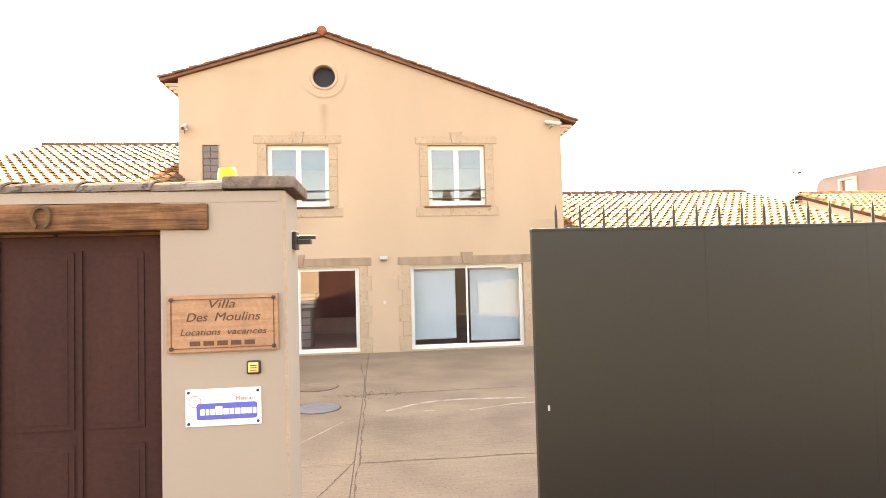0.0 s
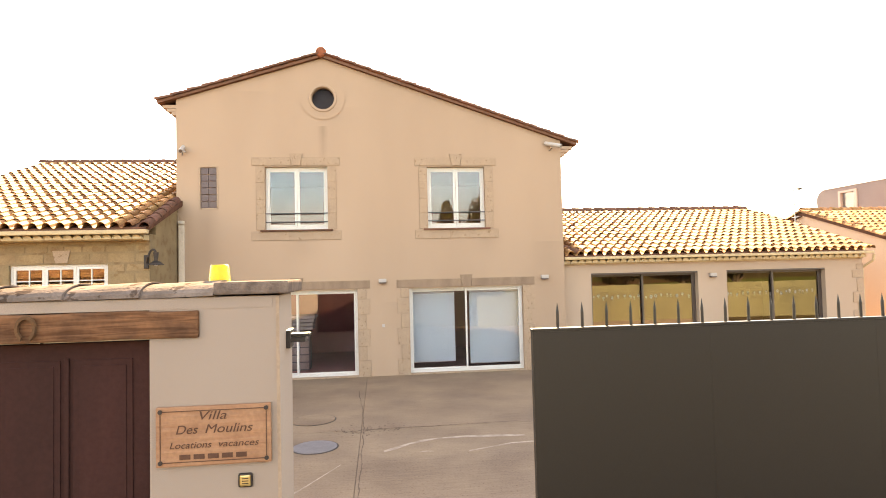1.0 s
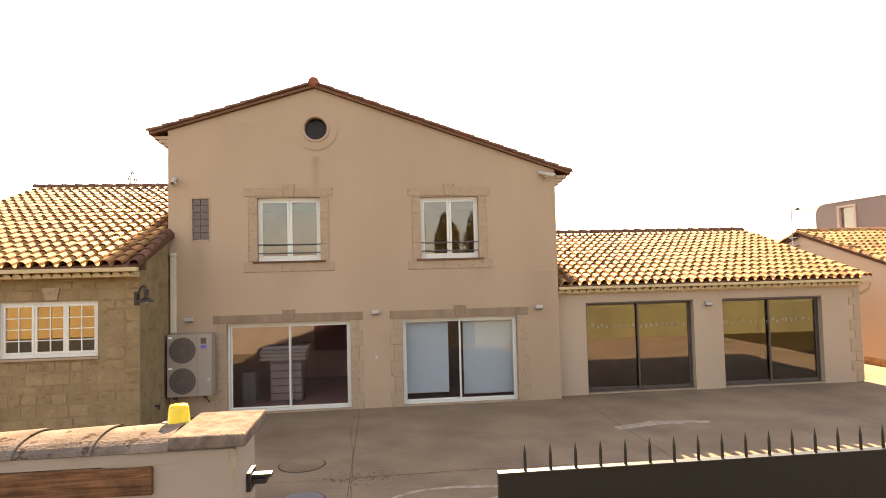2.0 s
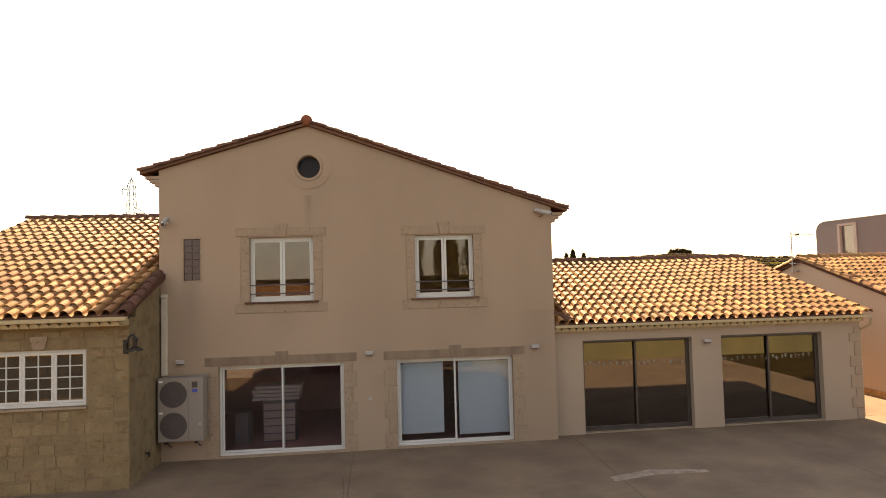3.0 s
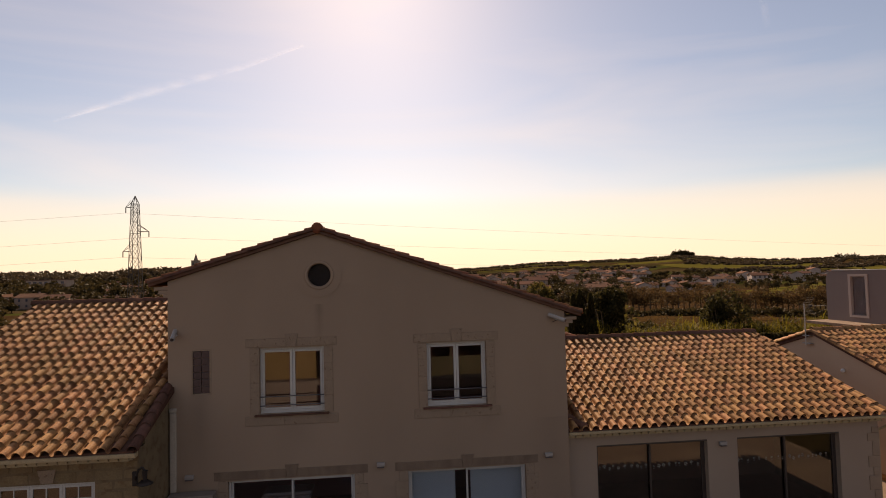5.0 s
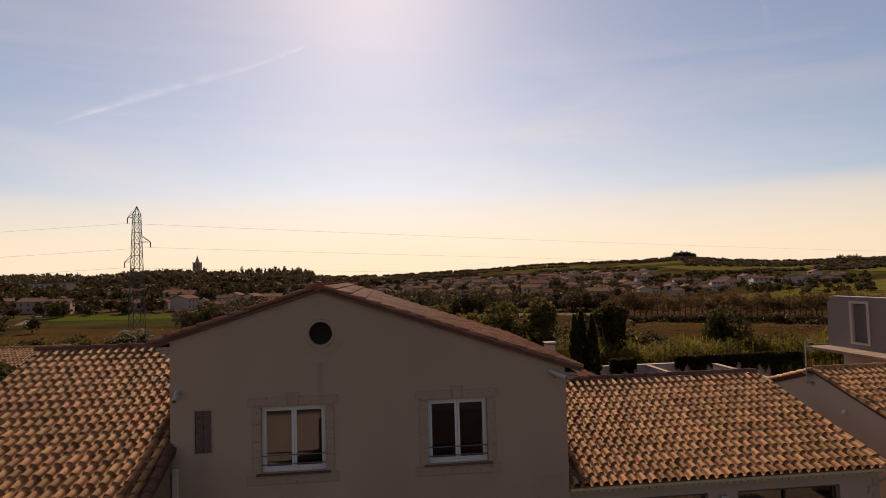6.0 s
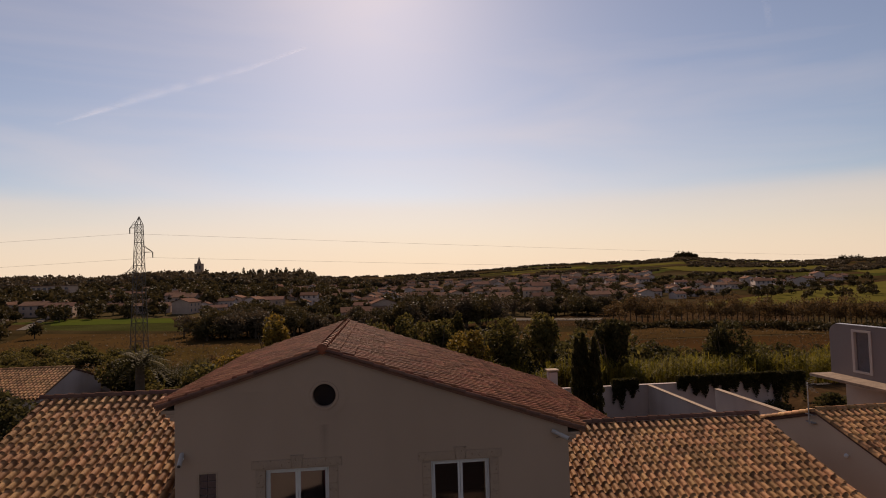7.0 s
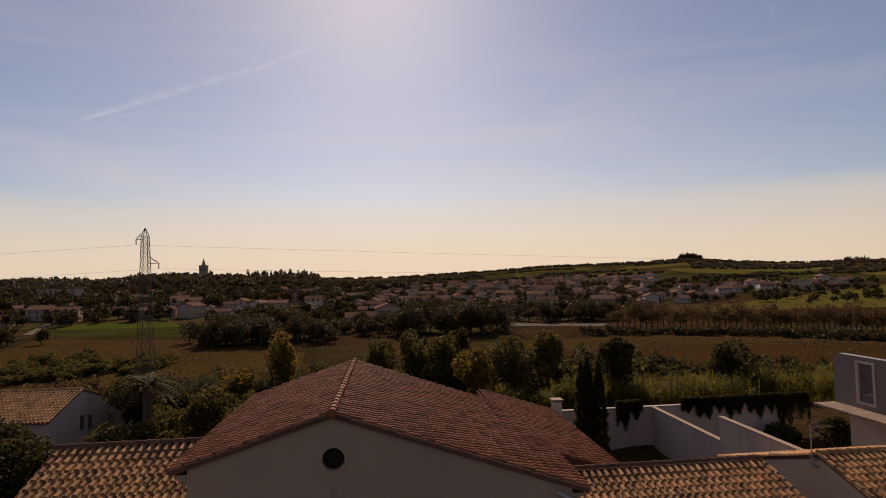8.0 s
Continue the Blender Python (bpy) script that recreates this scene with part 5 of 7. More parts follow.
def signs():
    y = 3.57
    a, c, z0, z1 = -1.081, -0.525, 1.708, 2.002
    root = thing("wooden_sign", ((a + c) / 2, y, z0), "varnished wooden house sign with carved lettering on the pillar", "sign")
    part("board", box(B(), a, c, y - 0.024, y - 0.001, z0, z1, 0.005), SIGN_WOOD, root)
    b = B()
    i = 0.02
    for q in ((a + i, c - i, z1 - i - 0.004, z1 - i), (a + i, c - i, z0 + i, z0 + i + 0.004), (a + i, a + i + 0.004, z0 + i + 0.004, z1 - i - 0.004), (c - i - 0.004, c - i, z0 + i + 0.004, z1 - i - 0.004)):
        box(b, q[0], q[1], y - 0.0265, y - 0.023, q[2], q[3])
    part("border", b, SIGN_DARK, root)
    m = (a + c) / 2
    yt = y - 0.025
    text("lettering", "Villa", 0.062, m - 0.01, yt, z1 - 0.068, SIGN_DARK, root, 0.25, width=0.13)
    text("lettering", "Des", 0.062, m - 0.132, yt, z1 - 0.134, SIGN_DARK, root, 0.25, width=0.105)
    text("lettering", "Moulins", 0.062, m + 0.070, yt, z1 - 0.134, SIGN_DARK, root, 0.25, width=0.230)
    text("lettering", "Locations", 0.046, m - 0.114, yt, z1 - 0.205, SIGN_DARK, root, 0.25, width=0.200)
    text("lettering", "vacances", 0.046, m + 0.117, yt, z1 - 0.205, SIGN_DARK, root, 0.25, width=0.196)
    for k in range(5):
        part("number_bar", box(B(), m - 0.165 + k * 0.068, m - 0.165 + k * 0.068 + 0.052, yt - 0.002, yt, z0 + 0.034, z0 + 0.058), SIGN_DARK, root)
    for xx in (a + 0.022, c - 0.022):
        for zz in (z0 + 0.022, z1 - 0.022):
            part("screw", rod(B(), (xx, y - 0.030, zz), (xx, y - 0.022, zz), 0.011, n=10), IRON, root)
    # bell push
    root = thing("bell_push", (-0.655, y, 1.58), "small square brass bell push in a dark surround", "doorbell")
    part("surround", box(B(), -0.690, -0.620, y - 0.016, y - 0.001, 1.585, 1.655, 0.01), IRON, root)
    part("plate", box(B(), -0.682, -0.628, y - 0.022, y - 0.0155, 1.593, 1.647, 0.006), BRASS, root)
    b = B()
    for k in range(3):
        box(b, -0.672 + 0.002, -0.638, y - 0.0235, y - 0.0215, 1.605 + k * 0.012, 1.609 + k * 0.012)
    part("grille", b, IRON, root)
    # printed holiday let plaque
    a, c, z0, z1 = -0.998, -0.620, 1.328, 1.518
    root = thing("plaque", ((a + c) / 2, y, z0), "white plaque with a blue rounded panel on the pillar", "sign")
    part("plate", box(B(), a, c, y - 0.008, y - 0.001, z0, z1, 0.003), PLASTIC_WHITE, root)
    outline = []
    for cx, cz, t0 in ((c - 0.034, z0 + 0.103, 0), (a + 0.069, z0 + 0.103, 1), (a + 0.069, z0 + 0.047, 2), (c - 0.034, z0 + 0.047, 3)):
        outline += [(cx + 0.014 * math.cos(math.pi / 2 * (t0 + q / 4)), cz + 0.014 * math.sin(math.pi / 2 * (t0 + q / 4))) for q in range(5)]
    part("blue_panel", prism(B(), outline, 1, y - 0.0105, y - 0.0075), BLUE, root)
    b = B()
    t = 24
    for r0, r1 in ((0.028, 0.031),):
        v0 = [b.verts.new((a + 0.048 + r0 * math.cos(2 * math.pi * i / t), y - 0.0115, z0 + 0.128 + r0 * math.sin(2 * math.pi * i / t))) for i in range(t)]
        v1 = [b.verts.new((a + 0.048 + r1 * math.cos(2 * math.pi * i / t), y - 0.0115, z0 + 0.128 + r1 * math.sin(2 * math.pi * i / t))) for i in range(t)]
        for i in range(t):
            b.faces.new((v0[i], v0[(i + 1) % t], v1[(i + 1) % t], v1[i]))
    part("red_circle", b, RED, root)
    text("lettering", "Maison", 0.030, c - 0.085, y - 0.009, z1 - 0.062, RED, root, depth=0.001)
    x = a + 0.075
    for k, w in enumerate((0.022, 0.016, 0.022, 0.034, 0.026, 0.022, 0.026, 0.026, 0.022, 0.018)):
        h = 0.042 if k == 3 else 0.03
        part("logo_bar", box(B(), x, x + w, y - 0.0125, y - 0.0105, z0 + 0.058, z0 + 0.058 + h), PLASTIC_WHITE, root)
        x += w + 0.005
    for xx in (a + 0.016, c - 0.016):
        for zz in (z0 + 0.016, z1 - 0.016):
            part("screw", rod(B(), (xx, y - 0.012, zz), (xx, y - 0.007, zz), 0.008, n=10), IRON, root)


signs()


def beacon():
    x, y, z = -0.85, 3.86, 2.592
    root = thing("warning_beacon", (x, y, z), "yellow plastic warning beacon on the pillar cap", "lamp")
    b = B()
    k = 20
    prof = [(0.056, 0.012), (0.062, 0.012), (0.062, 0.02), (0.058, 0.026), (0.051, 0.105), (0.045, 0.120), (0.0, 0.124)]
    rings = [[b.verts.new((x + r * math.cos(2 * math.pi * i / k), y + r * math.sin(2 * math.pi * i / k), z + h)) for i in range(k)] for r, h in prof[:-1]]
    for s in range(len(rings) - 1):
        for i in range(k):
            b.faces.new((rings[s][i], rings[s][(i + 1) % k], rings[s + 1][(i + 1) % k], rings[s + 1][i]))
    b.faces.new(rings[-1])
    part("lens", b, BEACON, root, smooth=True)
    part("base", rod(B(), (x, y, z), (x, y, z + 0.013), 0.062, n=20), IRON, root)
    part("cable_clip", box(B(), x - 0.085, x - 0.05, y - 0.02, y + 0.02, z, z + 0.03, 0.004), IRON, root)


beacon()


# ---- things on the facade ----
def ac_unit():
    x0, x1, y0, y1, z0, z1 = -4.91, -3.86, 15.30, 15.64, 0.57, 2.08
    root = thing("air_conditioner", ((x0 + x1) / 2, 15.5, z0), "grey outdoor air conditioning unit with two fans on wall brackets", "air conditioner")
    part("body", box(B(), x0, x1, y0, y1, z0, z1, 0.02), AC_BODY, root)
    for zc in (z0 + 0.38, z0 + 1.12):
        b = B()
        for r in (0.31, 0.27, 0.23, 0.19, 0.15, 0.11, 0.07):
            t = 28
            va = [b.verts.new((x0 + 0.36 + r * math.cos(2 * math.pi * i / t), y0 - 0.014, zc + r * math.sin(2 * math.pi * i / t))) for i in range(t)]
            vb = [b.verts.new((x0 + 0.36 + (r - 0.012) * math.cos(2 * math.pi * i / t), y0 - 0.014, zc + (r - 0.012) * math.sin(2 * math.pi * i / t))) for i in range(t)]
            for i in range(t):
                b.faces.new((va[i], va[(i + 1) % t], vb[(i + 1) % t], vb[i]))
        for k in range(8):
            t = math.pi * k / 8
            rod(b, (x0 + 0.36 - 0.31 * math.cos(t), y0 - 0.012, zc - 0.31 * math.sin(t)), (x0 + 0.36 + 0.31 * math.cos(t), y0 - 0.012, zc + 0.31 * math.sin(t)), 0.004, n=5)
        part("fan_guard", b, AC_GUARD, root, kind="stuff")
        bb = B()
        bmesh.ops.create_circle(bb, cap_ends=True, segments=28, radius=0.315, matrix=Matrix.Translation((x0 + 0.36, y0 - 0.003, zc)) @ Matrix.Rotation(math.pi / 2, 4, "X"))
        part("fan_well", bb, AC_DARK, root)
        part("label_plate", box(B(), x0 + 0.03, x0 + 0.12, y0 - 0.006, y0 - 0.001, zc + 0.29, zc + 0.33), PLASTIC_WHITE, root)
    part("panel_joint", box(B(), x0 + 0.70, x0 + 0.706, y0 - 0.004, y0 - 0.001, z0 + 0.02, z1 - 0.02), AC_DARK, root)
    part("warning_label", box(B(), x1 - 0.26, x1 - 0.13, y0 - 0.005, y0 - 0.001, z1 - 0.24, z1 - 0.10), AC_DARK, root)
    part("blue_label", box(B(), x1 - 0.26, x1 - 0.13, y0 - 0.005, y0 - 0.001, z1 - 0.35, z1 - 0.27), BLUE, root)
    part("round_sticker", rod(B(), (x1 - 0.08, y0 - 0.005, z0 + 0.4), (x1 - 0.08, y0 - 0.001, z0 + 0.4), 0.03, n=14), FIXTURE, root)
    for x in (x0 + 0.15, x1 - 0.2):
        b = box(B(), x, x + 0.05, 15.28, 15.699, z0 - 0.045, z0 - 0.001)
        rod(b, (x + 0.025, 15.35, z0 - 0.03), (x + 0.025, 15.69, z0 - 0.22), 0.012)
        part("bracket", b, IRON, root)


ac_unit()


def facade_fittings():
    # downpipe from the wing roof to the cooling unit, in a pale duct
    root = thing("pipe_duct", (-4.8, 15.64, 2.0), "beige plastic duct down the corner of the wall", "pipe")
    part("duct", box(B(), -4.93, -4.80, 15.6, 15.698, 2.09, 3.98, 0.015), PALE_DUCT, root)
    part("duct_head", box(B(), -4.94, -4.79, 15.58, 15.699, 3.981, 4.08, 0.03), PALE_DUCT, root)
    # small bulkhead lights
    for x, y, z in ((-4.50, FY, 2.40), (0.11, FY, 2.44), (4.42, FY, 2.44), (9.36, 16.0, 2.37)):
        root = thing("bulkhead_light", (x, y, z), "small white bulkhead light fixed on the wall", "lamp", "bulkhead lights along the house")
        part("housing", box(B(), x - 0.10, x + 0.10, y - 0.10, y - 0.001, z - 0.03, z + 0.06, 0.015), FIXTURE, root)
        part("grille", box(B(), x - 0.085, x + 0.085, y - 0.11, y - 0.012, z - 0.06, z - 0.031, 0.006), CABINET, root)
    # cameras under the eaves
    for x, z, s in ((-4.80, 5.84, 1), (4.72, 5.95, 1)):
        root = thing("security_camera", (x, FY, z), "white bullet security camera under the eave", "camera", "security cameras")
        part("mount", rod(B(), (x, FY - 0.001, z), (x, FY - 0.16, z - 0.02), 0.025, n=10), PLASTIC_WHITE, root)
        part("cable", rod(B(), (x - 0.06, FY - 0.001, z - 0.1), (x, FY - 0.14, z - 0.05), 0.008, n=6), IRON, root)
        d = Vector((0.17, -0.16, -0.07)) if x > 0 else Vector((0.03, -0.2, -0.09))
        c = Vector((x, FY - 0.19, z + 0.02))
        part("body", rod(B(), c - d, c + d, 0.055, n=14), FIXTURE, root)
        part("lens", rod(B(), c + d, c + d * 1.04, 0.04, n=14), BROWN_FRAME, root)
    single("door_buzzer", box(B(), 0.08, 0.15, FY - 0.02, FY - 0.001, 1.25, 1.33, 0.006), FIXTURE, "small white switch on the wall between the doors", "switch", loc=(0.115, FY, 1.25))
    b = rod(B(), (-4.973, 14.75, 0.5), (-4.88, 14.75, 0.5), 0.02)
    rod(b, (-4.89, 14.75, 0.53), (-4.89, 14.75, 0.42), 0.025)
    single("garden_tap", b, IRON, "dark metal tap on the rough side wall", "tap", loc=(-4.97, 14.75, 0.5))


facade_fittings()


def manholes():
    LID = material("lid_metal", (0.1440, 0.1296, 0.1368), 0.55, (0.0936, 0.0864, 0.0900), 6, 0.6, 40, 0.2)
    for x, y, r in ((-1.22, 11.42, 0.42), (-1.0, 9.70, 0.36)):
        root = thing("manhole_cover", (x, y, 0), "round grey manhole cover set in the concrete", "manhole cover", "manhole covers in the courtyard")
        part("rim", rod(B(), (x, y, -0.03), (x, y, 0.004), r, n=36), IRON, root)
        part("lid", rod(B(), (x, y, -0.02), (x, y, 0.009), r - 0.022, n=36), CONCRETE if r > 0.4 else LID, root)


manholes()


# ---- plants ----
def leaf_quads(centres, size, rng, tall=1.0):
    """Small leaf faces, one for each centre, turned at random."""
    n = len(centres)
    a = rng.normal(size=(n, 3))
    a /= np.linalg.norm(a, axis=1)[:, None]
    h = rng.normal(size=(n, 3))
    b = np.cross(a, h)
    b /= np.linalg.norm(b, axis=1)[:, None]
    a[:, 2] *= tall
    s = size * rng.uniform(0.6, 1.4, size=(n, 1))
    p = np.stack([centres - a * s, centres + b * s * 0.6, centres + a * s, centres - b * s * 0.6], axis=1)
    return p.reshape(-1, 3)


def quads_mesh(name, pts, mat):
    me = bpy.data.meshes.new(name)
    n = len(pts) // 4
    me.vertices.add(len(pts))
    me.vertices.foreach_set("co", np.asarray(pts, np.float32).ravel())
    me.loops.add(4 * n)
    me.loops.foreach_set("vertex_index", np.arange(4 * n, dtype=np.int32))
    me.polygons.add(n)
    me.polygons.foreach_set("loop_start", np.arange(0, 4 * n, 4, dtype=np.int32))
    me.update(calc_edges=True)
    me.materials.append(mat)
    return me


def crown_points(rng, n, rx, rz, zc, lumps=9, spread=0.62):
    """Leaf centres in uneven clumps about a crown's middle."""
    c = rng.normal(size=(lumps, 3))
    c /= np.linalg.norm(c, axis=1)[:, None]
    c *= rng.uniform(0.35, 1.0, size=(lumps, 1)) * spread
    r = rng.uniform(0.28, 0.52, size=lumps)
    k = rng.integers(0, lumps, n)
    d = rng.normal(size=(n, 3))
    d /= np.linalg.norm(d, axis=1)[:, None]
    p = c[k] + d * r[k][:, None] * rng.uniform(0.55, 1.0, size=(n, 1)) ** 0.6
    return p * np.array([rx, rx, rz]) + np.array([0, 0, zc])


def tree_at(x, y, h, rx, mat, seed, label, leaves=2600, size=0.16, name="tree", lean=0.0, trunk=0.25, lumps=10, bare=0.3):
    rng = np.random.default_rng(seed)
    z = height1(x, y)
    root = thing(name, (x, y, z - 0.05), label, "tree")
    b = B()
    th = h * bare
    rod(b, (0, 0, 0), (lean, 0, th + h * 0.12), trunk, trunk * 0.6, 9)
    for k in range(6):
        t = 2 * math.pi * k / 6 + rng.uniform(-0.4, 0.4)
        rod(b, (lean, 0, th + h * 0.1), (lean + rx * 0.55 * math.cos(t), rx * 0.55 * math.sin(t), h * rng.uniform(0.6, 0.85)), trunk * 0.4, trunk * 0.12, 6)
    me = finish(b, "trunk", BARK)
    o = new("trunk", me)
    o.parent = root
    zc = (th + h) / 2 + 0.1 * h
    p = crown_points(rng, leaves, rx, (h - th) / 2, zc, lumps)
    o = new("crown", quads_mesh("crown", leaf_quads(p + np.array([lean, 0, 0]), size, rng), mat))
    o.parent = root
    return root


def cypress_at(x, y, h, r, seed):
    rng = np.random.default_rng(seed)
    z = height1(x, y)
    root = thing("cypress", (x, y, z - 0.05), "dark green slender cypress tree", "tree", "cypresses behind the wing")
    o = new("trunk", finish(rod(B(), (0, 0, 0), (0, 0, h * 0.9), 0.12, 0.02, 8), "trunk", BARK))
    o.parent = root
    n = 3600
    t = rng.uniform(0.02, 1.0, n)
    prof = r * np.minimum(1, t * 8) * (1 - t ** 2.2) ** 0.7 + 0.04
    a = rng.uniform(0, 2 * math.pi, n)
    q = prof * rng.uniform(0.6, 1.0, n) * (1 + 0.18 * np.sin(3 * a + 7 * t * h))
    p = np.stack([q * np.cos(a), q * np.sin(a), t * h], axis=1)
    o = new("crown", quads_mesh("crown", leaf_quads(p, 0.10, rng, tall=2.4), LEAF_DARK))
    o.parent = root


def palm_at(x, y, h, seed):
    rng = np.random.default_rng(seed)
    z = height1(x, y)
    root = thing("palm", (x, y, z - 0.05), "palm tree with a shaggy trunk and arching fronds", "tree")
    b = B()
    for k in range(12):
        rod(b, (0, 0, h * 0.72 * k / 12), (0, 0, h * 0.72 * (k + 1) / 12 + 0.02), 0.28 + 0.03 * (k % 2), 0.34 - 0.03 * (k % 2), 10)
    o = new("trunk", finish(b, "trunk", BARK))
    o.parent = root
    allp = []
    for k in range(60):
        a = 2 * math.pi * k / 60 * 7 + rng.uniform(-0.2, 0.2)
        up = rng.uniform(-0.5, 1.25)
        L = rng.uniform(2.1, 2.9)
        pts = []
        for s in range(11):
            t = s / 10
            r = L * t * math.cos(up) + 0.05
            zz = h * 0.74 + L * (t * math.sin(up) - 0.55 * t * t)
            c = Vector((r * math.cos(a), r * math.sin(a), zz))
            side = Vector((-math.sin(a), math.cos(a), 0))
            w = 0.36 * math.sin(math.pi * min(1, t * 0.9 + 0.12))
            for sg in (-1, 1):
                tip = c + side * (w * sg) + Vector((0.12 * math.cos(a), 0.12 * math.sin(a), -0.14 * w * 3))
                d = Vector((0.075 * math.cos(a), 0.075 * math.sin(a), 0))
                pts += [c - d, c + d, tip + d * 0.4, tip - d * 0.4]
        allp += [tuple(q) for q in pts]
    o = new("fronds", quads_mesh("fronds", np.array(allp), LEAF_OLIVE))
    o.parent = root
    tagged(o, kind="stuff")


def reed_bed(x0, x1, y0, y1, h, n, seed, mat, label):
    """Tall canes with drooping blades; one mass that nobody could count."""
    rng = np.random.default_rng(seed)
    x, y = rng.uniform(x0, x1, n), rng.uniform(y0, y1, n)
    open_ground = np.sin(x * 0.42 + 1.3 * np.sin(y * 0.5)) * np.sin(y * 0.35 + x * 0.11) < 0.25
    x, y = x[open_ground], y[open_ground]
    n = len(x)
    z = height(x, y)
    hh = h * rng.uniform(0.65, 1.1, n) * (0.8 + 0.25 * np.sin(x * 0.9) * np.sin(y * 0.7 + x * 0.3))
    pts = []
    for k in range(7):
        t = rng.uniform(0.25, 1.0, n)
        a = rng.uniform(0, 2 * math.pi, n)
        L = rng.uniform(0.35, 0.75, n)
        bx, by, bz = x + 0.05 * np.cos(a), y + 0.05 * np.sin(a), z + hh * t
        tx, ty, tz = x + L * np.cos(a), y + L * np.sin(a), bz + L * rng.uniform(-0.5, 0.9, n)
        w = 0.05
        sx, sy = -np.sin(a) * w, np.cos(a) * w
        pts.append(np.stack([np.stack([bx - sx, by - sy, bz], 1), np.stack([bx + sx, by + sy, bz], 1), np.stack([tx + sx * 0.3, ty + sy * 0.3, tz], 1), np.stack([tx - sx * 0.3, ty - sy * 0.3, tz], 1)], 1).reshape(-1, 3))
    w = 0.03
    pts.append(np.stack([np.stack([x - w, y, z - 0.1], 1), np.stack([x + w, y, z - 0.1], 1), np.stack([x + w * 0.5, y, z + hh], 1), np.stack([x - w * 0.5, y, z + hh], 1)], 1).reshape(-1, 3))
    ob = new("reed_bed", quads_mesh("reed_bed", np.concatenate(pts), mat))
    tagged(ob, label, "reeds", kind="stuff")


def woods(name, spots, mat, seed, label, leaves, size, bare=0.15, lumps=7, category="trees"):
    """Far trees in one mass: spots are rows of x, y, height, radius."""
    rng = np.random.default_rng(seed)
    pts, tr = [], []
    for x, y, h, r in spots:
        z = height1(x, y)
        p = crown_points(rng, leaves, r, h * (1 - bare) / 2 * 1.15, h * (1 + bare) / 2, lumps)
        p[:, 2] = np.maximum(p[:, 2], 0.1)
        pts.append(leaf_quads(p + np.array([x, y, z]), size * r, rng))
        w = 0.05 * r + 0.05
        for dx, dy in ((w, 0), (0, w)):
            tr.append(np.array([(x - dx, y - dy, z - 0.1), (x + dx, y + dy, z - 0.1), (x + dx * 0.6, y + dy * 0.6, z + h * 0.6), (x - dx * 0.6, y - dy * 0.6, z + h * 0.6)]))
    me = quads_mesh(name, np.concatenate(pts + tr), mat)
    me.materials.append(BARK)
    nl = sum(len(p) for p in pts) // 4
    idx = np.zeros(len(me.polygons), np.int32)
    idx[nl:] = 1
    me.polygons.foreach_set("material_index", idx)
    tagged(new(name, me), label, category, kind="stuff")


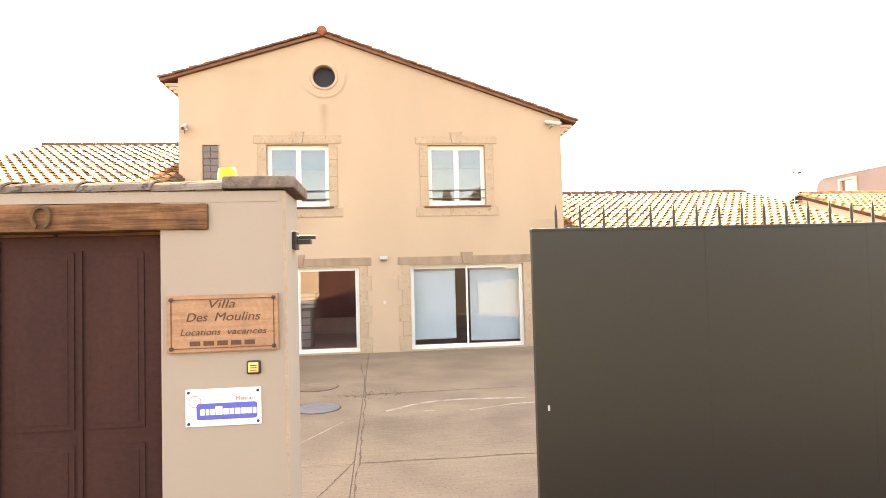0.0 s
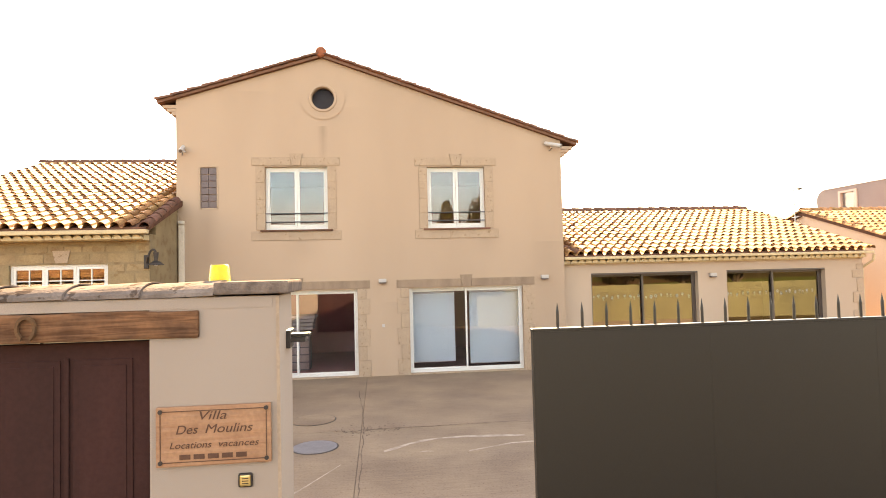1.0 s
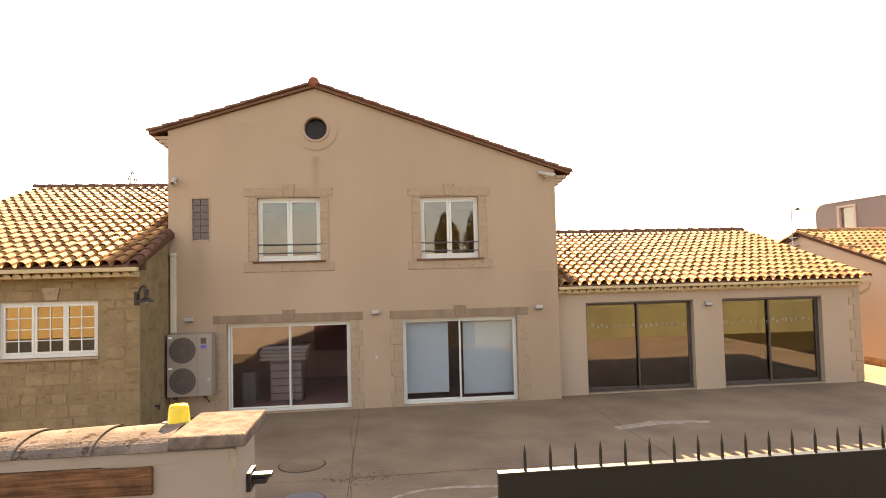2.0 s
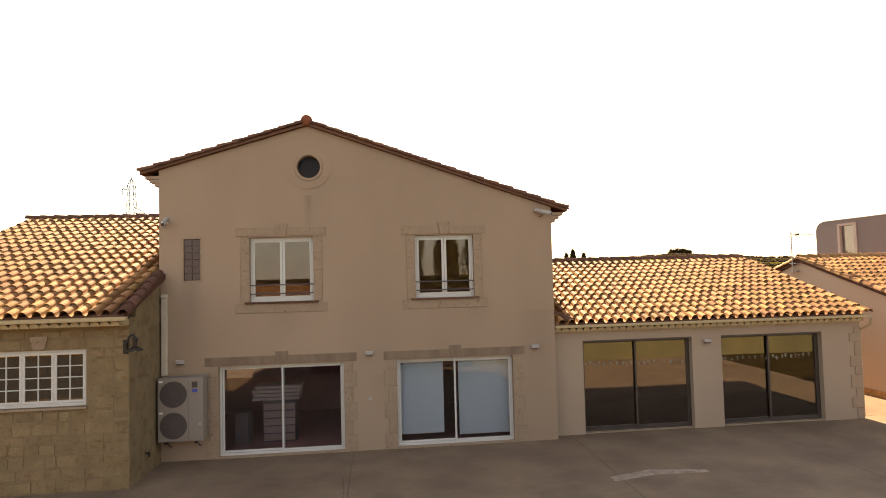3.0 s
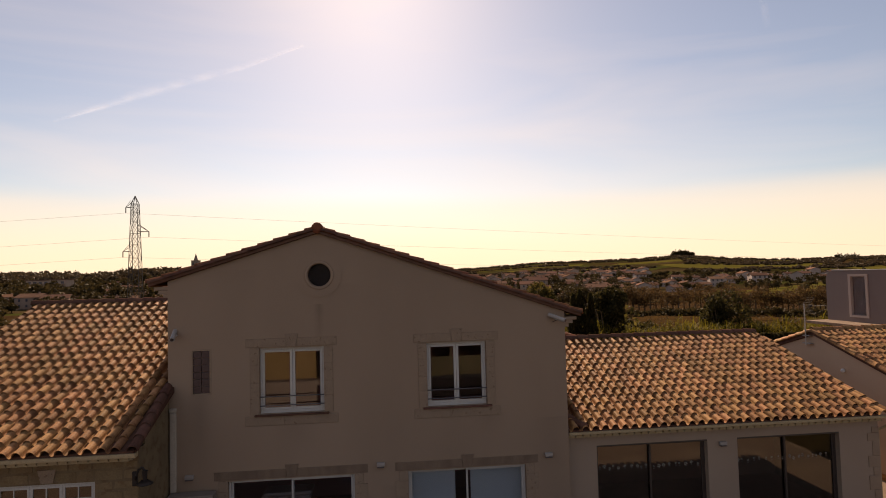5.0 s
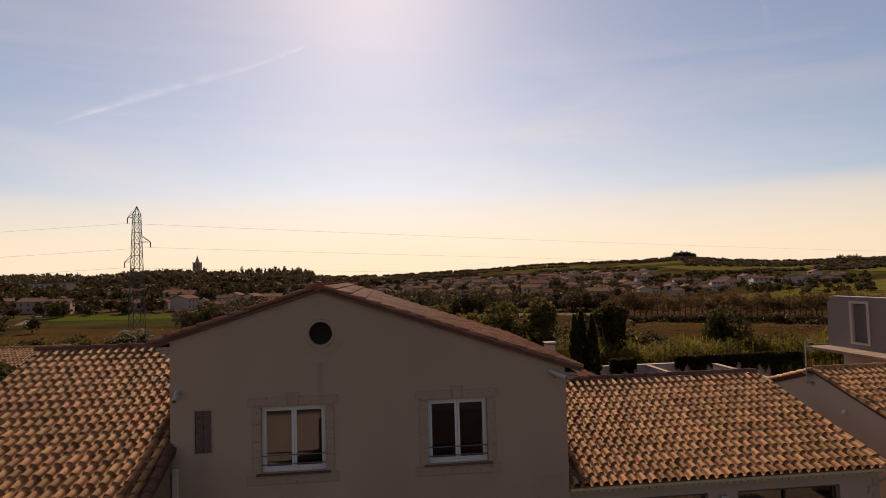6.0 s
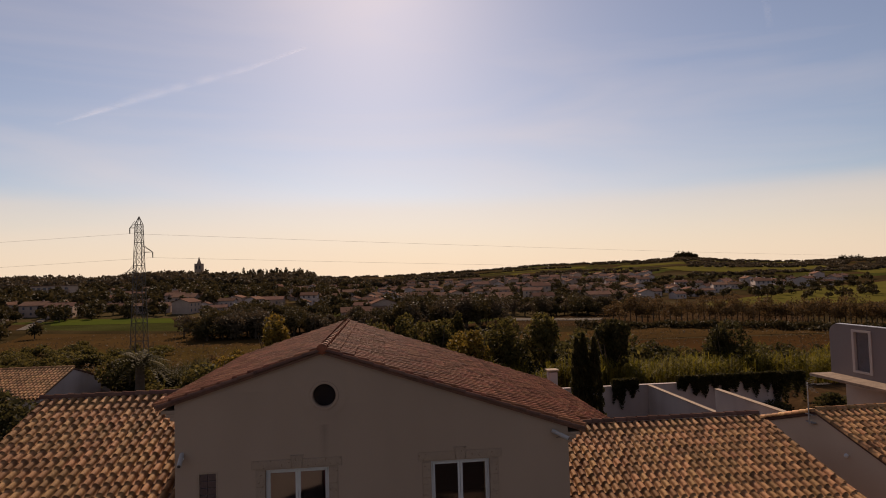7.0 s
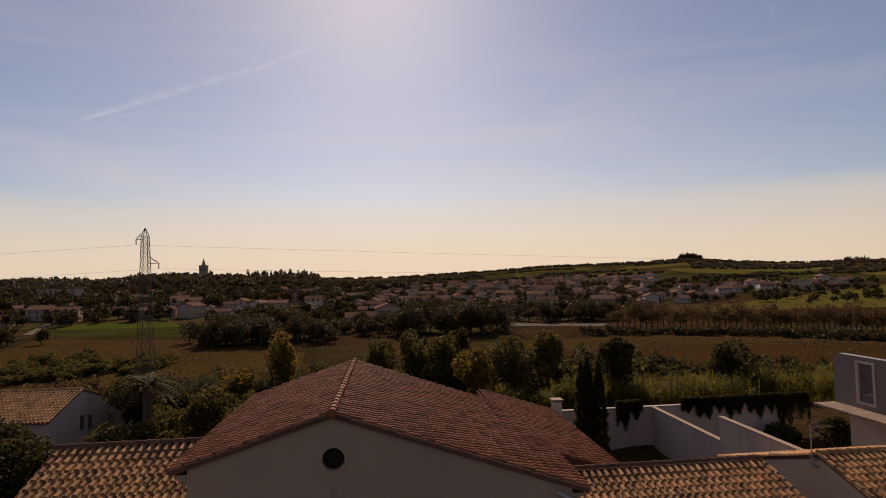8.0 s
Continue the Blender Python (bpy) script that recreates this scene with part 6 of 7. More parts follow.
def near_plants():
    for i, (x, y, h, r) in enumerate(((13.45, 40.4, 7.5, 0.56), (14.05, 40.8, 7.8, 0.56), (14.7, 40.4, 7.5, 0.56))):
        cypress_at(x, y, h, r, 20 + i)
    palm_at(-17.6, 45, 6.3, 3)
    tree_at(-17.6, 29.5, 4.9, 2.9, LEAF_DARK, 31, "grey-green olive tree with a broad crown", 5200, 0.13, "olive_tree", bare=0.2, lumps=14)
    tree_at(-21.5, 33.0, 5.4, 3.2, LEAF_DARK, 32, "grey-green olive tree with a broad crown", 4200, 0.14, "olive_tree", bare=0.2, lumps=14)
    tree_at(-11.0, 60.0, 9.6, 2.6, LEAF_GOLD, 33, "slender tree with yellowing autumn leaves", 3200, 0.17, "poplar", bare=0.12)
    tree_at(-13.5, 55.0, 5.2, 2.2, LEAF_GOLD, 34, "low tree with yellowing leaves", 2600, 0.15, "tree", bare=0.1)
    for i, (x, y, h, r) in enumerate(((-1.0, 62, 8.8, 2.4), (2.6, 63, 9.4, 2.3), (5.6, 62, 8.6, 2.6), (8.2, 64, 9.6, 1.6))):
        tree_at(x, y, h, r, LEAF_OLIVE, 40 + i, "dark poplar with glinting leaves", 3000, 0.17, "poplar", bare=0.1)
    for i, (x, y, h, r) in enumerate(((8.0, 54, 6.6, 2.6), (11.5, 56, 7.2, 3.0), (15.8, 58, 8.2, 2.6))):
        tree_at(x, y, h, r, LEAF_GOLD if i == 0 else LEAF_OLIVE, 50 + i, "leafy tree turning yellow", 3200, 0.17, "tree", bare=0.1)
    tree_at(21.0, 54, 6.6, 2.8, LEAF_DARK, 60, "dark dense tree above the reeds", 4200, 0.16, "tree", bare=0.1)
    tree_at(33.5, 56, 6.4, 2.6, LEAF_DARK, 61, "dark dense tree above the reeds", 3200, 0.16, "tree", bare=0.1)
    for i, (x, y, h, rr) in enumerate(((29.6, 42.6, 2.0, 1.9), (31.5, 39.0, 2.8, 1.8))):
        tree_at(x, y, h, rr, LEAF_DARK, 90 + i, "bushy dark shrub below the white wall", 2600, 0.12, "shrub", bare=0.02, trunk=0.08)
    tree_at(-20.5, 50, 5.5, 2.6, LEAF_OLIVE, 63, "leafy garden tree beside the white house", 3000, 0.15, "tree", bare=0.1)
    tree_at(-12.5, 42, 4.6, 2.4, LEAF_OLIVE, 64, "leafy green garden tree", 3000, 0.14, "tree", bare=0.1)
    tree_at(-9.5, 38, 4.0, 2.0, LEAF_GOLD, 65, "leafy garden shrub turning yellow", 2600, 0.13, "shrub", bare=0.1)
    reed_bed(9, 50, 49, 64, 3.1, 9000, 5, LEAF_REED, "tall yellow-green canes behind the gardens")
    reed_bed(-26, -9, 60, 72, 5.0, 7000, 6, LEAF_DARK, "dark dense canes behind the gardens")
    belt = []
    rg = random.Random(17)
    for k in range(150):
        x = rg.uniform(-46, 60)
        y = rg.uniform(62, 84) + (8 if x > 30 else 0)
        belt.append((x, y, rg.uniform(2.2, 5.2) * (1.25 if -8 < x < 14 else 1.0), rg.uniform(1.6, 3.4)))
    for k in range(46):
        x = rg.uniform(-46, -9)
        belt.append((x, rg.uniform(50, 66), rg.uniform(2.0, 4.6), rg.uniform(1.5, 2.8)))
    for k in range(40):
        belt.append((rg.uniform(-10, 16), rg.uniform(56, 72), rg.uniform(4.0, 7.0), rg.uniform(1.5, 2.8)))
    for k in range(26):
        belt.append((rg.uniform(12, 46), rg.uniform(50, 62), rg.uniform(2.0, 4.2), rg.uniform(1.4, 2.4)))
    for k in range(70):  # unbroken growth between the gardens and the brown field
        belt.append((rg.uniform(-6, 26), rg.uniform(60, 80), rg.uniform(4.5, 7.5), rg.uniform(1.8, 3.2)))
    for k in range(40):
        belt.append((rg.uniform(20, 56), rg.uniform(66, 82), rg.uniform(2.4, 4.6), rg.uniform(1.8, 3.0)))
    woods("thicket", belt[::2], LEAF_OLIVE, 14, "rough olive thicket below the gardens", 900, 0.085, 0.05, 9, "shrubs")
    woods("thicket", belt[1::2], LEAF_DARK, 15, "dark leafy thicket below the gardens", 900, 0.085, 0.05, 9, "shrubs")
    garden = [(rg.uniform(-19, -7), rg.uniform(39, 50), rg.uniform(1.4, 3.4), rg.uniform(1.0, 2.2)) for k in range(34)]
    woods("garden_shrubs", garden, LEAF_OLIVE, 16, "overgrown garden shrubs behind the wing", 900, 0.075, 0.05, 9, "shrubs")
    # ivy over the boundary wall
    rng = np.random.default_rng(8)
    pts = []
    for x0, x1, drop in ((17.5, 19.6, 2.2), (22.8, 31.0, 1.6), (30.2, 33.5, 3.0)):
        n = int(1500 * (x1 - x0))
        x = rng.uniform(x0, x1, n)
        d = rng.uniform(0, 1, n) ** 1.6 * drop * (0.55 + 0.45 * np.sin(x * 2.3) * np.sin(x * 5.1))
        y = np.where(rng.uniform(size=n) < 0.75, 44.5 - rng.uniform(0, 0.15, n), 44.75)
        pts.append(np.stack([x, y, 1.55 - d + rng.uniform(-0.1, 0.35, n)], 1))
    p = np.concatenate(pts)
    ob = new("ivy", quads_mesh("ivy", leaf_quads(p, 0.09, rng), LEAF_DARK))
    tagged(ob, "dark ivy hanging over the white wall", "ivy", kind="stuff")


near_plants()


def far_woods():
    rng = np.random.default_rng(77)
    u = rng.uniform
    n = 30000
    gx, gy = u(-130, 170, n), 78 + 110 * u(0, 1, n) ** 1.3
    clump = np.sin(gx * 0.11 + 3 * np.sin(gy * 0.05)) * np.sin(gy * 0.23 + 2 * np.sin(gx * 0.03)) > -0.35
    gx, gy = gx[clump], gy[clump]
    p = np.stack([gx, gy, height(gx, gy) + u(0.05, 0.5, len(gx))], 1)
    h = len(gx) // 2
    tagged(new("dry_grass", quads_mesh("dry_grass", leaf_quads(p[:h], 0.2, rng), LEAF_DRY)), "tufts of dry yellow grass on the plain", "grass", kind="stuff")
    tagged(new("rough_grass", quads_mesh("rough_grass", leaf_quads(p[h:], 0.2, rng), LEAF_FAR)), "tufts of olive rough grass on the plain", "grass", kind="stuff")
    def spot(t, d, h, r):
        """A tree by its bearing (as a tangent), distance, height and radius."""
        a = math.atan(t)
        return d * math.sin(a), d * math.cos(a), h, r
    # thin autumn trees and a dark hedge along the far side of the brown field
    row = [spot(t, 181 + u(-7, 7), u(5.5, 8.6), u(2.4, 3.6)) for t in np.arange(0.40, 1.05, 0.0105)]
    woods("tree_row", row, LEAF_DRY, 1, "row of thin autumn trees along the field", 640, 0.07, 0.16, 11)
    low = [spot(t, 164 + u(-3, 3), u(1.2, 2.6), u(1.8, 3.0)) for t in np.arange(0.34, 1.05, 0.011)]
    woods("hedge_row", low, LEAF_WOOD, 2, "low dark hedge along the field", 170, 0.15, 0.0, category="hedge")
    # tree masses across the middle of the plain
    mid = [spot(u(0.02, 0.20), u(168, 188), u(7.5, 11), u(3.2, 5.2)) for i in range(34)]
    mid += [spot(u(-0.33, -0.10), u(160, 182), u(5, 9), u(3, 5)) for i in range(44)]
    mid += [spot(u(-0.10, 0.02), u(172, 200), u(4, 6.5), u(3, 4.5)) for i in range(14)]
    mid += [spot(u(0.20, 0.46), u(206, 232), u(4.5, 8), u(3, 4.5)) for i in range(36)]
    woods("dark_trees", mid[::2], LEAF_WOOD, 3, "dark rounded trees across the plain", 1000, 0.075, 0.06, 10)
    woods("dark_trees", mid[1::2], LEAF_FAR, 33, "brownish trees across the plain", 1000, 0.075, 0.06, 10)
    # hedges and scrub in the rough fields to the side of the pylon
    scrub = [spot(u(-0.66, -0.36), u(126, 143), u(1.4, 2.8), u(2.0, 3.6)) for i in range(60)] + [spot(u(-0.6, -0.47), u(148, 158), u(1.6, 3.0), u(2.0, 3.2)) for i in range(12)]
    woods("scrub", scrub, LEAF_OLIVE, 4, "olive scrub on the rough plain", 500, 0.085, 0.0, category="shrubs")
    edge = [spot(u(-0.75, -0.12), u(86, 106), u(1.6, 3.6), u(1.8, 3.2)) for i in range(110)]
    woods("scrub", edge, LEAF_DRY, 44, "brown rough growth before the gardens", 520, 0.085, 0.0, 9, category="shrubs")
    # trees among the houses and round the meadow
    town = [spot(u(-0.75, -0.32), u(288, 340), u(4, 8), u(3, 5)) for i in range(70)]
    town += [spot(u(-0.75, -0.02), u(340, 640), u(5, 10), u(4, 7)) for i in range(420)]
    town += [spot(u(-0.30, 0.10), u(215, 300), u(4, 8), u(3, 5.5)) for i in range(70)]
    town += [spot(u(-0.72, -0.56), u(190, 260), u(4, 7), u(3, 4.5)) for i in range(16)]
    town += [spot(u(0.0, 0.48), u(235, 560), u(3, 6.5), u(2.4, 4.4)) for i in range(400)]
    town += [spot(u(0.42, 0.9), u(300, 560), u(2.5, 5.5), u(2.2, 3.8)) for i in range(170)]
    woods("town_trees", town, LEAF_WOOD, 5, "trees standing among the houses", 220, 0.16, 0.06)
    ridge = []
    for k in range(120):
        left = k < 55
        t = u(-0.72, -0.12) if left else u(-0.12, 1.0)
        d = u(600, 930) if left else u(600, 1390)
        x, y = d * math.sin(math.atan(t)), d * math.cos(math.atan(t))
        a = u(-0.25, 0.25) + (1.2 if u(0, 1) < 0.15 else 0)
        for q in range(int(u(10, 22) if left else u(8, 30))):
            step_m = (5.0 if left else 6.5) * q + u(-2, 2)
            ridge.append((x + step_m * math.cos(a), y + step_m * math.sin(a) + u(-6, 6), u(6, 12) if left else u(2.0, 4.6), u(4, 7)))
    woods("ridge_trees", ridge, LEAF_FAR, 6, "hedges and tree belts on the far hills", 60, 0.3, 0.0)
    crest = []
    for k in range(420):
        t = u(-0.66, 1.0)
        a = math.atan(t)
        d = (930 if t < -0.12 else 1395) + u(-25, 10)
        crest.append((d * math.sin(a), d * math.cos(a), u(1.5, 4.2), u(5, 11)))
    woods("crest_trees", crest, LEAF_FAR, 7, "dark trees along the skyline", 70, 0.28, 0.0)
    knoll = [(1395 * math.sin(math.atan(t)), 1395 * math.cos(math.atan(t)), 9 + 7 * math.sin((t - 0.518) / 0.042 * math.pi) + u(-4, 4), u(5, 9)) for t in np.linspace(0.520, 0.558, 22)]
    woods("knoll_trees", knoll, LEAF_WOOD, 8, "clump of pines on the hilltop", 220, 0.16, 0.0)
    cyp = [(915 * math.sin(math.atan(t)) + u(-3, 3), 915 * math.cos(math.atan(t)), u(11, 18), u(2.5, 4)) for t in np.linspace(-0.232, -0.135, 34)]
    cyp += [(1390 * math.sin(math.atan(t)), 1390 * math.cos(math.atan(t)), u(8, 12), u(1.8, 2.6)) for t in np.linspace(0.836, 0.884, 17)]
    woods("far_cypresses", cyp, LEAF_WOOD, 9, "row of dark cypresses on the skyline", 260, 0.24, 0.0)


far_woods()


# ---- fields, road and car park laid on the plain ----
def patch(name, corners, mat, label, cuts=14, lift=0.06, category="field"):
    b = B()
    (ax, ay), (bx, by), (cx, cy), (dx, dy) = corners
    g = []
    for i in range(cuts + 1):
        rowv = []
        for j in range(cuts + 1):
            s, t = i / cuts, j / cuts
            x = (ax * (1 - s) + bx * s) * (1 - t) + (dx * (1 - s) + cx * s) * t
            y = (ay * (1 - s) + by * s) * (1 - t) + (dy * (1 - s) + cy * s) * t
            rowv.append(b.verts.new((x, y, height1(x, y) + lift)))
        g.append(rowv)
    for i in range(cuts):
        for j in range(cuts):
            b.faces.new((g[i][j], g[i + 1][j], g[i + 1][j + 1], g[i][j + 1]))
    return single(name, b, mat, label, category, kind="structure")


MEADOW = material("meadow", (0.055, 0.064, 0.012), 1.0, (0.039, 0.055, 0.011), 0.05, 0.6, 2, 0.3)
DRY = material("dry_field", (0.060, 0.034, 0.013), 1.0, (0.040, 0.024, 0.010), 0.06, 0.7, 1.5, 0.4)
BROWN = material("brown_field", (0.052, 0.026, 0.010), 1.0, (0.034, 0.019, 0.008), 0.06, 0.7, 1.5, 0.4)
OLIVE_FIELD = material("olive_field", (0.092, 0.078, 0.019), 1.0, (0.062, 0.055, 0.015), 0.04, 0.6, 1.0, 0.4)
PALE = material("pale_gravel", (0.126, 0.108, 0.090), 1.0, (0.099, 0.084, 0.069), 0.2, 0.5, 3, 0.3)
patch("meadow", [(-128, 238), (-82, 240), (-92, 262), (-142, 268)], MEADOW, "bright green meadow on the plain")
patch("dry_field", [(-96, 146), (-22, 140), (-30, 172), (-116, 204)], DRY, "dry straw-coloured rough field")
patch("brown_field", [(0, 92), (95, 80), (120, 118), (-4, 128)], BROWN, "reddish brown ploughed field")
patch("dry_strip", [(-4, 130), (125, 120), (140, 142), (2, 150)], DRY, "dry straw-coloured field strip")
patch("olive_field", [(112, 226), (300, 190), (420, 400), (285, 336)], OLIVE_FIELD, "olive green field rising to the houses")
patch("car_park", [(40, 190), (66, 177), (71, 186), (41, 201)], PALE, "pale gravel car park at the edge of the houses", lift=0.1, category="car park")
patch("road", [(-131, 222), (-127.5, 222), (-169, 330), (-173, 330)], PALE, "pale lane leading to the village", lift=0.1, category="road")
patch("vineyard", [(330, 620), (560, 560), (640, 700), (380, 780)], OLIVE_FIELD, "green vineyard on the hillside", lift=0.3)
for t0, t1, d0, d1, field in ((0.55, 0.80, 690, 820, OLIVE_FIELD), (0.40, 0.60, 900, 1010, OLIVE_FIELD), (0.22, 0.40, 790, 880, DRY), (0.58, 0.86, 900, 1000, DRY), (0.46, 0.78, 1080, 1200, OLIVE_FIELD), (0.16, 0.34, 1000, 1130, OLIVE_FIELD), (0.62, 0.9, 560, 650, OLIVE_FIELD)):
    patch("hill_field", [(t0 * d0, d0), (t1 * d0, d0 * 0.97), (t1 * d1, d1 * 0.96), (t0 * d1 + 20, d1)], field, "field strip on the far hillside", lift=0.35)
ROUGH = material("rough_pasture", (0.058, 0.036, 0.012), 1.0, (0.040, 0.026, 0.009), 0.05, 0.7, 1.2, 0.4)
patch("rough_meadow", [(-110, 78), (-14, 78), (-20, 142), (-112, 150)], ROUGH, "olive green rough meadow on the plain")
patch("vineyard", [(430, 480), (640, 420), (720, 520), (500, 590)], OLIVE_FIELD, "green vineyard on the hillside", lift=0.3)
patch("vineyard", [(180, 760), (330, 720), (360, 850), (190, 900)], OLIVE_FIELD, "green vineyard on the hillside", lift=0.3)


# ---- far houses, pylon and church ----
def far_house(w, d, h, roof_h, wall_mat, label):
    root = thing("village_house", (0, 0, -60), label, "house", "houses across the plain")
    o = Vector((0, 0, -60))
    def put(name, bm, mat, parent):
        bmesh.ops.translate(bm, verts=bm.verts, vec=o)
        return part(name, bm, mat, parent)
    put("wall", box(B(), -w / 2, w / 2, -d / 2, d / 2, -2.0, h), wall_mat, root)
    put("gable", prism(B(), [(-d / 2, h), (d / 2, h), (0, h + roof_h - 0.1)], 0, -w / 2, w / 2), wall_mat, root)
    e = 0.45
    s = roof_h / (d / 2)
    put("roof", prism(B(), [(-d / 2 - e, h - s * e), (0, h + roof_h), (d / 2 + e, h - s * e), (d / 2 + e, h - s * e + 0.2), (0, h + roof_h + 0.22), (-d / 2 - e, h - s * e + 0.2)], 0, -w / 2 - e, w / 2 + e), TILE_FAR, root)
    put("chimney", box(B(), w * 0.2, w * 0.2 + 0.6, 0.4, 1.0, h, h + roof_h + 0.9), wall_mat, root)
    nz = 2 if h > 4 else 1
    for k in range(nz):
        for x in (-w * 0.3, 0.0, w * 0.3):
            win = put("window", box(B(), x - 0.5, x + 0.5, -d / 2 - 0.04, -d / 2 + 0.05, 0.9 + 2.7 * k, 2.2 + 2.7 * k), GLASS_BLOCK, root)
    return root


TILE_FAR = material("far_tile", (0.175, 0.102, 0.072), 1.0, (0.125, 0.073, 0.052), 0.7, 0.7, 6, 0.3, spread=0.25)
CREAM_FAR = material("far_render", (0.36, 0.265, 0.205), 1.0, (0.27, 0.195, 0.148), 0.5, 0.5, 5, 0.1, spread=0.18)
kinds = [far_house(10, 8, 3.0, 1.5, CREAM_FAR, "cream rendered village house with a tiled roof"), far_house(12, 9, 5.6, 1.7, CREAM_FAR, "two-storey rendered village house with a tiled roof"), far_house(8, 7, 3.2, 1.3, WHITE_RENDER, "small white village house with a tiled roof"), far_house(16, 9, 3.2, 1.5, CREAM_FAR, "long low village house with a tiled roof"), far_house(9, 7.5, 5.2, 1.4, WHITE_RENDER, "two-storey white village house with a tiled roof")]
rng = random.Random(99)
places = []
for k in range(9000):
    if len(places) >= 330:
        break
    g = rng.random()
    if g < 0.60:  # the estate across the plain
        t, d = rng.uniform(-0.10, 0.47), 262 + 380 * rng.random() ** 0.9
    elif g < 0.80:  # the pale houses above the olive field
        t = rng.uniform(0.44, 0.84)
        d = 278 + (t - 0.46) * 470 + 95 * rng.random()
    else:  # the village under the church
        t, d = rng.uniform(-0.75, -0.10), rng.uniform(300, 560)
    x, y = d * math.sin(math.atan(t)), d * math.cos(math.atan(t))
    if all(math.hypot(x - a, y - c) > 12.8 for a, c in places):
        places.append((x, y))
for x, y in places:
    copy_thing(kinds[rng.choice((2, 2, 4)) if x > 0.43 * y else rng.choice((0, 0, 1, 2, 2, 3, 4))], pose(x, y, height1(x, y), 0, 0, rng.choice((0, 90, 15, 75, -12)) + rng.uniform(-8, 8)) @ Matrix.Scale(rng.uniform(0.74, 0.96), 4))
for i, (x, y, rz) in enumerate(((-8, 216, 5), (-1, 224, 96), (-112, 296, 12), (-168, 262, 8))):
    copy_thing(kinds[(3, 1, 3, 3)[i]], pose(x, y, height1(x, y), 0, 0, rz))
for k in kinds:
    k.location = (-130 + 22 * kinds.index(k), 330, height1(-130 + 22 * kinds.index(k), 330))


def pylon():
    x, y = -38.8, 97.6
    z = height1(x, y)
    H = 21.1 - z
    root = thing("power_pylon", (x, y, z), "grey steel lattice power pylon standing in the plain", "pylon")
    o = Vector((x, y, z))

    def half(t):
        return 1.15 * (1 - t) + 0.42 * t
    lv = [0.0, 0.12, 0.24, 0.35, 0.45, 0.54, 0.62, 0.70, 0.77, 0.84, 0.90, 0.95]
    for sx, sy in ((-1, -1), (1, -1), (1, 1), (-1, 1)):
        b = rod(B(), o + Vector((sx * half(0), sy * half(0), -0.2)), o + Vector((sx * half(0.95), sy * half(0.95), 0.95 * H)), 0.06, 0.045, 5)
        part("leg", b, PYLON_STEEL, root)
    for i, (a, c) in enumerate(zip(lv, lv[1:])):
        b = B()
        q = [(-1, -1), (1, -1), (1, 1), (-1, 1)]
        for k in range(4):
            p0, p1 = q[k], q[(k + 1) % 4]
            rod(b, o + Vector((p0[0] * half(a), p0[1] * half(a), a * H)), o + Vector((p1[0] * half(c), p1[1] * half(c), c * H)), 0.032, n=4)
            rod(b, o + Vector((p1[0] * half(a), p1[1] * half(a), a * H)), o + Vector((p0[0] * half(c), p0[1] * half(c), c * H)), 0.032, n=4)
            rod(b, o + Vector((p0[0] * half(c), p0[1] * half(c), c * H)), o + Vector((p1[0] * half(c), p1[1] * half(c), c * H)), 0.032, n=4)
        part("brace", b, PYLON_STEEL, root, kind="stuff")
    b = B()
    for sx, sy in ((-1, -1), (1, -1), (1, 1), (-1, 1)):
        rod(b, o + Vector((sx * half(0.95), sy * half(0.95), 0.95 * H)), o + Vector((0, 0, H)), 0.06, n=5)
    part("peak", b, PYLON_STEEL, root)
    ends = []
    for s, t, L in ((-1, 0.93, 0.95), (1, 0.78, 1.5), (-1, 0.66, 1.2), (-1, 0.93, 0.95)):
        b = B()
        tip = o + Vector((s * (half(t) + L), 0, t * H))
        for sy in (-1, 1):
            rod(b, o + Vector((s * half(t), sy * half(t), t * H)), tip, 0.04, n=4)
            rod(b, o + Vector((s * half(t), sy * half(t), (t + 0.04) * H)), tip, 0.04, n=4)
        arm = part("cross_arm", b, PYLON_STEEL, root)
        part("insulator", rod(B(), tip, tip - Vector((0, 0, 0.9)), 0.08, n=8), IRON, arm)
        ends.append(tip - Vector((0, 0, 0.9)))
    for k, e in enumerate(ends[:3]):
        for far in ((-330, 150 + 6 * k, e.z - 4.0), (420, 240 + 8 * k, e.z - 10.0)):
            b = B()
            f = Vector(far)
            pts = [e.lerp(f, i / 40) - Vector((0, 0, 14 * (i / 40) * (1 - i / 40) * (0.4 if far[0] < 0 else 0.6))) for i in range(41)]
            for p, q in zip(pts, pts[1:]):
                rod(b, p, q, 0.012, n=4)
            single("power_line", b, PYLON_STEEL, "thin sagging power line from the pylon", "cable", group="power lines")


pylon()


def church():
    x, y = -276.5, 900
    z = 20.0
    root = thing("church", (x, y, z), "dark stone church tower with a pointed spire", "church")
    part("tower", box(B(), x - 5.2, x + 5.2, y - 5.2, y + 5.2, z - 8, 38.5), STONE, root)
    part("cornice", box(B(), x - 5.6, x + 5.6, y - 5.6, y + 5.6, 38.51, 39.2), STONE, root)
    b = B()
    bmesh.ops.create_cone(b, cap_ends=True, segments=8, radius1=3.3, radius2=0.1, depth=10.5, matrix=Matrix.Translation((x, y, 44.4)))
    part("spire", b, STONE, root)
    part("nave", box(B(), x + 5.3, x + 32, y - 7, y + 7, z - 8, 24.0), STONE, root)
    for s in (-1, 1):
        part("belfry_opening", box(B(), x + s * 2.4 - 1.0, x + s * 2.4 + 1.0, y - 5.3, y - 5.1, 31, 36), BROWN_FRAME, root)


church()


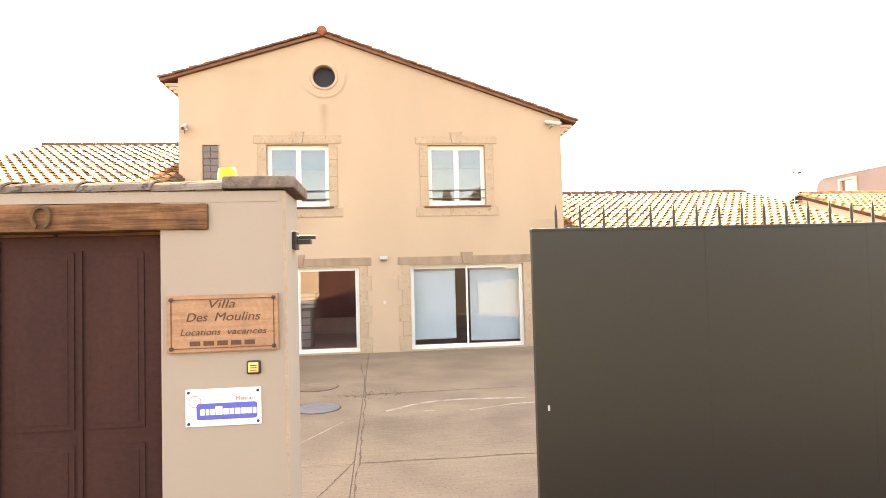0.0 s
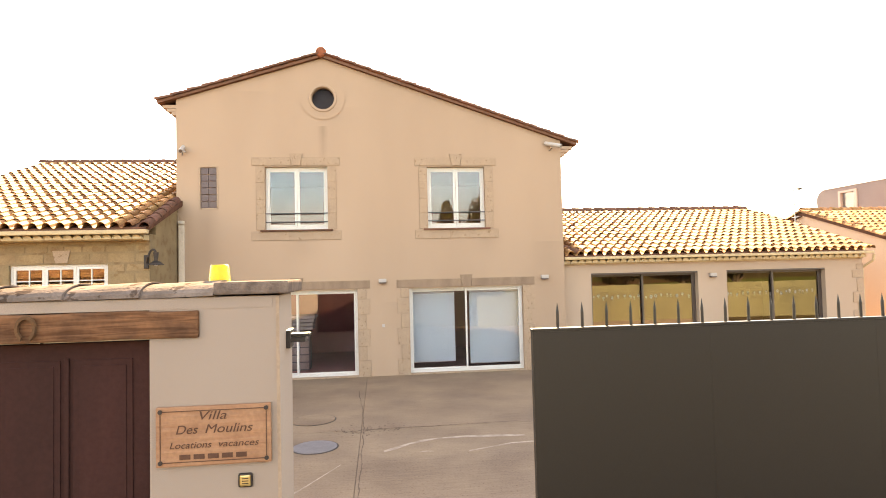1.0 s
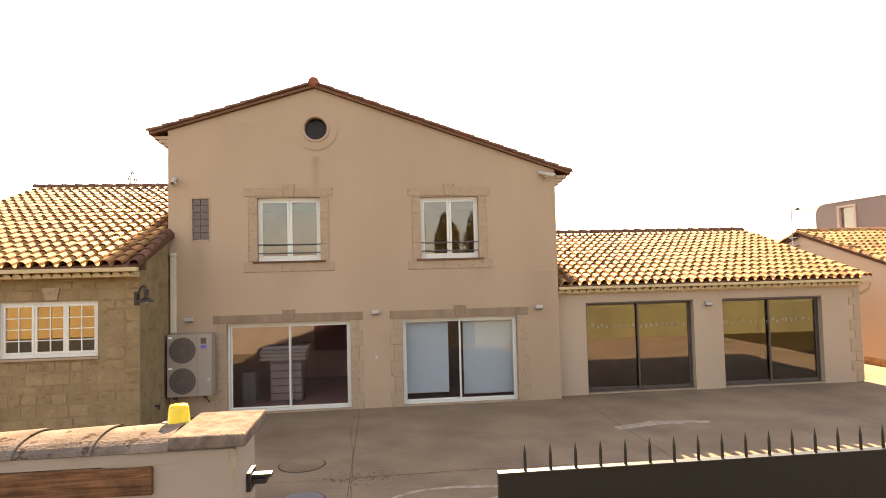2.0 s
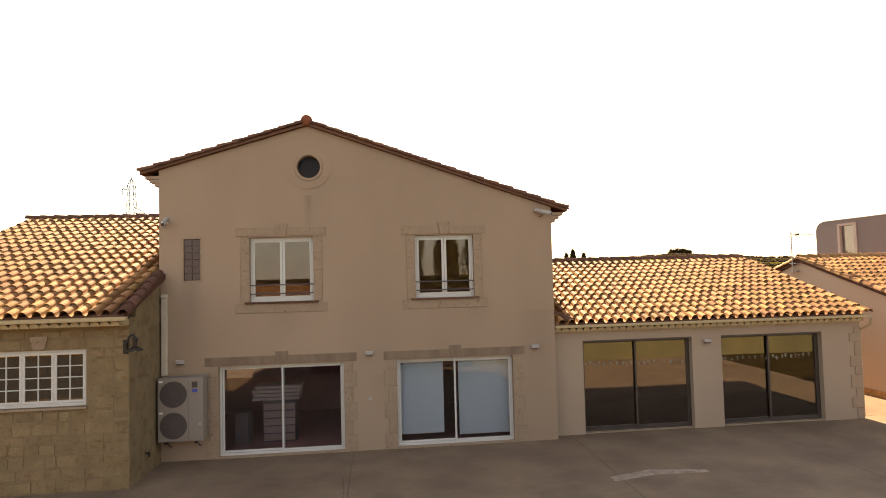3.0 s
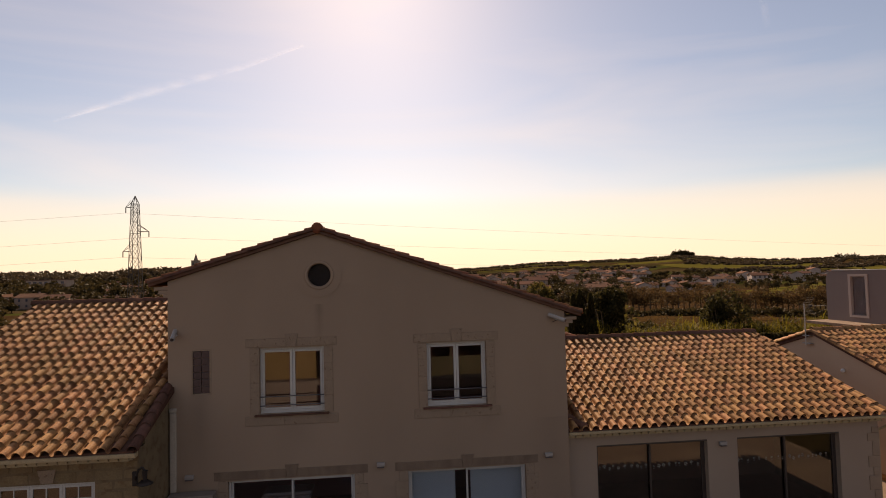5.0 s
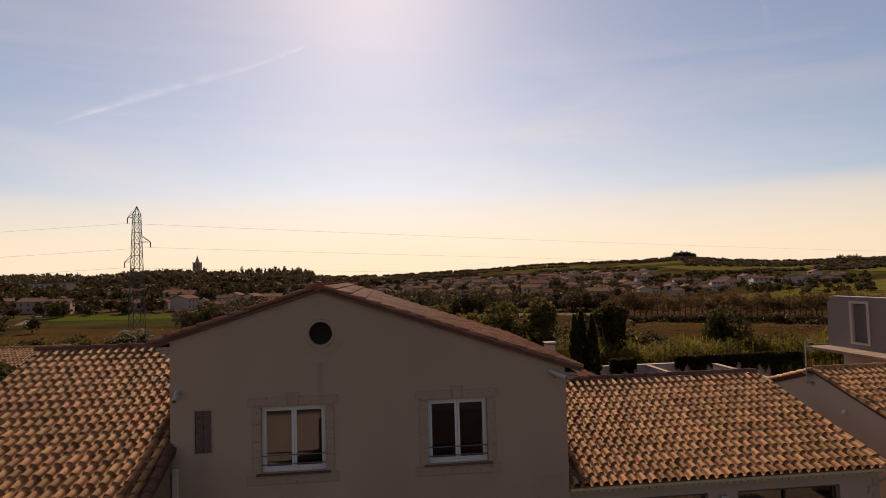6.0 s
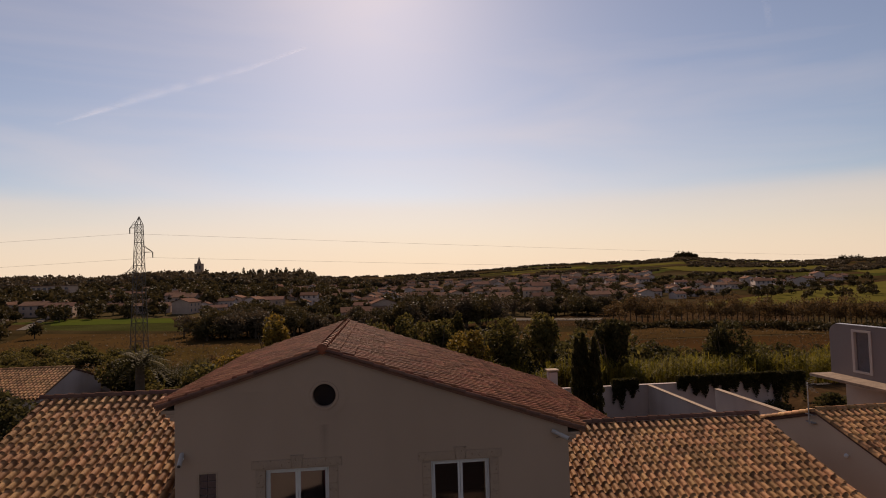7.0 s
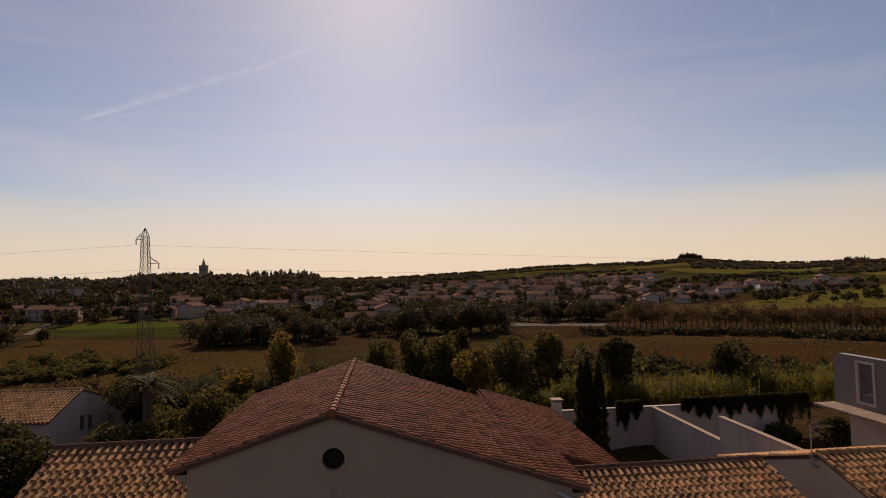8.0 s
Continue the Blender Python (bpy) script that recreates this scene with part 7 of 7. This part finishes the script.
def far_landmarks():
    x, y = -232.0, 430.0
    z = height1(x, y)
    root = thing("apartment_block", (x, y, z), "three-storey pale apartment block among trees", "building")
    part("wall", box(B(), x - 13, x + 13, y, y + 11, z - 2, z + 9.5), CREAM_FAR, root)
    part("roof", box(B(), x - 13.6, x + 13.6, y - 0.6, y + 11.6, z + 9.51, z + 10.0, 0.05), TILE_FAR, root)
    for k in range(3):
        for i in range(7):
            part("window", box(B(), x - 11.8 + 3.6 * i, x - 9.8 + 3.6 * i, y - 0.06, y + 0.05, z + 0.9 + 3.0 * k, z + 2.5 + 3.0 * k), GLASS_BLOCK, root)
        part("balcony", box(B(), x - 12.5, x + 12.5, y - 1.2, y - 0.07, z + 0.3 + 3.0 * k, z + 0.6 + 3.0 * k), CREAM_FAR, root)
    x, y = 728.0, 1385.0
    z = height1(x, y)
    root = thing("radio_mast", (x, y, z), "thin radio mast on the hilltop", "mast")
    part("pole", rod(B(), (x, y, z - 1), (x, y, z + 22), 0.55, 0.3, 6), PYLON_STEEL, root)
    part("head", box(B(), x - 0.9, x + 0.9, y - 0.9, y + 0.9, z + 19.5, z + 21.0), PYLON_STEEL, root)


far_landmarks()


def white_house():
    root = thing("white_house", (-30, 48, -1.5), "white rendered house with a clay tile roof", "house")
    gx, ay, az, s = -23.4, 47.5, 4.05, 0.31
    yf, yb = 43.2, 51.8
    poly = [(yf, -3), (yb, -3), (yb, az - s * (yb - ay) - 0.13), (ay, az - 0.13), (yf, az - s * (ay - yf) - 0.13)]
    part("gable_wall", prism(B(), poly, 0, gx - 0.3, gx), WHITE_RENDER, root)
    part("wall", box(B(), -42, gx - 0.31, yf, yf + 0.3, -3, az - s * (ay - yf) - 0.14), WHITE_RENDER, root)
    roof = part("roof", prism(B(), [(yf - 0.3, az - s * (ay - yf + 0.3)), (ay, az), (yb + 0.3, az - s * (yb - ay + 0.3)), (yb + 0.3, az - s * (yb - ay + 0.3) - 0.1), (ay, az - 0.12), (yf - 0.3, az - s * (ay - yf + 0.3) - 0.1)], 0, -42, gx + 0.05), TILE_DARK, root)
    tiled_slope(roof, (-36, yf - 0.35, az - s * (ay - yf + 0.35) + 0.005), (1, 0, 0), 12.6, (0, 1, s), (ay - yf + 0.3) * math.hypot(1, s), rng=random.Random(21))
    ridge_row(roof, (-36, ay, az + 0.05), (gx + 0.05, ay, az + 0.05), 0.13)
    for y, z in ((47.2, 1.1), (48.4, 0.85)):
        w = part("window", box(B(), gx - 0.02, gx + 0.025, y, y + 0.5, z, z + 1.0), BROWN_FRAME, root)
        part("window_sill", box(B(), gx, gx + 0.07, y - 0.05, y + 0.55, z - 0.06, z - 0.002), STONE, w)
    # low annex with a shallow tiled roof against the back of the house
    part("annex_wall", box(B(), -29, -22.2, 52.2, 57.4, -4, 1.75), WHITE_RENDER, root)
    annex = part("annex_roof", prism(B(), [(52.0, 2.35), (57.8, 1.75), (57.8, 1.65), (52.0, 2.25)], 0, -29.2, -22.0), TILE_DARK, root, "shallow tiled roof of the low annex")
    ridge_row(annex, (-22.05, 57.7, 1.80), (-22.05, 52.1, 2.38), 0.11, "verge_tile", TILE)
    # timber pergola beyond the wing
    root = thing("pergola", (-14.5, 36, -1.2), "weathered timber pergola over the garden", "pergola")
    for y in (34.2, 37.2):
        part("beam", box(B(), -17.2, -12.2, y, y + 0.1, 1.6, 1.75, 0.01), BEAM, root)
        for x in (-17.0, -12.4):
            part("post", box(B(), x, x + 0.12, y, y + 0.12, -1.4, 1.599, 0.01), BEAM, root)
    for k in range(9):
        part("slat", box(B(), -17.0 + 0.58 * k, -16.92 + 0.58 * k, 33.9, 37.6, 1.751, 1.83, 0.008), BEAM, root)


white_house()


# ---- across the street, mirrored in the panes ----
def street_side():
    ASPHALT = material("asphalt", (0.055, 0.052, 0.05), 0.9, (0.04, 0.038, 0.037), 0.8, 0.6, 60, 0.4)
    OCHRE = material("ochre_render", (0.30, 0.20, 0.095), 0.92, (0.24, 0.16, 0.075), 0.6, 0.6, 60, 0.2, streaks=True)
    # unseen street; its dark asphalt keeps sun bounce off the facade
    single("street", box(B(), -40, 40, -10.98, 3.18, -0.3, -0.004), ASPHALT, "unseen dark asphalt street added before the gate", "road", kind="structure")
    # olive tint set for the mirrored view; the wall itself is unseen
    single("facing_wall", box(B(), -4.2, 36, -11.3, -11.0, -0.05, 1.3, 0.02), OLIVE_WALL, "unseen olive wall added across the street for the mirrored view", "wall", kind="structure", loc=(8, -11, 0))
    root = thing("facing_house", (-14, -15, 0), "rendered house across the street with an orange tile roof", "house")
    part("wall", box(B(), -24, -4.6, -20, -11.6, -0.05, 2.6), OCHRE, root)
    b = prism(B(), [(-20.3, 2.5), (-11.2, 2.65), (-11.2, 2.75), (-15.8, 3.9), (-20.3, 2.7)], 0, -24.3, -4.3)
    roof = part("roof", b, TILE_DARK, root)
    s = (3.9 - 2.75) / 4.6
    tiled_slope(roof, (-4.3, -11.15, 2.75), (-1, 0, 0), 20, (0, -1, s), 4.85, rng=random.Random(31))
    part("cornice", box(B(), -24.2, -4.4, -11.59, -11.3, 2.35, 2.49, 0.02), WHITE_RENDER, root)
    # broad trees past x = 12 are added to darken the mirrored upper band
    for i, (x, y, h, r) in enumerate(((5.5, -15, 8.5, 1.7), (8.5, -16, 9.5, 1.9), (2.5, -15.5, 8.0, 1.8), (11.5, -15.5, 9.0, 1.8), (15.5, -15, 6.4, 3.4), (20.5, -15, 6.0, 3.6), (25.5, -15, 6.2, 3.6), (30.5, -15, 6.0, 3.6))):
        tree_at(x, y, h, r, LEAF_LIT if x < 12 else LEAF_DARK, 70 + i, "slender leafy tree across the street" if x < 12 else "broad dark tree added across the street to darken the panes", 4200, 0.13 if x < 12 else 0.2, "tree", bare=0.06)


street_side()


# ---- contrails high in the sky ----
def contrail(pts, widths, seed, layers=7):
    """A soft ribbon: thin layers of falling width laid over one another, drawn through pts."""
    rng = random.Random(seed)
    pts = [Vector(p) for p in pts]
    b = B()
    n = 24
    for k in range(layers):
        share = 1.0 - k / layers
        rows = []
        for s in range(len(pts) - 1):
            side = (pts[s + 1] - pts[s]).cross(Vector((0, 1, 0))).normalized()
            for i in range(n + (s == len(pts) - 2)):
                t = i / n
                w = (widths[s] * (1 - t) + widths[s + 1] * t) * share * rng.uniform(0.82, 1.15)
                p = pts[s].lerp(pts[s + 1], t) + Vector((0, 3.0 * k, 0)) + side * rng.uniform(-0.06, 0.06) * w
                rows.append((b.verts.new(p - side * w / 2), b.verts.new(p + side * w / 2)))
        for p, q in zip(rows, rows[1:]):
            b.faces.new((p[0], q[0], q[1], p[1]))
    return single("contrail", b, VAPOUR, "soft white vapour trail in the sky", "contrail", kind="structure", loc=pts[0])


VAPOUR = bpy.data.materials.new("vapour")
VAPOUR.use_nodes = True
vn, vl = VAPOUR.node_tree.nodes, VAPOUR.node_tree.links
tr1, tr2, vm = vn.new("ShaderNodeBsdfTransparent"), vn.new("ShaderNodeBsdfTranslucent"), vn.new("ShaderNodeMixShader")
tr2.inputs[0].default_value = (1, 0.97, 0.95, 1)
vnoise = vn.new("ShaderNodeTexNoise")
vnoise.inputs["Scale"].default_value = 0.01
vtc = vn.new("ShaderNodeTexCoord")
vl.new(vtc.outputs["Object"], vnoise.inputs["Vector"])
vr = vn.new("ShaderNodeMapRange")
vr.inputs["From Min"].default_value, vr.inputs["From Max"].default_value, vr.inputs["To Max"].default_value = 0.3, 0.8, 0.014
vl.new(vnoise.outputs[0], vr.inputs[0])
vl.new(vr.outputs[0], vm.inputs[0])
vl.new(tr1.outputs[0], vm.inputs[1])
vl.new(tr2.outputs[0], vm.inputs[2])
vl.new(vm.outputs[0], vn["Material Output"].inputs[0])
contrail([(-1594, 3000, 813), (-1164, 3000, 958), (-692, 3000, 1093), (-384, 3000, 1211)], (14, 62, 38, 18), 3)
contrail([(2195, 3000, 1362), (2181, 3000, 1471), (2165, 3000, 1591)], (5, 15, 22), 5, layers=20)
